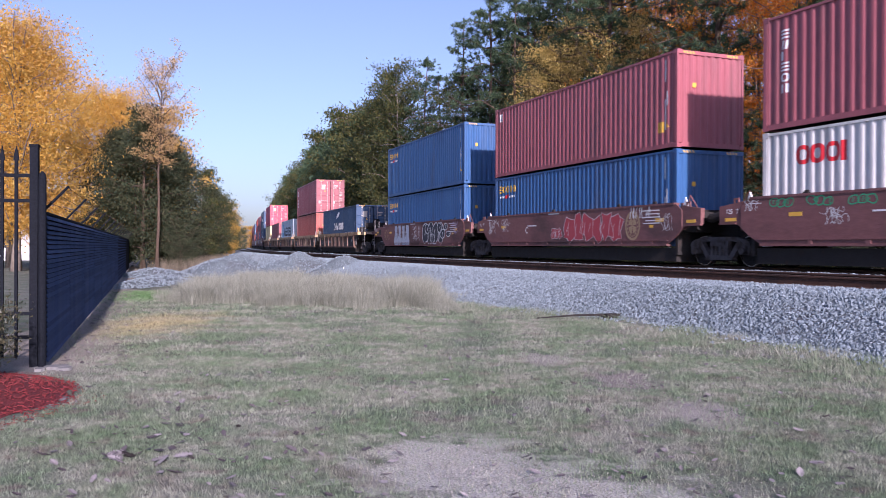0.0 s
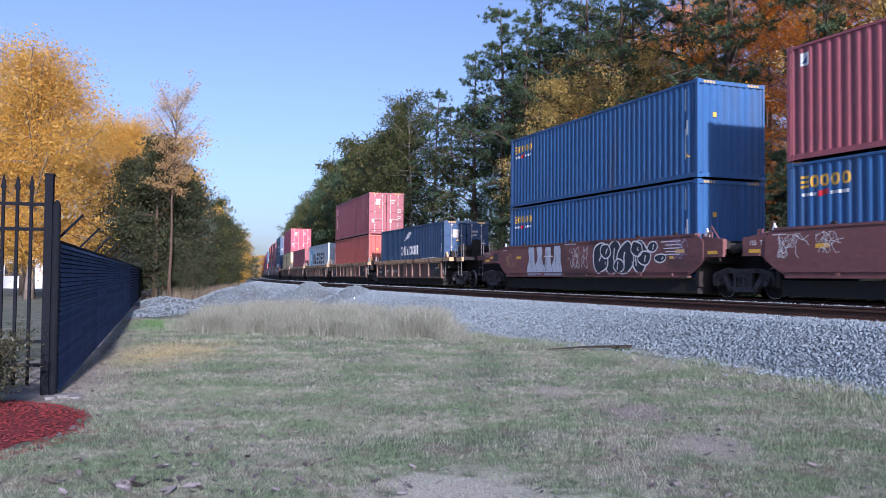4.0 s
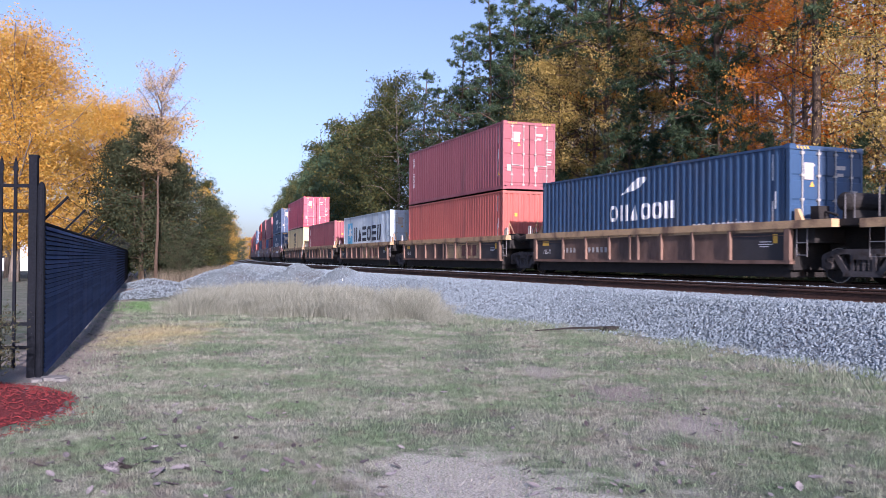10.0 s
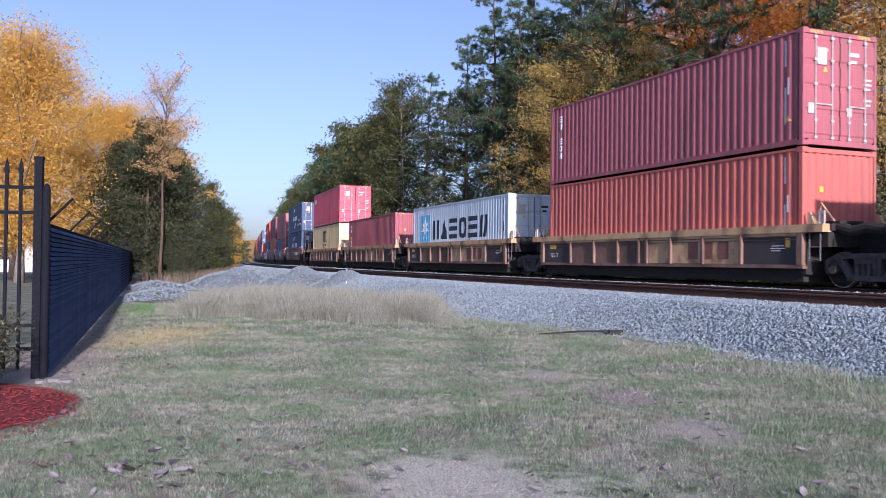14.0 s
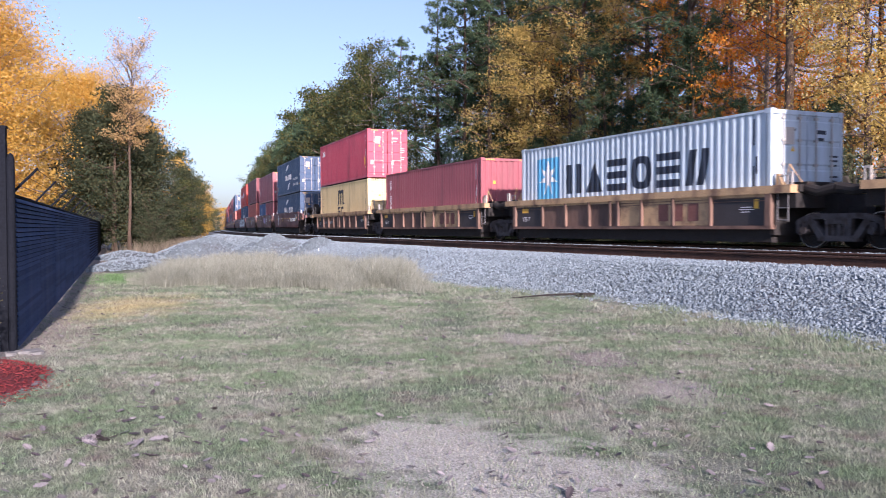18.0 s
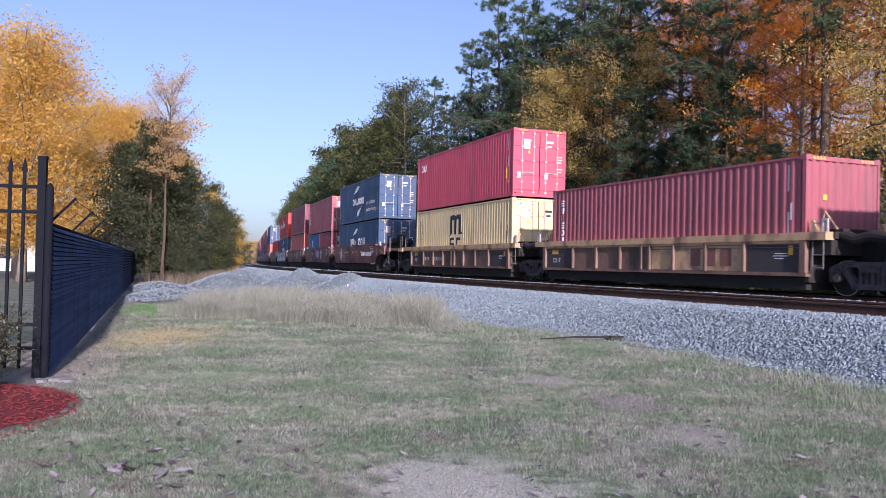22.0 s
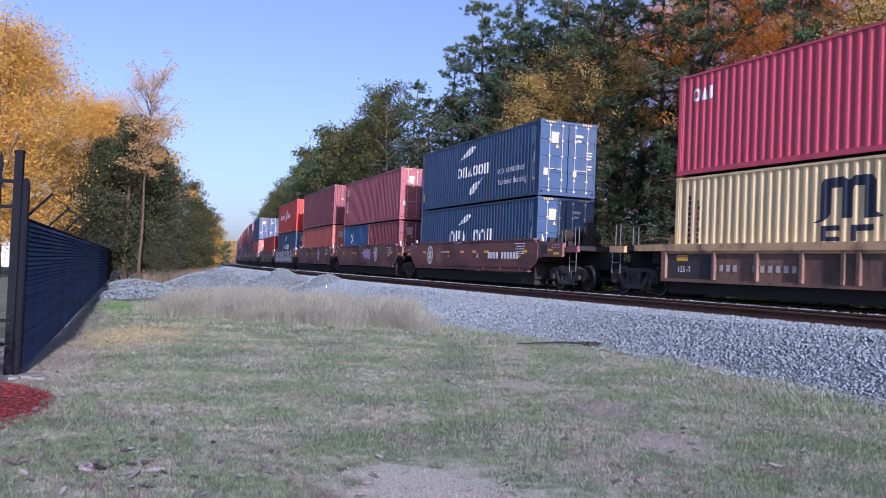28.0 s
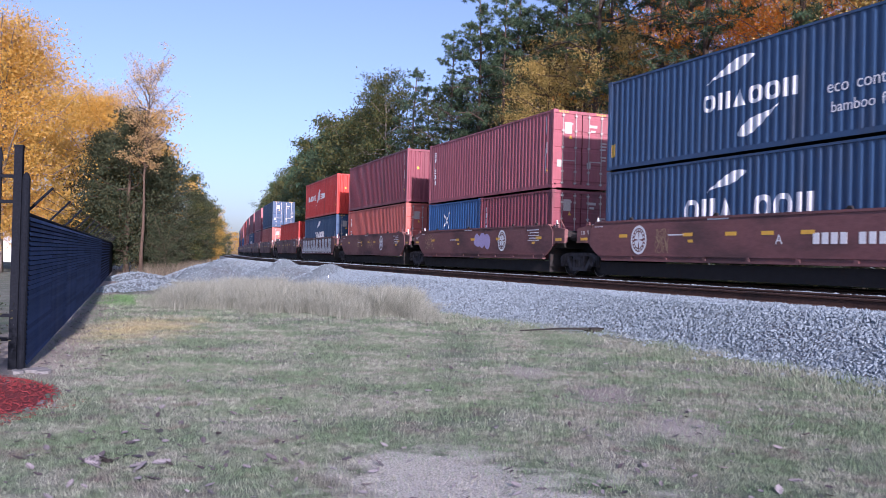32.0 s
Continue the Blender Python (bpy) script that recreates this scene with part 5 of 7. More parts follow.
def well_car_ribbed(first, last, seed, patch=0.0, marks=False):
    """A platform with recessed, ribbed sides under a tan top chord."""
    u = tagged(new("well_car"), "weathered brown ribbed well car platform with tan top chord", "well car", "rib-sided well cars")
    top, under, low = 1.49, 1.30, 0.50
    xe = {-1: 6.95 if not first else 7.6, 1: 6.95 if not last else 7.6}
    for sy in (1, -1):
        w = part("side_wall", Geo().box(-6.35, 6.35, sy * 1.36, sy * 1.40, low, under), RIBBED, u)
        part("top_chord", Geo().box(-xe[-1], xe[1], sy * 1.20, sy * 1.48, under, top).box(-6.3, 6.3, sy * 1.40, sy * 1.44, under - 0.07, under), TAN, w)
        part("bottom_chord", Geo().box(-6.35, 6.35, sy * 1.30, sy * 1.46, low - 0.06, low + 0.03), RIBBED, w)
        for z in (1.13, 1.205):
            part("stiffener", Geo().box(-6.2, 6.2, sy * 1.40, sy * 1.418, z, z + 0.018), RIBBED, w)
        for x in (-6.25, -4.25, -2.75, -1.35, -0.2, 0.2, 1.35, 2.75, 4.25, 6.25):
            wide = 0.11 if abs(x) > 6 else 0.055
            part("rib", Geo().prism([(x - wide, 1.40 * sy), (x + wide, 1.40 * sy), (x + wide * 0.8, 1.475 * sy), (x - wide * 0.8, 1.475 * sy)], "z", low + 0.03, under), TAN if abs(x) < 0.2 else RIBBED, w)
    # deepened too: dark steel in place of the shade under the car
    part("well_floor", Geo().box(-6.2, 6.2, -1.28, 1.28, 0.12, 0.54), STEEL, u)
    flat_mark(u, "grey_panel", [(4.32, 6.14, low + 0.03, under), (-6.14, -4.32, low + 0.03, under)], PATCH, 1.401, "dark repainted panel")
    if patch:
        flat_mark(u, "tan_panel", [(-1.42, -2.68, low + 0.04, under - 0.02), (-2.82, -4.18, low + 0.04, under - 0.02), (-0.28, -1.28, low + 0.04, under - 0.02)][: int(patch) + 1], TAN, 1.401, "tan repainted panel")
        flat_mark(u, "faded_word", [(-2.1 - i * 0.62, -2.1 - i * 0.62 - 0.42, 0.66, 1.14) for i in range(3)], FADED, 1.406, "faded rose block")
    flat_mark(u, "reflector", [(5.75, 5.3, 1.02, 1.18), (-5.9, -5.75, 0.95, 1.18)], YELLOW, 1.406, "amber reflective plate")
    for text, lx in (("125", -5.72), ("-T", -5.36)):
        lettering(u, text, lx, 0.72, 0.22, LETTER, y=1.406, length=0.0, label="white stencilled figures")
    if marks:
        flat_mark(u, "painted_block", [(4.3 - i * 0.24, 4.3 - i * 0.24 - 0.12, 0.76, 0.93) for i in range(4)] + [(2.9 - i * 0.25, 2.9 - i * 0.25 - 0.13, 0.76, 0.93) for i in range(6)], WORN, 1.406, "white painted block")
    flat_mark(u, "stencil", [(-5.3, -5.7, 0.98, 1.0), (-5.25, -5.75, 0.92, 0.94), (-5.3, -5.6, 0.86, 0.88)], LETTER, 1.406, "stencilled bar")
    car_end(u, -1, 9.0 if first else 7.0, top, TAN, first)
    car_end(u, 1, 9.0 if last else 7.0, top, TAN, last)
    for sx in (-1, 1):
        part("end_bulkhead", Geo().box(sx * 6.2, sx * 6.34, -1.34, 1.34, 0.30, 1.4).box(sx * 6.34, sx * 6.95, -1.30, 1.30, 0.95, 1.30), STEEL, u, "grimy end bulkhead")
    part("step", Geo().tube([(-6.48, 1.38, 0.62), (-6.48, 1.38, 1.3)], 0.014, 6).tube([(-6.8, 1.38, 0.62), (-6.8, 1.38, 1.3)], 0.014, 6).tube([(-6.48, 1.38, 0.66), (-6.8, 1.38, 0.66)], 0.014, 6).tube([(-6.48, 1.38, 0.95), (-6.8, 1.38, 0.95)], 0.014, 6), ZINC, u)
    truck(u, 8.1 if last else 7.81)
    if first:
        truck(u, -8.1)
    return u


def load(place, specs):
    """Puts containers into the platform at that place: lower ones first."""
    z = 0.54
    for row in specs:
        h = LOW if row[0][0].startswith("short") else HIGH
        for kind, end, dx in row:
            MOVING.append((shipping(kind, end), place + dx, RAIL + z))
        z += h + 0.055


def one(kind, end):
    return [(kind, end, 0.0)]


# the consist, from the front: platform place, kind of platform, loads from the well up
TRAIN = [
    (-67.0, "s", 0, 0, [one("white_red", "front"), one("maroon_column", "door")]),
    (-51.42, "s", 0, 0, [one("blue_yellow", "front"), one("patch", "front")]),
    (-35.83, "s", 0, 1, [one("blue_yellow", "front"), one("blue_yellow", "front")]),
    (-15.66, "r", 1, 0, [one("navy_feather", "door")]),
    (0.0, "r", 0, 0, [one("oxide", "front"), one("maroon_column", "door")]),
    (15.76, "r", 0, 0, [one("pale_star", "door")]),
    (31.45, "r", 0, 0, [one("maroon_column", "front")]),
    (47.10, "r", 0, 1, [one("cream_arch", "door"), one("raspberry", "door")]),
    (67.19, "s", 1, 0, [one("navy_large", "door"), one("navy_words", "door")]),
    (82.82, "s", 0, 0, [[("short_blue", "front", 3.06), ("short_red", "door", -3.06)], one("maroon_column", "door")]),
    (98.41, "s", 0, 0, [one("oxide_column", "door"), one("deep", "front")]),
    (114.2, "s", 0, 0, [one("navy_feather", "door"), one("red_emblem", "front")]),
    (129.8, "s", 0, 1, [one("red", "front")]),
    (149.9, "s", 1, 0, [one("oxide", "door"), one("blue", "door")]),
    (165.5, "s", 0, 0, [one("deep", "door"), one("maroon_column", "door")]),
    (181.1, "s", 0, 0, [one("navy_feather", "door"), one("deep", "door")]),
    (196.7, "s", 0, 0, [one("maroon_column", "front"), one("deep", "door")]),
    (212.3, "s", 0, 1, [one("oxide", "door"), one("red", "front")]),
    (232.4, "s", 1, 0, [one("blue_yellow", "front"), one("deep", "front")]),
    (248.0, "s", 0, 0, [one("deep", "front"), one("oxide", "door")]),
    (263.6, "s", 0, 0, [one("blue", "door"), one("maroon_column", "front")]),
    (279.2, "s", 0, 1, [one("deep", "front"), one("navy_feather", "front")]),
]
PAINTED = {-51.42: ((-4.8, 1.0), (1.5, 2.2)), -35.83: ((-5.0, 4.5),), 114.2: ((-6, 6),), 82.82: ((-1.7, 0.2),)}  # stretches sprayed over
LETTERS = {-67.0: "D", -51.42: "C", 67.19: "A"}
for i, (place, kind, first, last, loads) in enumerate(TRAIN):
    if kind == "s":
        car = well_car_smooth(bool(first), bool(last), i, LETTERS.get(place, ""), place == 67.19, PAINTED.get(place, ()))
    else:
        car = well_car_ribbed(bool(first), bool(last), i, 2 if place in (0.0, 31.45, 15.76) else 0, place in (-15.66, 47.10))
    MOVING.append((car, place, RAIL))
    load(place, loads)
    if place == -67.0:
        for k in range(6):
            bubbles(car, 30 + k, 4.9 - k * 1.15, 5.6 - k * 1.15, 1.50, 1.72, 3, None, GREENM, 0.03)
        graffiti(car, 3, [(3.3, 4.1, 1.05, 1.45, 7, 0.013, LETTER), (5.9, 6.5, 1.45, 1.72, 5, 0.013, LETTER)])
    elif place == -51.42:
        bubbles(car, 41, -3.66, -0.16, 0.66, 1.66, 6, ROSE, LETTER, 0.015, "jagged")
        bubbles(car, 42, 0.1, 0.85, 0.78, 1.20, 3, ROSE, LETTER, 0.014, "jagged")
        graffiti(car, 4, [(5.2, 6.2, 1.05, 1.65, 9, 0.013, LETTER), (4.2, 5.0, 1.15, 1.65, 7, 0.013, LETTER), (-5.6, -4.0, 1.40, 1.76, 8, 0.030, LETTER), (-6.3, -5.5, 1.0, 1.5, 6, 0.013, LETTER)])
        disc_mark(car, -4.24, 1.18, 0.46, 1.453, OCHRE, OCHRE)
    elif place == -35.83:
        bubbles(car, 61, 1.34, 4.06, 0.54, 1.74, 4, SILVER, INK, 0.013, "block")
        bubbles(car, 62, -3.95, -0.95, 0.60, 1.74, 4, INK, LETTER, 0.055)
        for k, (bx, bz, bs) in enumerate(((-1.62, 1.42, 0.26), (-2.42, 0.95, 0.24), (-3.42, 1.46, 0.26), (-3.85, 1.12, 0.24))):
            bubbles(car, 65 + k, bx - bs, bx + bs, bz - bs, bz + bs, 1, INK, LETTER, 0.045)
        bubbles(car, 63, -4.5, -4.05, 1.32, 1.64, 1, INK, LETTER, 0.04)
        bubbles(car, 64, -4.9, -4.45, 0.98, 1.28, 1, INK, LETTER, 0.04)
        graffiti(car, 6, [(-0.7, 1.0, 0.85, 1.6, 12, 0.013, LETTER), (5.0, 6.3, 0.9, 1.5, 8, 0.02, OCHRE), (-6.0, -5.0, 1.1, 1.7, 7, 0.013, LILAC)])
    elif place == 67.19:
        graffiti(car, 8, [(2.6, 3.3, 0.8, 1.5, 9, 0.018, OCHRE)])
        disc_mark(car, 4.04, 1.19, 0.44, 1.453, LETTER, LETTER)
    elif place == 82.82:
        bubbles(car, 91, -1.5, 0.0, 0.95, 1.55, 3, LILAC, LILAC, 0.03)
        graffiti(car, 9, [(4.6, 5.8, 0.9, 1.6, 9, 0.02, OCHRE)])
        disc_mark(car, -2.6, 1.25, 0.42, 1.452, LETTER, LETTER)
    elif place == 98.41:
        graffiti(car, 10, [(1.5, 3.2, 1.0, 1.55, 7, 0.022, OCHRE), (-1.4, 0.6, 1.0, 1.55, 7, 0.022, OCHRE)])
        disc_mark(car, -2.4, 1.25, 0.42, 1.452, LETTER, LETTER)
    elif place == 114.2:
        bubbles(car, 111, -5.6, 5.8, 0.58, 1.70, 10, LETTER, INK, 0.04, "block")
    elif place == 129.8:
        graffiti(car, 12, [(-2.5, 4.5, 0.8, 1.5, 14, 0.03, OCHRE)])


# ---- trees ----
def leaf_quads(rng, centres, spread, per, size, aspect, droop=0.0):
    """Small leaf or needle cards scattered round clump centres."""
    c = np.repeat(np.asarray(centres), per, axis=0)
    n = len(c)
    p = c + rng.normal(0, 1, (n, 3)) * np.asarray(spread)
    a = rng.normal(0, 1, (n, 3))
    a[:, 2] -= droop
    a /= np.linalg.norm(a, axis=1, keepdims=True) + 1e-9
    b = np.cross(a, rng.normal(0, 1, (n, 3)))
    b /= np.linalg.norm(b, axis=1, keepdims=True) + 1e-9
    s = size * rng.uniform(0.6, 1.4, (n, 1))
    u, w = a * s, b * s * aspect
    return np.stack((p - u * 0.5 - w * 0.4, p - u * 0.5 + w * 0.4, p + u * 0.6), axis=1)


def needle_tufts(rng, centres, per, length, width):
    """Bursts of needles that spread from twig ends."""
    c = np.repeat(np.asarray(centres), per, axis=0)
    n = len(c)
    d = rng.normal(0, 1, (n, 3))
    d[:, 2] = d[:, 2] * 0.8 + 0.25
    d /= np.linalg.norm(d, axis=1, keepdims=True) + 1e-9
    b = np.cross(d, rng.normal(0, 1, (n, 3)))
    b /= np.linalg.norm(b, axis=1, keepdims=True) + 1e-9
    ln = length * rng.uniform(0.55, 1.25, (n, 1))
    w = b * width
    return np.stack((c + d * ln * 0.12 - w, c + d * ln * 0.12 + w, c + d * ln), axis=1)


def tree(name, label, seed, height, radius, base, bark, leaves, width, limbs=26, clumps=6, per=55, size=0.12, aspect=0.6, spread=0.30,
         rise=0.35, crown="round", bare=0, flat=0.7, stray=1.0, tufts=0):
    """A tapered, slightly bent trunk with limbs; clumps of leaves along their outer halves. crown: its outline by height."""
    rng = np.random.default_rng(seed)
    t = tagged(new(name), label, "tree")
    g = Geo()
    bend = rng.uniform(-0.03, 0.03, 2) * height
    pts = [(bend[0] * (k / 8) ** 2 + 0.04 * math.sin(k * 1.7 + seed), bend[1] * (k / 8) ** 2 + 0.04 * math.cos(k * 1.3 + seed), height * 0.97 * k / 8) for k in range(9)]
    rads = [radius * (1.35 if k == 0 else 1) * (1 - 0.88 * k / 8) for k in range(9)]
    g.tube(pts, rads, 8)
    P = np.array(pts)
    centres = []
    for i in range(limbs + bare):
        dead = i >= limbs
        f = base + (1 - base) * (i + rng.random()) / limbs if not dead else rng.uniform(base * 0.4, base + 0.1)
        f = min(f, 0.985)
        q = (f - base) / (1 - base)
        prof = {"round": math.sin(math.pi * (0.12 + 0.80 * max(q, 0))) ** 0.7, "cone": max(0.08, 1 - 0.93 * max(q, 0)), "pine": (0.55 + 0.45 * math.sin(3.1 * q)) * (1 - 0.72 * max(q, 0) ** 2.2),
                "vase": 0.35 + 0.65 * math.sin(math.pi * min(0.9, 0.15 + 0.65 * max(q, 0)))}[crown]
        ln = width * prof * (rng.uniform(0.42, 1.22) if tufts else rng.uniform(0.65, 1.12)) * (0.55 if dead else 1)
        a = i * 2.399 + rng.uniform(-0.5, 0.5)
        z = f * height * 0.97
        o = np.array([np.interp(z, P[:, 2], P[:, 0]), np.interp(z, P[:, 2], P[:, 1]), z])
        up = rise * rng.uniform(0.5, 1.4) * (0.4 + q)
        d = np.array([math.cos(a), math.sin(a), up])
        side = np.array([-math.sin(a), math.cos(a), 0]) * rng.uniform(-0.25, 0.25)
        path = [o + d * ln * k / 4 + side * ln * (k / 4) ** 2 + np.array([0, 0, 0.10 * ln * math.sin(k * 1.4 + i)]) for k in range(5)]
        r = max(0.018, radius * 0.36 * (1 - 0.6 * max(q, 0)))
        g.tube([tuple(p) for p in path], [r * (1 - 0.2 * k) + 0.006 for k in range(5)], 4, False)
        if dead:
            continue
        for k in range(clumps):
            w = 0.30 + 0.72 * (k + rng.random()) / clumps
            j = min(int(w * 4), 3)
            p = path[j] + (path[j + 1] - path[j]) * (w * 4 - j)
            off = rng.normal(0, 1, 3) * np.array((0.17, 0.17, 0.12)) * ln * stray
            c = p + off
            if rng.random() < 0.3:
                g.tube([tuple(p), tuple((p + c) / 2 + (0, 0, 0.04 * ln)), tuple(c)], [r * 0.4, r * 0.3, 0.006], 4, False)
            centres.append(c)
            for _ in range(tufts):
                e = c + rng.normal(0, 1, 3) * (0.30, 0.30, 0.11)
                if rng.random() < 0.35:
                    g.tube([tuple(c), tuple(e)], [0.009, 0.006], 3, False)
                centres.append(e)
    centres.append(np.array(pts[-1]) + (0, 0, 0.2))
    part("trunk", g, bark, t, fix=False, smooth=True)
    q = needle_tufts(rng, centres, per, size, aspect) if tufts else leaf_quads(rng, centres, np.array((1, 1, flat)) * spread, per, size, aspect)
    part("crown", quads_mesh("crown", q, leaves, 3), leaves, t)
    return t


PINE = "tall loblolly pine with bare lower trunk and dark needle tufts"
KINDS = {
    "pine_a": dict(name="pine_tree", label=PINE, seed=1, height=21, radius=0.24, base=0.36, bark=BARK, leaves=NEEDLE, width=3.6, limbs=27, clumps=7, per=31, size=0.26, aspect=0.016, stray=0.8, tufts=3, rise=0.22, crown="pine", bare=8),
    "pine_b": dict(name="pine_tree", label=PINE, seed=2, height=20, radius=0.22, base=0.48, bark=BARK, leaves=NEEDLE, width=3.6, limbs=23, clumps=7, per=31, size=0.26, aspect=0.016, stray=0.8, tufts=3, rise=0.3, crown="pine", bare=10),
    "pine_c": dict(name="pine_tree", label=PINE, seed=3, height=19, radius=0.20, base=0.26, bark=BARK, leaves=NEEDLE, width=3.3, limbs=29, clumps=6, per=31, size=0.26, aspect=0.016, stray=0.8, tufts=3, rise=0.2, crown="pine", bare=5),
    "oak": dict(name="oak_tree", label="broad oak with green leaves turning at the edges", seed=4, height=19, radius=0.22, base=0.12, bark=BARKG, leaves=OAKG, width=4.2, limbs=36, clumps=7, per=88, size=0.20, aspect=0.75, spread=0.50, rise=0.4, crown="round"),
    "gold": dict(name="golden_tree", label="broad deciduous tree in full golden autumn leaf", seed=5, height=14.5, radius=0.27, base=0.17, bark=BARKG, leaves=GOLD, width=5.0, limbs=54, clumps=9, per=130, size=0.125, aspect=0.8, spread=0.62, rise=0.6, crown="round"),
    "flame": dict(name="maple_tree", label="maple in bright orange autumn leaf", seed=6, height=15, radius=0.16, base=0.15, bark=BARKG, leaves=FLAME, width=3.6, limbs=26, clumps=7, per=76, size=0.092, aspect=0.85, spread=0.32, rise=0.5, crown="round"),
    "olive": dict(name="deciduous_tree", label="deciduous tree with olive yellow leaves", seed=7, height=14, radius=0.15, base=0.26, bark=BARK, leaves=OLIVE, width=3.7, limbs=26, clumps=7, per=90, size=0.078, aspect=0.85, spread=0.31, rise=0.35, crown="round"),
    "cedar": dict(name="cedar_tree", label="dense dark green young cedar, foliage to the ground", seed=8, height=7.5, radius=0.10, base=0.04, bark=BARK, leaves=CEDAR, width=2.3, limbs=46, clumps=5, per=26, size=0.22, aspect=0.012, stray=0.7, tufts=2, rise=0.25, crown="cone"),
    "dark": dict(name="evergreen_tree", label="dense dark evergreen with ragged pointed crown", seed=9, height=10.0, radius=0.16, base=0.05, bark=BARK, leaves=DUSKY, width=3.1, limbs=44, clumps=7, per=78, size=0.15, aspect=0.65, spread=0.36, rise=0.35, crown="pine"),
    "slim": dict(name="slim_tree", label="slim half-bare tree with sparse russet leaves at its top", seed=10, height=13.4, radius=0.12, base=0.54, bark=BARK, leaves=RUSSET, width=1.7, limbs=36, clumps=6, per=34, size=0.11, aspect=0.6, spread=0.20, rise=1.2, crown="vase", bare=4),
    "far_gold": dict(name="golden_tree", label="distant tree in golden autumn leaf", seed=16, height=14.5, radius=0.2, base=0.10, bark=BARKG, leaves=GOLD, width=4.8, limbs=26, clumps=7, per=62, size=0.25, aspect=0.7, spread=0.6, rise=0.6, crown="round"),
    "far_oak": dict(name="oak_tree", label="distant oak with green leaves turning at the edges", seed=14, height=19, radius=0.22, base=0.12, bark=BARKG, leaves=OAKG, width=4.4, limbs=22, clumps=6, per=62, size=0.34, aspect=0.7, spread=0.65, rise=0.4, crown="round"),
    "far_pine": dict(name="pine_tree", label="distant dark pine with a pointed ragged crown", seed=15, height=20, radius=0.22, base=0.22, bark=BARK, leaves=NEEDLE, width=3.9, limbs=22, clumps=6, per=44, size=0.60, aspect=0.28, spread=0.45, rise=0.25, crown="pine"),
    "scrub": dict(name="scrub_bush", label="brushy roadside bush, green and brown", seed=11, height=3.2, radius=0.05, base=0.04, bark=BARK, leaves=DUSKY, width=1.9, limbs=24, clumps=5, per=42, size=0.13, aspect=0.6, spread=0.26, rise=0.9, crown="round"),
}
PROTO = {}


def plant(kind, x, y, scale=1.0, turn=0.0, z=0.0, group=""):
    m = pose(x, y, z - 0.05, 0, 0, turn) @ Matrix.Scale(scale, 4)
    if kind not in PROTO:
        PROTO[kind] = tree(**KINDS[kind])
        t = PROTO[kind]
        t.matrix_basis = m
    else:
        t = copy_thing(PROTO[kind], m)
        t.scale = (scale,) * 3
    if group:
        tagged(t, group=group)
    return t


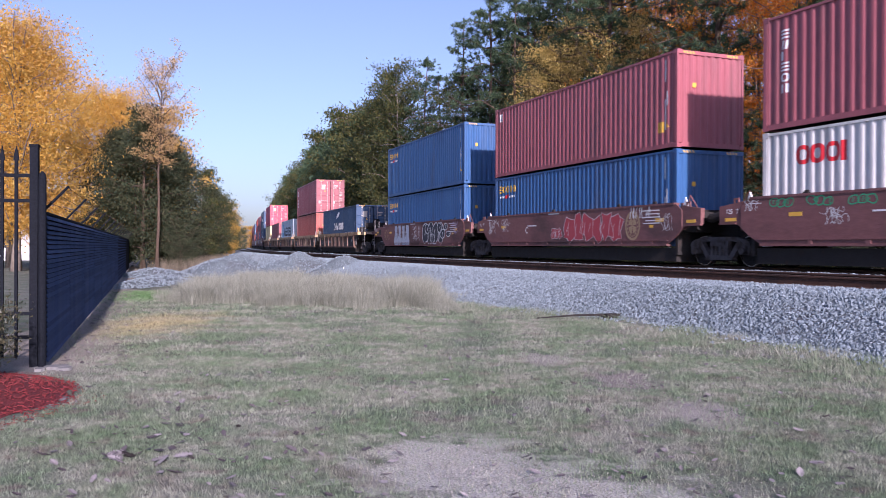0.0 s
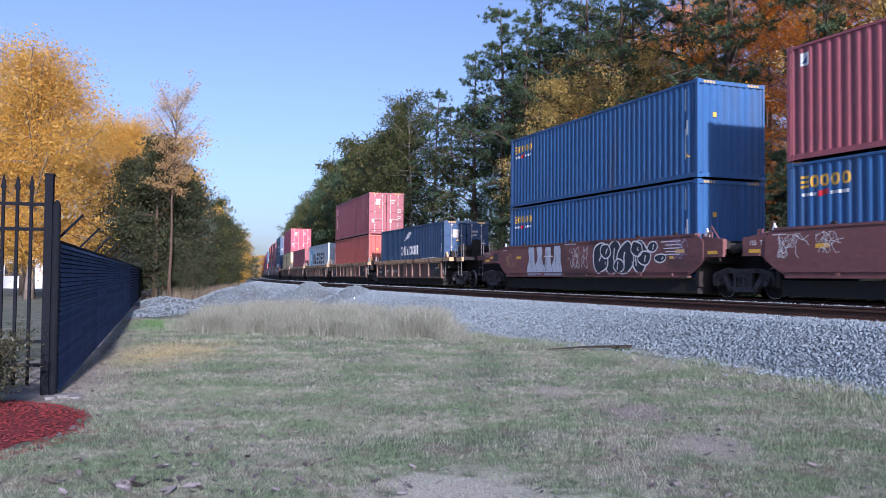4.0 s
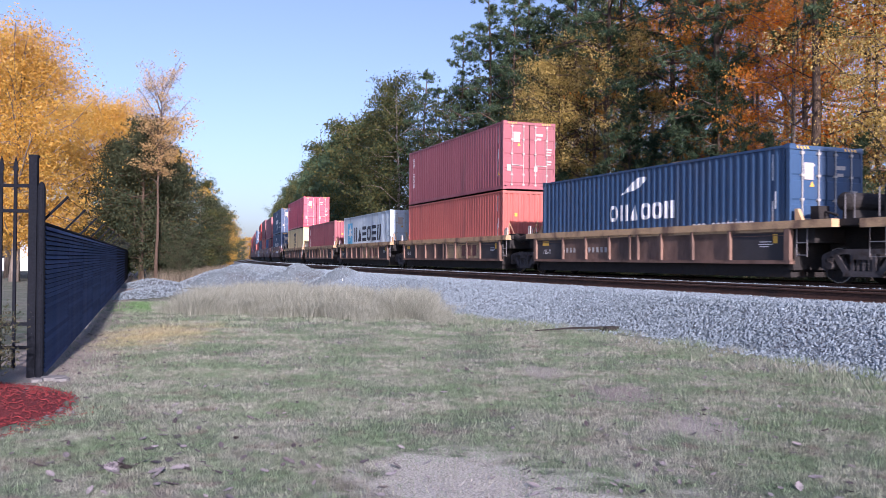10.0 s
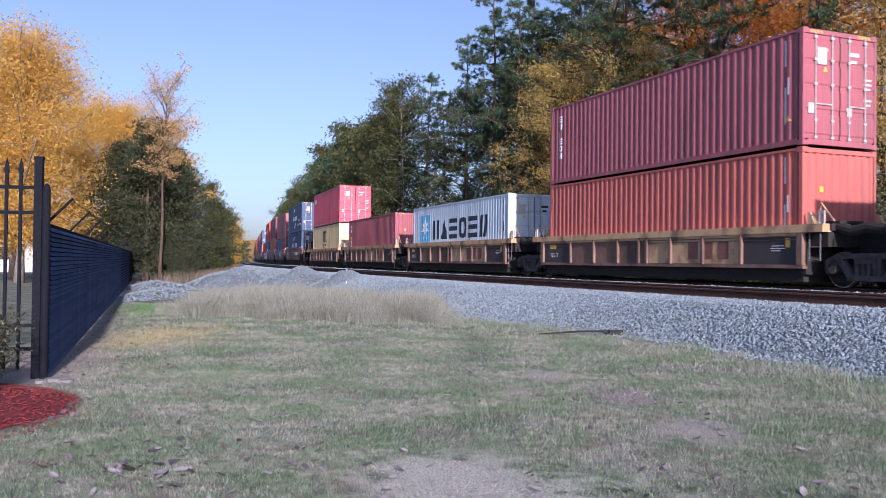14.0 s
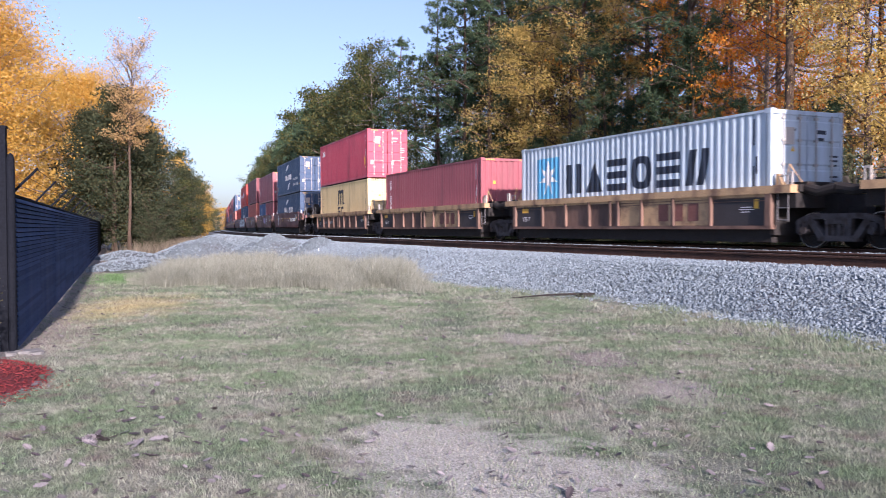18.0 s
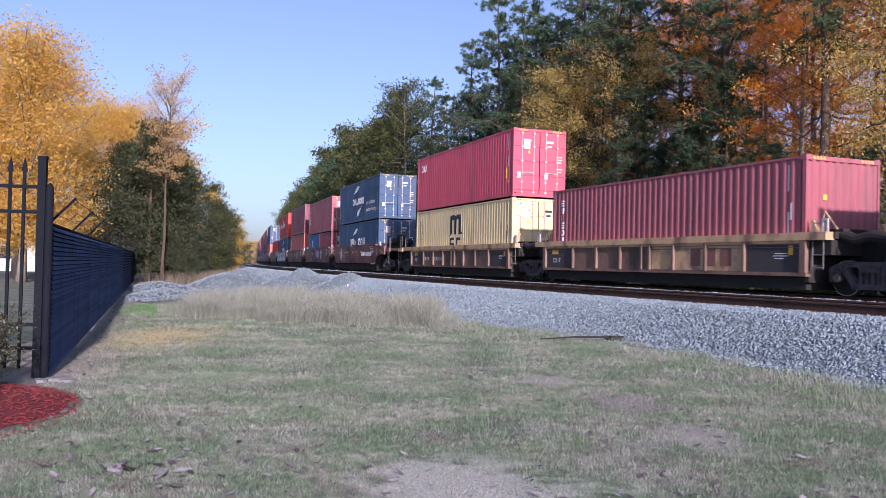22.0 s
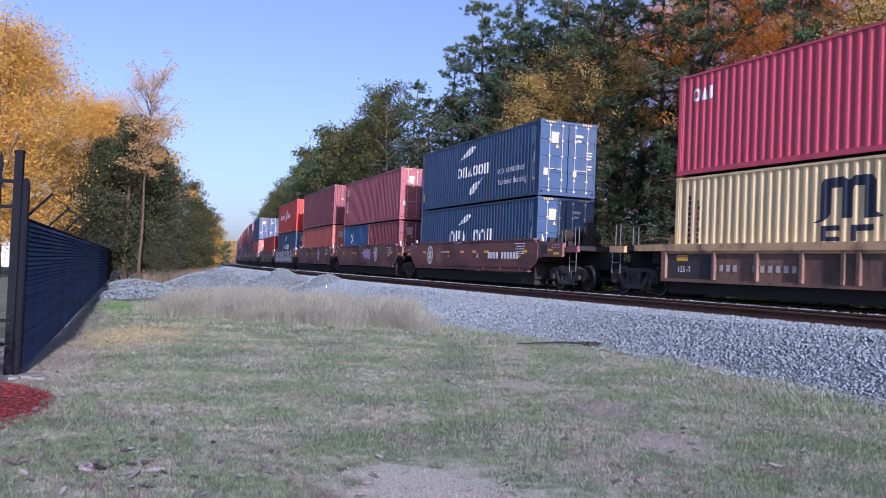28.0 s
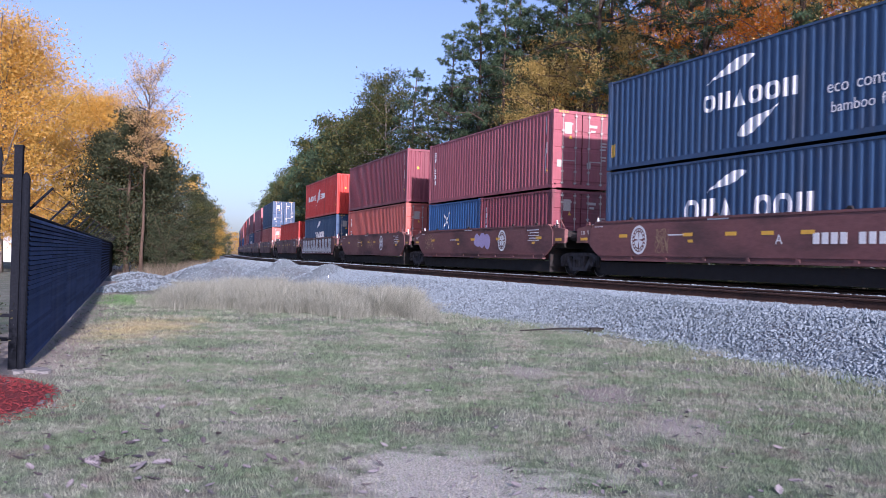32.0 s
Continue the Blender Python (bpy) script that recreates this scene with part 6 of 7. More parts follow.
def woods_right():
    rng = random.Random(21)
    g = "woods beyond the railway"
    # the wood's edge along the bank, far off
    s = 48.5
    while s < 300:
        x, y, _ = line(s + rng.uniform(-0.8, 0.8), 9.8 + rng.uniform(-1.2, 1.2))
        k = rng.choice(("pine_a", "pine_c", "oak")) if s < 75 else rng.choice(("far_oak", "far_pine", "far_pine"))
        plant(k, x, y, (0.83 if s < 58 else 0.98) * rng.uniform(0.92, 1.06), rng.uniform(0, 360), group=g)
        s += 5.0 * (1 if s < 75 else 0.9 if s < 160 else 1.5) * rng.uniform(0.75, 1.25)
    # tall pines of the near edge, with young evergreens at their feet
    for k, s, o, sc in (("pine_c", 45.5, 9.6, 1.04), ("pine_a", 43.0, 11.0, 1.08), ("pine_c", 40.5, 9.8, 1.02), ("pine_a", 38.0, 11.5, 1.08), ("pine_c", 35.6, 9.6, 1.05), ("pine_a", 33.0, 13.0, 1.1),
                        ("pine_c", 44.2, 12.5, 1.05), ("pine_c", 39.2, 13.0, 1.05), ("pine_a", 36.6, 13.6, 1.1), ("pine_b", 26.4, 12.4, 1.08), ("pine_b", 24.4, 10.0, 1.10), ("pine_a", 22.2, 13.0, 1.05), ("pine_a", 18.4, 11.6, 1.02), ("pine_a", 15.0, 9.8, 1.06),
                        ("pine_b", 8.9, 9.6, 1.04), ("pine_b", 6.2, 12.6, 1.05), ("cedar", 36.6, 8.2, 1.0), ("cedar", 30.4, 8.6, 0.8), ("cedar", 27.0, 8.4, 0.9), ("cedar", 22.6, 8.6, 0.85), ("cedar", 20.3, 9.0, 1.45),
                        ("cedar", 18.0, 8.4, 1.0), ("cedar", 15.8, 8.4, 1.12), ("cedar", 13.6, 8.8, 1.35), ("cedar", 10.4, 8.8, 0.9), ("cedar", 8.0, 9.0, 0.8), ("cedar", 6.4, 8.7, 0.8), ("cedar", 9.2, 8.2, 0.7), ("cedar", 12.0, 8.3, 0.8)):
        x, y, _ = line(s, o)
        plant(k, x, y, sc, s * 37 % 360, group=g)
    # turning broadleaf trees between and behind them
    for k, s, o, sc in (("olive", 32.6, 10.4, 0.95), ("olive", 29.8, 10.0, 1.0), ("olive", 27.6, 11.0, 1.1), ("olive", 22.8, 10.8, 1.0), ("flame", 25.8, 14.0, 1.1), ("olive", 37.5, 15.0, 1.2), ("flame", 24.0, 15.5, 1.15), ("olive", 21.6, 15.5, 1.1), ("flame", 18.6, 15.0, 1.2),
                        ("flame", 16.6, 13.6, 1.1), ("olive", 17.2, 18.0, 1.3), ("flame", 13.2, 13.2, 1.25), ("flame", 12.0, 11.4, 1.0), ("flame", 11.4, 15.0, 1.3), ("olive", 8.0, 11.8, 0.95), ("olive", 6.2, 10.6, 1.1),
                        ("olive", 8.4, 14.0, 1.25), ("flame", 5.4, 14.5, 1.2), ("olive", 4.2, 10.6, 1.0), ("olive", 33.4, 17.5, 1.3), ("flame", 28.6, 18.5, 1.25), ("olive", 42.5, 16.0, 1.25), ("oak", 47.0, 15.0, 0.95), ("oak", 41.0, 15.0, 1.02), ("oak", 36.0, 16.5, 1.05), ("olive", 24.6, 19.5, 1.35), ("flame", 21.0, 19.5, 1.3)):
        x, y, _ = line(s, o)
        plant(k, x, y, sc, s * 61 % 360, group=g)
    # low bushes, their leaf colour darkened to stand for shade behind the trucks
    for i in range(30):
        s = -6 + i * 2.2
        x, y, _ = line(s, 7.3 + rng.uniform(-0.6, 0.8))
        plant("scrub", x, y, rng.uniform(0.6, 1.0), i * 53, group=g)


def trees_left():
    g = "trees beyond the fence"
    for k, x, y, sc, a in (("gold", -23.8, 47, 0.90, 20), ("gold", -28.0, 54.5, 0.89, 150), ("gold", -23.6, 60, 0.80, 250), ("far_gold", -36, 47, 0.9, 80), ("far_gold", -28, 66, 0.85, 310), ("far_gold", -20.0, 58.5, 0.70, 100),
                           ("slim", -17.1, 50.5, 0.90, 0), ("dark", -18.9, 53, 1.02, 40), ("dark", -17.3, 55, 0.76, 160), ("dark", -21.0, 55, 0.90, 260), ("dark", -19.2, 59, 0.92, 300),
                           ("far_oak", -19.3, 67, 0.40, 10), ("dark", -20.6, 75, 0.66, 120), ("far_oak", -22.4, 83, 0.40, 200), ("far_gold", -26.2, 102, 0.43, 45), ("far_oak", -24.2, 92, 0.36, 60), ("far_oak", -28.6, 110, 0.35, 90), ("far_oak", -31.2, 124, 0.34, 75), ("far_oak", -35.0, 140, 0.33, 220),
                           ("dark", -39.2, 158, 0.60, 330), ("far_oak", -47.6, 200, 0.31, 20), ("far_gold", -57.5, 265, 0.5, 130), ("far_gold", -61.5, 268, 0.5, 50), ("far_gold", -66.0, 272, 0.48, 200), ("far_gold", -66, 300, 0.55, 10), ("far_oak", -59, 230, 0.30, 100)):
        plant(k, x, y, sc, a, group=g)
    for i, (x, y, sc) in enumerate(((-15.2, 49, 0.5), (-16.2, 52, 0.7), (-17.4, 58, 0.6), (-19.0, 64, 0.6), (-21, 72, 0.6), (-23, 80, 0.6), (-26, 92, 0.7))):
        plant("scrub", x, y, sc, i * 70, group=g)


woods_right()
trees_left()


# ---- gravel heaps, tall dry grass, fence, mulch bed ----
def gravel_pile(x, y, rx, ry, h, seed, label):
    """A tipped heap of stone with loose stones on its face."""
    g = Geo()
    n, m = 40, 16
    for i in range(m + 1):
        r = i / m
        for j in range(n):
            a = 6.2832 * j / n
            k = 1 + 0.12 * noise.noise((math.cos(a) * 1.5 + seed, math.sin(a) * 1.5, 0.5))
            px, py = rx * r * k * math.cos(a), ry * r * k * math.sin(a)
            z = h * max(0, 1 - r ** 1.25) * (1 + 0.18 * noise.noise((px * 0.9 + seed, py * 0.9, 2))) + 0.05 * noise.noise((px * 5, py * 5, seed)) - 0.06 * r
            g.v.append((px, py, z))
    g.f = [(i * n + j, i * n + (j + 1) % n, (i + 1) * n + (j + 1) % n, (i + 1) * n + j) for i in range(m) for j in range(n)]
    t = part("stone_mound", g, BED, None, "", pose(x, y, 0.0), smooth=True, fix=False)
    tagged(t, label, "gravel pile", "tipped gravel heaps")
    rng = np.random.default_rng(seed)
    base = np.array([(a, b, c) for c in (-1, 1) for b in (-1, 1) for a in (-1, 1)], float) * 0.6
    faces = np.array([(0, 2, 3, 1), (4, 5, 7, 6), (0, 1, 5, 4), (2, 6, 7, 3), (0, 4, 6, 2), (1, 3, 7, 5)])
    vs, fs = [], []
    for k in range(int(300 * rx * ry)):
        r, a = math.sqrt(rng.random()) * 1.03, rng.uniform(0, 6.2832)
        px, py = rx * r * math.cos(a), ry * r * math.sin(a)
        z = h * max(0, 1 - r ** 1.25) * (1 + 0.18 * noise.noise((px * 0.9 + seed, py * 0.9, 2)))
        s = 0.027 * rng.uniform(0.5, 1.5)
        q, _ = np.linalg.qr(rng.normal(0, 1, (3, 3)))
        vs.append((base * rng.uniform(0.6, 1.3, (8, 3)) * s) @ q + (px, py, z + 0.01))
        fs.append(faces + 8 * k)
    me = bpy.data.meshes.new("stone_scatter")
    me.from_pydata(np.concatenate(vs).tolist(), [], np.concatenate(fs).tolist())
    me.materials.append(STONE)
    tagged(part("stone_scatter", me, STONE, t), kind="stuff")
    return t


gravel_pile(-10.4, 41.5, 2.9, 2.2, 1.05, 3, "long low heap of grey crushed stone on grass")
gravel_pile(-7.0, 41.0, 2.6, 2.2, 1.20, 7, "grey crushed stone heap beside the track bank")
gravel_pile(-4.4, 39.0, 2.4, 2.0, 1.02, 9, "grey crushed stone heap spilling towards the bank")
gravel_pile(-10.9, 32.0, 1.0, 4.2, 0.34, 15, "thin spill of grey crushed stone along the fence")
gravel_pile(-13.6, 40.0, 2.0, 2.0, 0.40, 12, "small low heap of grey crushed stone near the fence")


def blades(n, xy, hmin, hmax, width, lean, rng):
    """Thin blades of grass as single triangles."""
    h = rng.uniform(hmin, hmax, n)
    a = rng.uniform(0, 6.2832, n)
    base = np.column_stack((xy, np.zeros(n)))
    side = np.column_stack((np.cos(a), np.sin(a), np.zeros(n))) * (width * rng.uniform(0.6, 1.4, n))[:, None]
    tip = base + np.column_stack((rng.normal(0, lean, n) * h, rng.normal(0, lean, n) * h, h))
    return np.stack((base - side, base + side, tip), axis=1)


def tall_grass():
    """A strip of tufts between lawn and heaps, each a fountain of thin arching stems."""
    rng = np.random.default_rng(31)
    n = 1150
    u = rng.random(n)
    x = -7.6 + 7.8 * u + rng.normal(0, 0.2, n)
    front, back = 22.2 - 2.8 * u + 0.5 * np.sin(u * 23), 33.0 - 7.6 * u
    v = rng.random(n) ** 1.6
    y = front + (back - front) * v + rng.normal(0, 0.35, n)
    keep = np.array([noise.noise((a * 0.8, b * 0.5, 7)) > -0.2 for a, b in zip(x, y)])
    x, y, v = x[keep], y[keep], v[keep]
    tall = np.array([0.55 + 0.24 * noise.noise((p * 0.9, q * 0.8, 2)) for p, q in zip(x, y)]) * rng.uniform(0.75, 1.2, len(x))
    tall *= np.clip((x + 8.0) / 1.0, 0.45, 1) * np.clip((0.6 - x) / 1.2, 0.4, 1) * np.clip(0.72 + v * 3, 0.72, 1)
    per = 92
    k = len(x) * per
    c = np.repeat(np.column_stack((x, y, np.zeros(len(x)))), per, axis=0)
    h = np.repeat(tall, per) * rng.uniform(0.45, 1.15, k)
    a = rng.uniform(0, 6.2832, k)
    out = np.column_stack((np.cos(a), np.sin(a), np.zeros(k)))
    base = c + out * (0.17 * rng.random(k) ** 0.7)[:, None]
    reach = out * (h * rng.uniform(0.05, 0.75, k))[:, None] + np.column_stack((rng.normal(0, 0.05, (k, 2)), np.zeros(k)))
    mid = base + reach * 0.42 + np.column_stack((np.zeros((k, 2)), h * 0.62))
    tip = base + reach + np.column_stack((np.zeros((k, 2)), h))
    b = rng.uniform(0, 6.2832, k)
    side = np.column_stack((np.cos(b), np.sin(b), np.zeros(k))) * (0.0042 * rng.uniform(0.6, 1.4, k))[:, None]
    tri = np.concatenate((np.stack((base - side, base + side, mid + side * 0.6), axis=1), np.stack((mid - side * 0.8, mid + side * 0.8, tip), axis=1)))
    ob = new("tall_grass", quads_mesh("tall_grass", tri, STRAW, 3))
    tagged(ob, "strip of tall dry grey-tan grass in tufts", "tall grass", kind="stuff")
    # weeds along the fence's far end and the woods' foot
    m = 9000
    t = rng.random(m)
    xy = np.column_stack((-13.6 - 5.5 * t + rng.normal(0, 1.0, m), 45 + 25 * t + rng.normal(0, 0.8, m)))
    ob = new("weeds", quads_mesh("weeds", blades(m, xy, 0.3, 0.95, 0.009, 0.25, rng), WEED, 3))
    tagged(ob, "dry brown weeds along the fence foot", "weeds", kind="stuff")


def lawn():
    rng = np.random.default_rng(33)
    parts_ = []
    for y0, y1, per, h0, h1, w in ((3.6, 7.0, 11000, 0.010, 0.038, 0.0019), (7.0, 11.0, 6000, 0.012, 0.042, 0.0028), (11.0, 17.0, 2100, 0.015, 0.048, 0.0046), (17.0, 27.0, 650, 0.025, 0.06, 0.008)):
        xl, xr = -0.62 * y1, 0.62 * y1
        n = int((xr - xl) * (y1 - y0) * per)
        x, y = rng.uniform(xl, xr, n), rng.uniform(y0, y1, n)
        h = np.radians(23.3)
        perp = x * math.cos(h) + y * math.sin(h) - 15.97
        ok = (perp < -6.5) & (x > -1.33 - 0.349 * y + 0.05) & (abs(x) < 0.6 * y + 0.4)
        worn = np.zeros(n, bool)
        for wx, wy, wa, wb in ((0.05, 5.7, 0.75, 0.9), (0.65, 4.7, 0.85, 1.1), (1.3, 10.9, 0.35, 0.7), (1.95, 9.0, 0.45, 0.8), (2.3, 7.4, 0.35, 0.6)):
            worn |= ((x - wx) / wa) ** 2 + ((y - wy) / wb) ** 2 < 0.25 + 0.9 * rng.random(n)
        worn |= ((x + 4.72) * 0.9441 + (y - 10) * 0.3295 < 0.3 + 0.6 * rng.random(n) ** 1.5) & (y > 9.2)
        mulch = ((x + 5.2) ** 2 + (y - 7.65) ** 2 < 3.15)
        thin = np.array([noise.noise((a * 0.9, b * 0.9, 5)) for a, b in zip(x, y)])
        ok &= ~mulch & ~(worn & (rng.random(n) < 0.75)) & (rng.random(n) < 0.72 + 0.7 * thin)
        xy = np.column_stack((x, y))[ok]
        b = blades(len(xy), xy, h0, h1, w, 0.7, rng)
        b[:, :, 2] += np.array([ground_z(p[0], p[1]) for p in xy])[:, None] - 0.002
        parts_.append(b)
    ob = new("grass_blades", quads_mesh("grass_blades", np.concatenate(parts_), BLADE, 3))
    tagged(ob, "short dormant grass blades, straw and green", "grass", kind="stuff")


def path_grit():
    """Small stones trodden into the bare patches of the lawn."""
    rng = np.random.default_rng(35)
    base = np.array([(1, 0, 0), (-1, 0, 0), (0, 1, 0), (0, -1, 0), (0, 0, 1), (0, 0, -1)], float)
    faces = np.array([(0, 2, 4), (2, 1, 4), (1, 3, 4), (3, 0, 4), (2, 0, 5), (1, 2, 5), (3, 1, 5), (0, 3, 5)])
    vs, fs = [], []
    for wx, wy, wa, wb, n in ((0.05, 5.7, 0.75, 0.9, 2600), (0.65, 4.7, 0.85, 1.1, 3000), (1.95, 9.0, 0.40, 0.7, 600), (1.3, 10.9, 0.3, 0.6, 300)):
        for _ in range(n):
            x, y = wx + wa * rng.normal(0, 0.55), wy + wb * rng.normal(0, 0.55)
            r = 0.0055 * rng.uniform(0.4, 1.3) ** 1.6
            q, _ = np.linalg.qr(rng.normal(0, 1, (3, 3)))
            fs.append(faces + 6 * len(vs))
            vs.append((base * rng.uniform(0.6, 1.2, (6, 3)) * r) @ q + (x, y, ground_z(x, y) + r * 0.3))
    me = bpy.data.meshes.new("path_grit")
    me.from_pydata(np.concatenate(vs).tolist(), [], np.concatenate(fs).tolist())
    me.materials.append(PEBBLE)
    tagged(new("path_grit", me), "pale grit and small stones on the worn path", "gravel", kind="stuff")


def verge_grass():
    """Longer straw grass along the foot of the ballast."""
    rng = np.random.default_rng(37)
    n = 32000
    ss, k = rng.uniform(-9, 26, n), rng.random(n)
    xy = np.array([line(s, foot(s) - 0.05 - 1.7 * q ** 1.5 + 0.12 * rng.normal())[:2] for s, q in zip(ss, k)])
    keep = np.array([noise.noise((a * 0.9, b * 0.9, 11)) > -0.15 for a, b in xy])
    b = blades(int(keep.sum()), xy[keep], 0.03, 0.13, 0.0034, 0.55, rng)
    ob = new("verge_grass", quads_mesh("verge_grass", b, BLADE, 3))
    tagged(ob, "longer straw-coloured grass along the ballast foot", "grass", kind="stuff")


tall_grass()
lawn()
path_grit()
verge_grass()


def oak_leaf(size, curl):
    g = Geo()
    out = []
    for k in range(12):
        t = k / 11
        w = 0.34 * math.sin(math.pi * (0.06 + 0.88 * t)) ** 0.8 * (1.0 if k % 2 else 0.42)
        out.append((t - 0.5, w))
    pts = out + [(x, -w) for x, w in out[::-1]]
    g.v = [(x * size, w * size, size * curl * (abs(w) * 1.4 + (x * x) * 1.1)) for x, w in pts] + [(0, 0, 0)]
    n = len(pts)
    g.f = [(n, i, (i + 1) % n) for i in range(n)]
    return g


def fallen_leaves():
    rng = random.Random(41)
    g = Geo()
    for i in range(1250):
        y = 4.4 + 12 * rng.random() ** 1.7
        x = rng.uniform(-0.55, 0.5) * y
        if rng.random() < 0.15:
            x, y = rng.gauss(-2.0, 0.8), rng.gauss(6.2, 0.9)
        big = 1.0
        if i < 22:
            x, y, big = rng.gauss(-2.15, 0.22), rng.gauss(5.75, 0.12), 1.5
        if i >= 520:
            y = 4.4 + 15 * rng.random() ** 1.3
            x, big = rng.uniform(-0.5, 0.5) * y, 0.62
            if x * 0.918 + y * 0.396 > 9.4 or x < -1.0 - 0.349 * y:
                continue
        elif i >= 330:
            q = rng.random() ** 1.4 * 22
            x, y, big = -4.72 - 0.3295 * q + 0.12 + abs(rng.gauss(0, 0.45)), 10 + 0.9441 * q, 0.9
        src = oak_leaf(big * rng.uniform(0.05, 0.10), rng.uniform(0.03, 0.35))
        m = pose(x, y, ground_z(x, y) + 0.02, rng.uniform(-25, 25), rng.uniform(-25, 25), rng.uniform(0, 360))
        g.add([m @ Vector(v) for v in src.v], src.f)
    ob = part("fallen_leaves", g, DEADL, fix=False)
    tagged(ob, "curled brown and grey fallen oak leaves on the lawn", "leaves", kind="stuff")


fallen_leaves()

FENCE_A, FENCE_DIR = Vector((-4.72, 10.0, 0)), Vector((-0.3295, 0.9441, 0))
FENCE_TURN = math.degrees(math.atan2(FENCE_DIR.y, FENCE_DIR.x))


def slat_fence():
    """Chain-link fence filled with dark horizontal slats, with leaning barb arms on its posts."""
    f = tagged(new("privacy_fence"), "long chain-link fence filled with dark blue-black slats", "fence")
    f.matrix_basis = pose(FENCE_A.x, FENCE_A.y, 0, 0, 0, FENCE_TURN)
    length, h = 46.0, 1.86
    post = Geo().tube([(0, 0, 0), (0, 0, h)], 0.032, 8).mesh("post", BLACKM)
    arm = Geo().tube([(0, 0, h), (0.10, -0.28, h + 0.32)], 0.018, 6).mesh("arm", BLACKM)
    for i in range(16):
        p = part("post", post, BLACKM, f, m=pose(0.2 + i * 3.05, 0.05, 0))
        part("barb_arm", arm, BLACKM, p, "leaning barbed wire arm")
    for k in range(3):
        part("barbed_wire", Geo().tube([(0.2 + i * 3.05, 0.05 - 0.09 * (k + 1), h + 0.10 * (k + 1)) for i in range(16)], 0.004, 4), BLACKM, f)
    part("top_rail", Geo().tube([(0, 0.02, h - 0.02), (length, 0.02, h - 0.02)], 0.022, 8), BLACKM, f)
    part("backing_mesh", Geo().box(0.05, length, 0.012, 0.016, 0.05, h - 0.03), BLACKM, f, "dark woven backing")
    slat = {}
    n = 30
    for b in range(12):
        for k in range(n):
            if b > 7 and k % 2:
                continue
            z = 0.06 + k * (h - 0.1) / n
            if b not in slat:
                slat[b] = Geo().prism([(-0.026, 0.0), (-0.016, 0.0), (0.004, 0.042), (-0.006, 0.046)], "x", 0.04 + b * 3.05, 0.04 + b * 3.05 + 3.03).mesh("slat", SLATM)
            part("slat", slat[b], SLATM, f, m=pose(0, -0.006, z))
    return f


def iron_fence():
    """Spear-topped steel pickets on rails, ending at a square post."""
    f = tagged(new("picket_fence"), "black steel picket fence with spear tops", "fence")
    f.matrix_basis = pose(-4.86, 10.02, 0, 0, 0, 192)
    part("end_post", Geo().box(-0.045, 0.045, -0.045, 0.045, 0, 2.62).box(-0.052, 0.052, -0.052, 0.052, 2.62, 2.65), BLACKM, f)
    for z in (0.34, 0.62, 1.96, 2.26):
        part("rail", Geo().box(0.045, 7.0, -0.02, 0.02, z, z + 0.04), BLACKM, f)
    pk = Geo().box(-0.017, 0.017, -0.017, 0.017, 0.12, 2.46).prism([(-0.03, 2.46), (0.03, 2.46), (0.024, 2.52), (0.0, 2.63), (-0.024, 2.52)], "y", -0.012, 0.012).mesh("picket", BLACKM)
    for i in range(44):
        part("picket", pk, BLACKM, f, m=pose(0.20 + i * 0.155, 0, 0))
    return f


def gate_post():
    p = tagged(new("gate_post"), "round-topped black steel fence post", "post")
    p.matrix_basis = pose(-4.70, 9.88, 0)
    part("shaft", Geo().tube([(0, 0, 0), (0, 0, 2.24), (0, 0, 2.29), (0, 0, 2.32)], [0.045, 0.045, 0.034, 0.012], 12), BLACKM, p)
    part("base_collar", Geo().box(-0.07, 0.07, -0.07, 0.07, 0, 0.03), CONC, p, "pale footing")


slat_fence()
iron_fence()
gate_post()


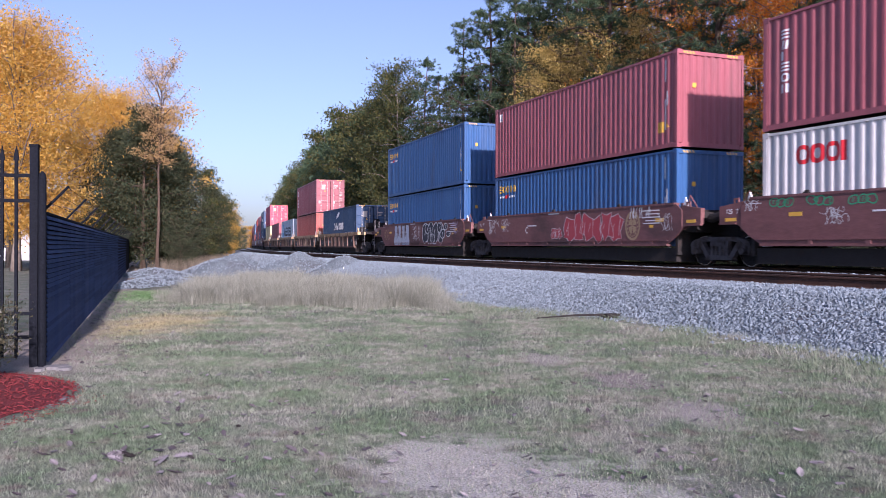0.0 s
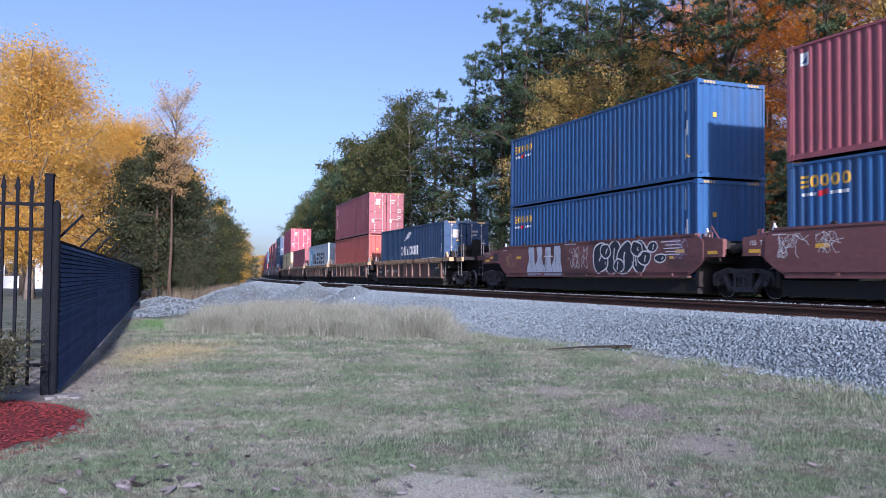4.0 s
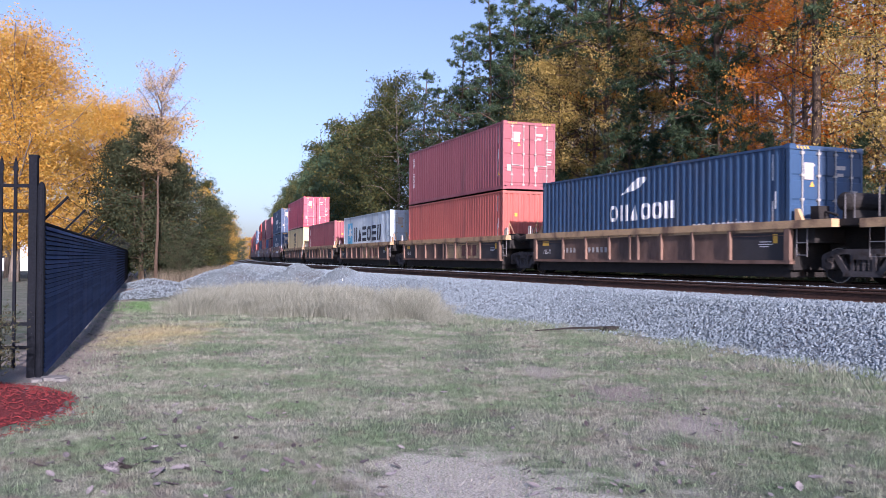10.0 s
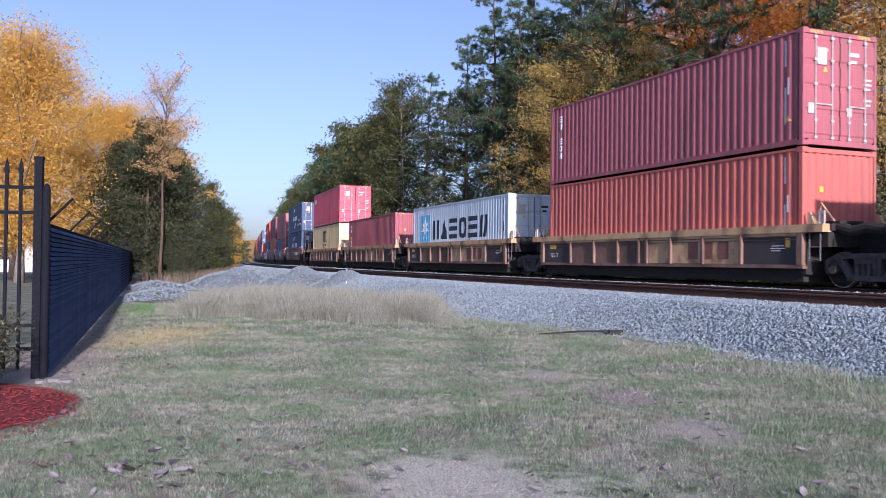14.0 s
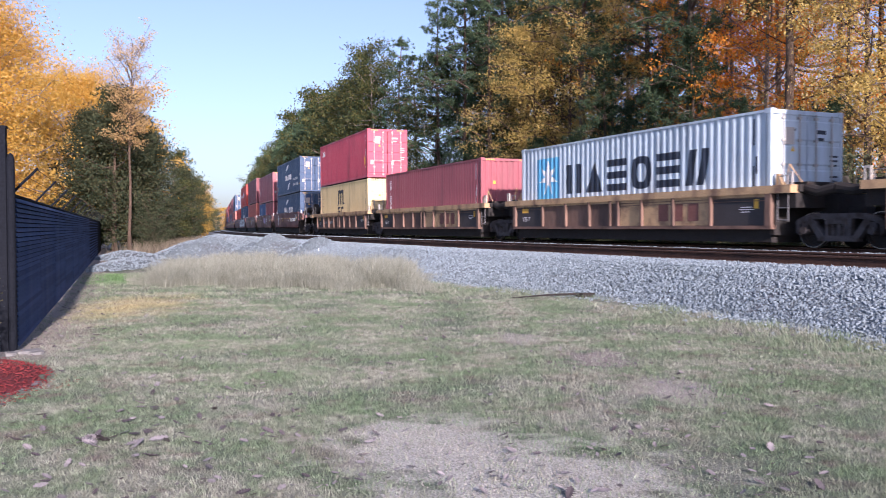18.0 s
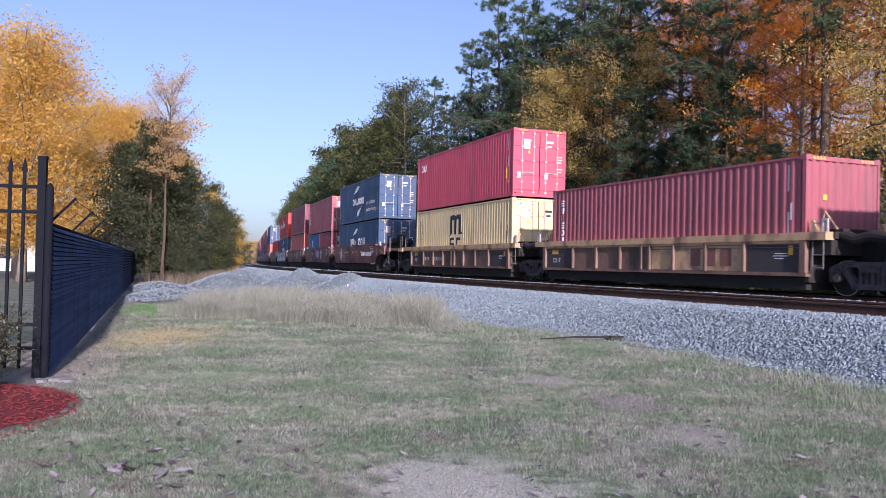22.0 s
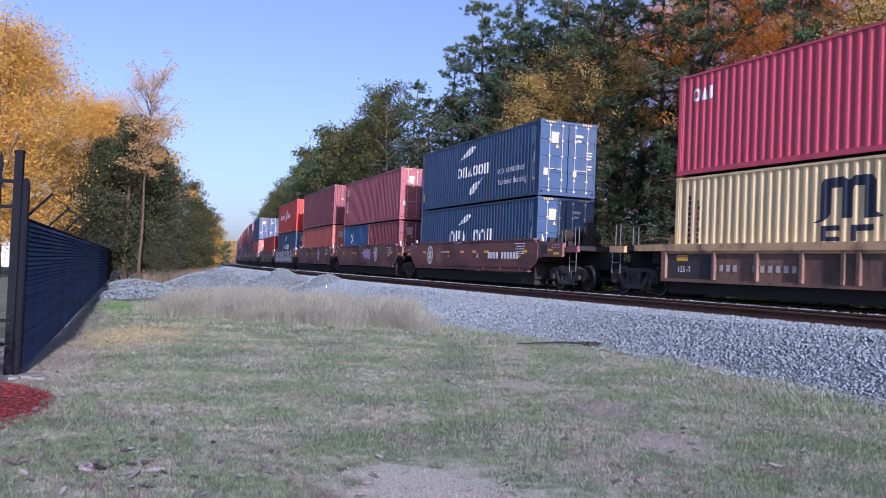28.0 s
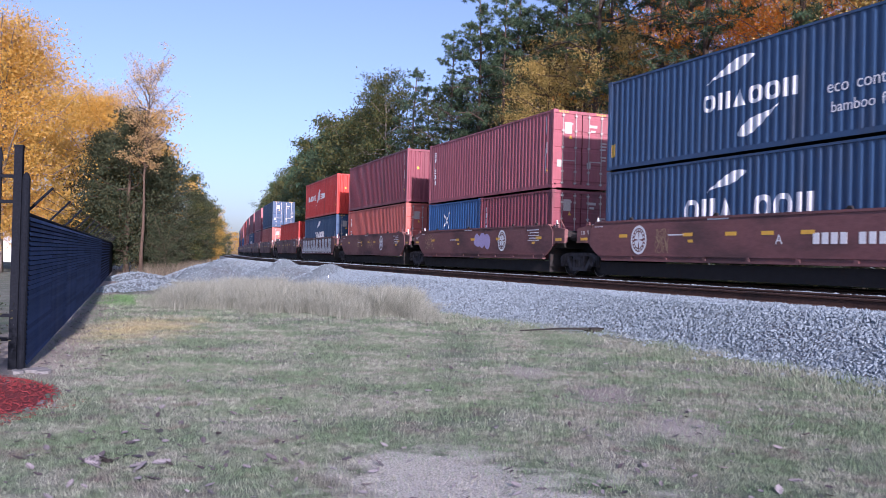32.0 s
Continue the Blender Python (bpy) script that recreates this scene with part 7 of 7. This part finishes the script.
def mulch_bed():
    g, n, m = Geo(), 36, 8
    for i in range(m + 1):
        for j in range(n):
            a, r = 6.2832 * j / n, i / m
            k = 1 + 0.12 * noise.noise((math.cos(a) * 2, math.sin(a) * 2, 9)) + 0.05 * noise.noise((math.cos(a) * 7, math.sin(a) * 7, 4))
            g.v.append((1.84 * r * k * math.cos(a), 1.84 * r * k * math.sin(a), 0.13 * (1 - r ** 2.5) - 0.01 + 0.012 * noise.noise((r * 9, a * 4, 3))))
    g.f = [(i * n + j, i * n + (j + 1) % n, (i + 1) * n + (j + 1) % n, (i + 1) * n + j) for i in range(m) for j in range(n)]
    b = part("mulch_bed", g, MULCH, None, "", pose(-5.2, 7.65, 0.0), fix=False)
    tagged(b, "low round bed of red-dyed wood mulch", "mulch bed")
    rng = np.random.default_rng(51)
    vs, fs = [], []
    faces = np.array([(0, 2, 3, 1), (4, 5, 7, 6), (0, 1, 5, 4), (2, 6, 7, 3), (0, 4, 6, 2), (1, 3, 7, 5)])
    base = np.array([(a, bb, c) for c in (-1, 1) for bb in (-1, 1) for a in (-1, 1)], float)
    for k in range(7000):
        a = rng.uniform(0, 6.2832)
        r = math.sqrt(rng.random()) * (1.06 + 0.10 * noise.noise((math.cos(a) * 3, math.sin(a) * 3, 6))) + (0.1 * rng.random() ** 2 if rng.random() < 0.08 else 0)
        ca, sa = math.cos(rng.uniform(0, 6.28)), 0.0
        sa = math.sqrt(1 - ca * ca)
        p = base * (rng.uniform(0.007, 0.021), rng.uniform(0.0025, 0.005), rng.uniform(0.002, 0.004))
        t = rng.normal(0, 0.35)
        p = p @ np.array([(math.cos(t), 0, -math.sin(t)), (0, 1, 0), (math.sin(t), 0, math.cos(t))]) @ np.array([(ca, sa, 0), (-sa, ca, 0), (0, 0, 1)])
        vs.append(p + (1.84 * r * math.cos(a), 1.84 * r * math.sin(a), 0.13 * max(0, 1 - r ** 2.5) + 0.008))
        fs.append(faces + 8 * k)
    me = bpy.data.meshes.new("mulch_layer")
    me.from_pydata(np.concatenate(vs).tolist(), [], np.concatenate(fs).tolist())
    me.materials.append(CHIPM)
    tagged(part("mulch_layer", me, CHIPM, b), kind="stuff")


def shrub():
    t = tagged(new("shrub"), "small clipped dark green shrub in the mulch bed", "shrub")
    t.matrix_basis = pose(-5.02, 8.45, 0.06)
    rng = np.random.default_rng(61)
    g, cs = Geo(), []
    for i in range(34):
        a, q = i * 2.399, rng.random()
        top = np.array([0.42 * math.cos(a) * (0.4 + q), 0.42 * math.sin(a) * (0.4 + q), 0.22 + 0.50 * rng.random()])
        g.tube([(0, 0, 0), tuple(top * (0.5, 0.5, 0.45)), tuple(top)], [0.012, 0.007, 0.003], 5, False)
        cs += [top, top * 0.75 + (0, 0, 0.05), top * (0.95, 0.95, 0.5)]
    tagged(part("stalk", g, BARK, t, fix=False), kind="stuff")
    part("leaves", quads_mesh("leaves", leaf_quads(rng, cs, (0.10, 0.10, 0.09), 170, 0.034, 0.6), SHRUBM, 3), SHRUBM, t)


mulch_bed()
shrub()


def footing_stone(x, y, sx, sy, turn):
    g = Geo()
    n = 9
    ring = [(sx * math.cos(6.2832 * k / n) * (1 + 0.15 * math.sin(k * 2.3)), sy * math.sin(6.2832 * k / n) * (1 + 0.12 * math.cos(k * 1.7))) for k in range(n)]
    g.v = [(a, b, -0.02) for a, b in ring] + [(a * 0.86, b * 0.86, 0.045) for a, b in ring]
    g.f = [tuple(range(n, 2 * n))] + [(k, (k + 1) % n, n + (k + 1) % n, n + k) for k in range(n)]
    s = part("footing_stone", g, CONC, None, "", pose(x, y, 0.0, 3, -2, turn))
    tagged(s, "pale flat stone beside the fence post", "stone", "stones at the post")


for fx, fy, fa, fb, ft in ((-4.52, 9.85, 0.17, 0.10, 10), (-4.36, 9.72, 0.10, 0.07, 50), (-4.62, 9.66, 0.08, 0.06, 80)):
    footing_stone(fx, fy, fa, fb, ft)


def old_tie():
    """A discarded cross tie lying at the ballast's foot, with a thin pole beside it."""
    g = Geo()
    pts = 9
    for i in range(pts):
        x = -0.95 + 2.1 * i / (pts - 1)
        for y, z in ((-0.11, -0.04), (0.11, -0.04), (0.105, 0.07), (-0.105, 0.08)):
            g.v.append((x + 0.02 * noise.noise((i, y * 9, z * 9)), y + 0.012 * noise.noise((i * 1.3, y * 7, 1)), z + 0.012 * noise.noise((i * 1.7, z * 7, 2))))
    g.f = [(i * 4 + j, i * 4 + (j + 1) % 4, (i + 1) * 4 + (j + 1) % 4, (i + 1) * 4 + j) for i in range(pts - 1) for j in range(4)] + [(0, 1, 2, 3), (pts * 4 - 4, pts * 4 - 1, pts * 4 - 2, pts * 4 - 3)]
    t = part("discarded_tie", g, TIE, None, "", pose(4.06, 17.62, 0.0, 0, 2, 35))
    tagged(t, "weathered dark railway tie half sunk in grass", "railway tie")
    p = part("pole", Geo().tube([(-0.9, 0, 0), (0.0, 0.03, 0.03), (0.9, 0, 0.02)], [0.012, 0.022, 0.028], 6), TIE, None, "", pose(2.68, 16.86, 0.06, 0, 0, 22))
    tagged(p, "thin dark wooden pole lying in dry grass", "pole")


old_tie()


def marker_stake(x, y, z):
    s = tagged(new("marker_stake"), "thin white survey stake in the gravel", "stake")
    s.matrix_basis = pose(x, y, z, 2, 0, 0)
    part("shaft", Geo().box(-0.02, 0.02, -0.01, 0.01, 0, 0.55), LETTER, s)


marker_stake(-4.35, 37.0, 0.0)


def far_building():
    """A pale metal shed seen between the trunks past the fence."""
    b = tagged(new("storage_building"), "long low pale metal building beyond the trees", "building")
    b.matrix_basis = pose(-52, 84, 0, 0, 0, 20)
    part("wall", Geo().box(-16, 16, -6, 6, 0, 3.6), SIDING, b)
    part("roof", Geo().prism([(-6.4, 3.6), (6.4, 3.6), (0, 5.0)], "x", -16.4, 16.4), ROOFM, b)
    for i in range(6):
        w = part("window", Geo().box(-13 + i * 5, -11.4 + i * 5, -6.03, -5.99, 1.2, 2.4), GLASS, b)
        part("window_frame", Geo().box(-13.08 + i * 5, -11.32 + i * 5, -6.05, -6.02, 2.4, 2.48).box(-13.08 + i * 5, -11.32 + i * 5, -6.05, -6.02, 1.12, 1.2), SIDING, w)


far_building()


# ---- motion: the train rolls past at about four metres a second ----
def motions():
    times = [k * 1.0 for k in range(33)]
    for thing, place, z in MOVING:
        walk(thing, [(t, at_line(travel(t) + place, FAR_C, z)) for t in times])
    rolls = [k * 4 / 30 for k in range(241)]
    for wheels, x in ROLLING:
        walk(wheels, [(t, pose(x, 0, WHEEL_R, 0, math.degrees((travel(t) - travel(0)) / WHEEL_R), 0)) for t in rolls])


motions()
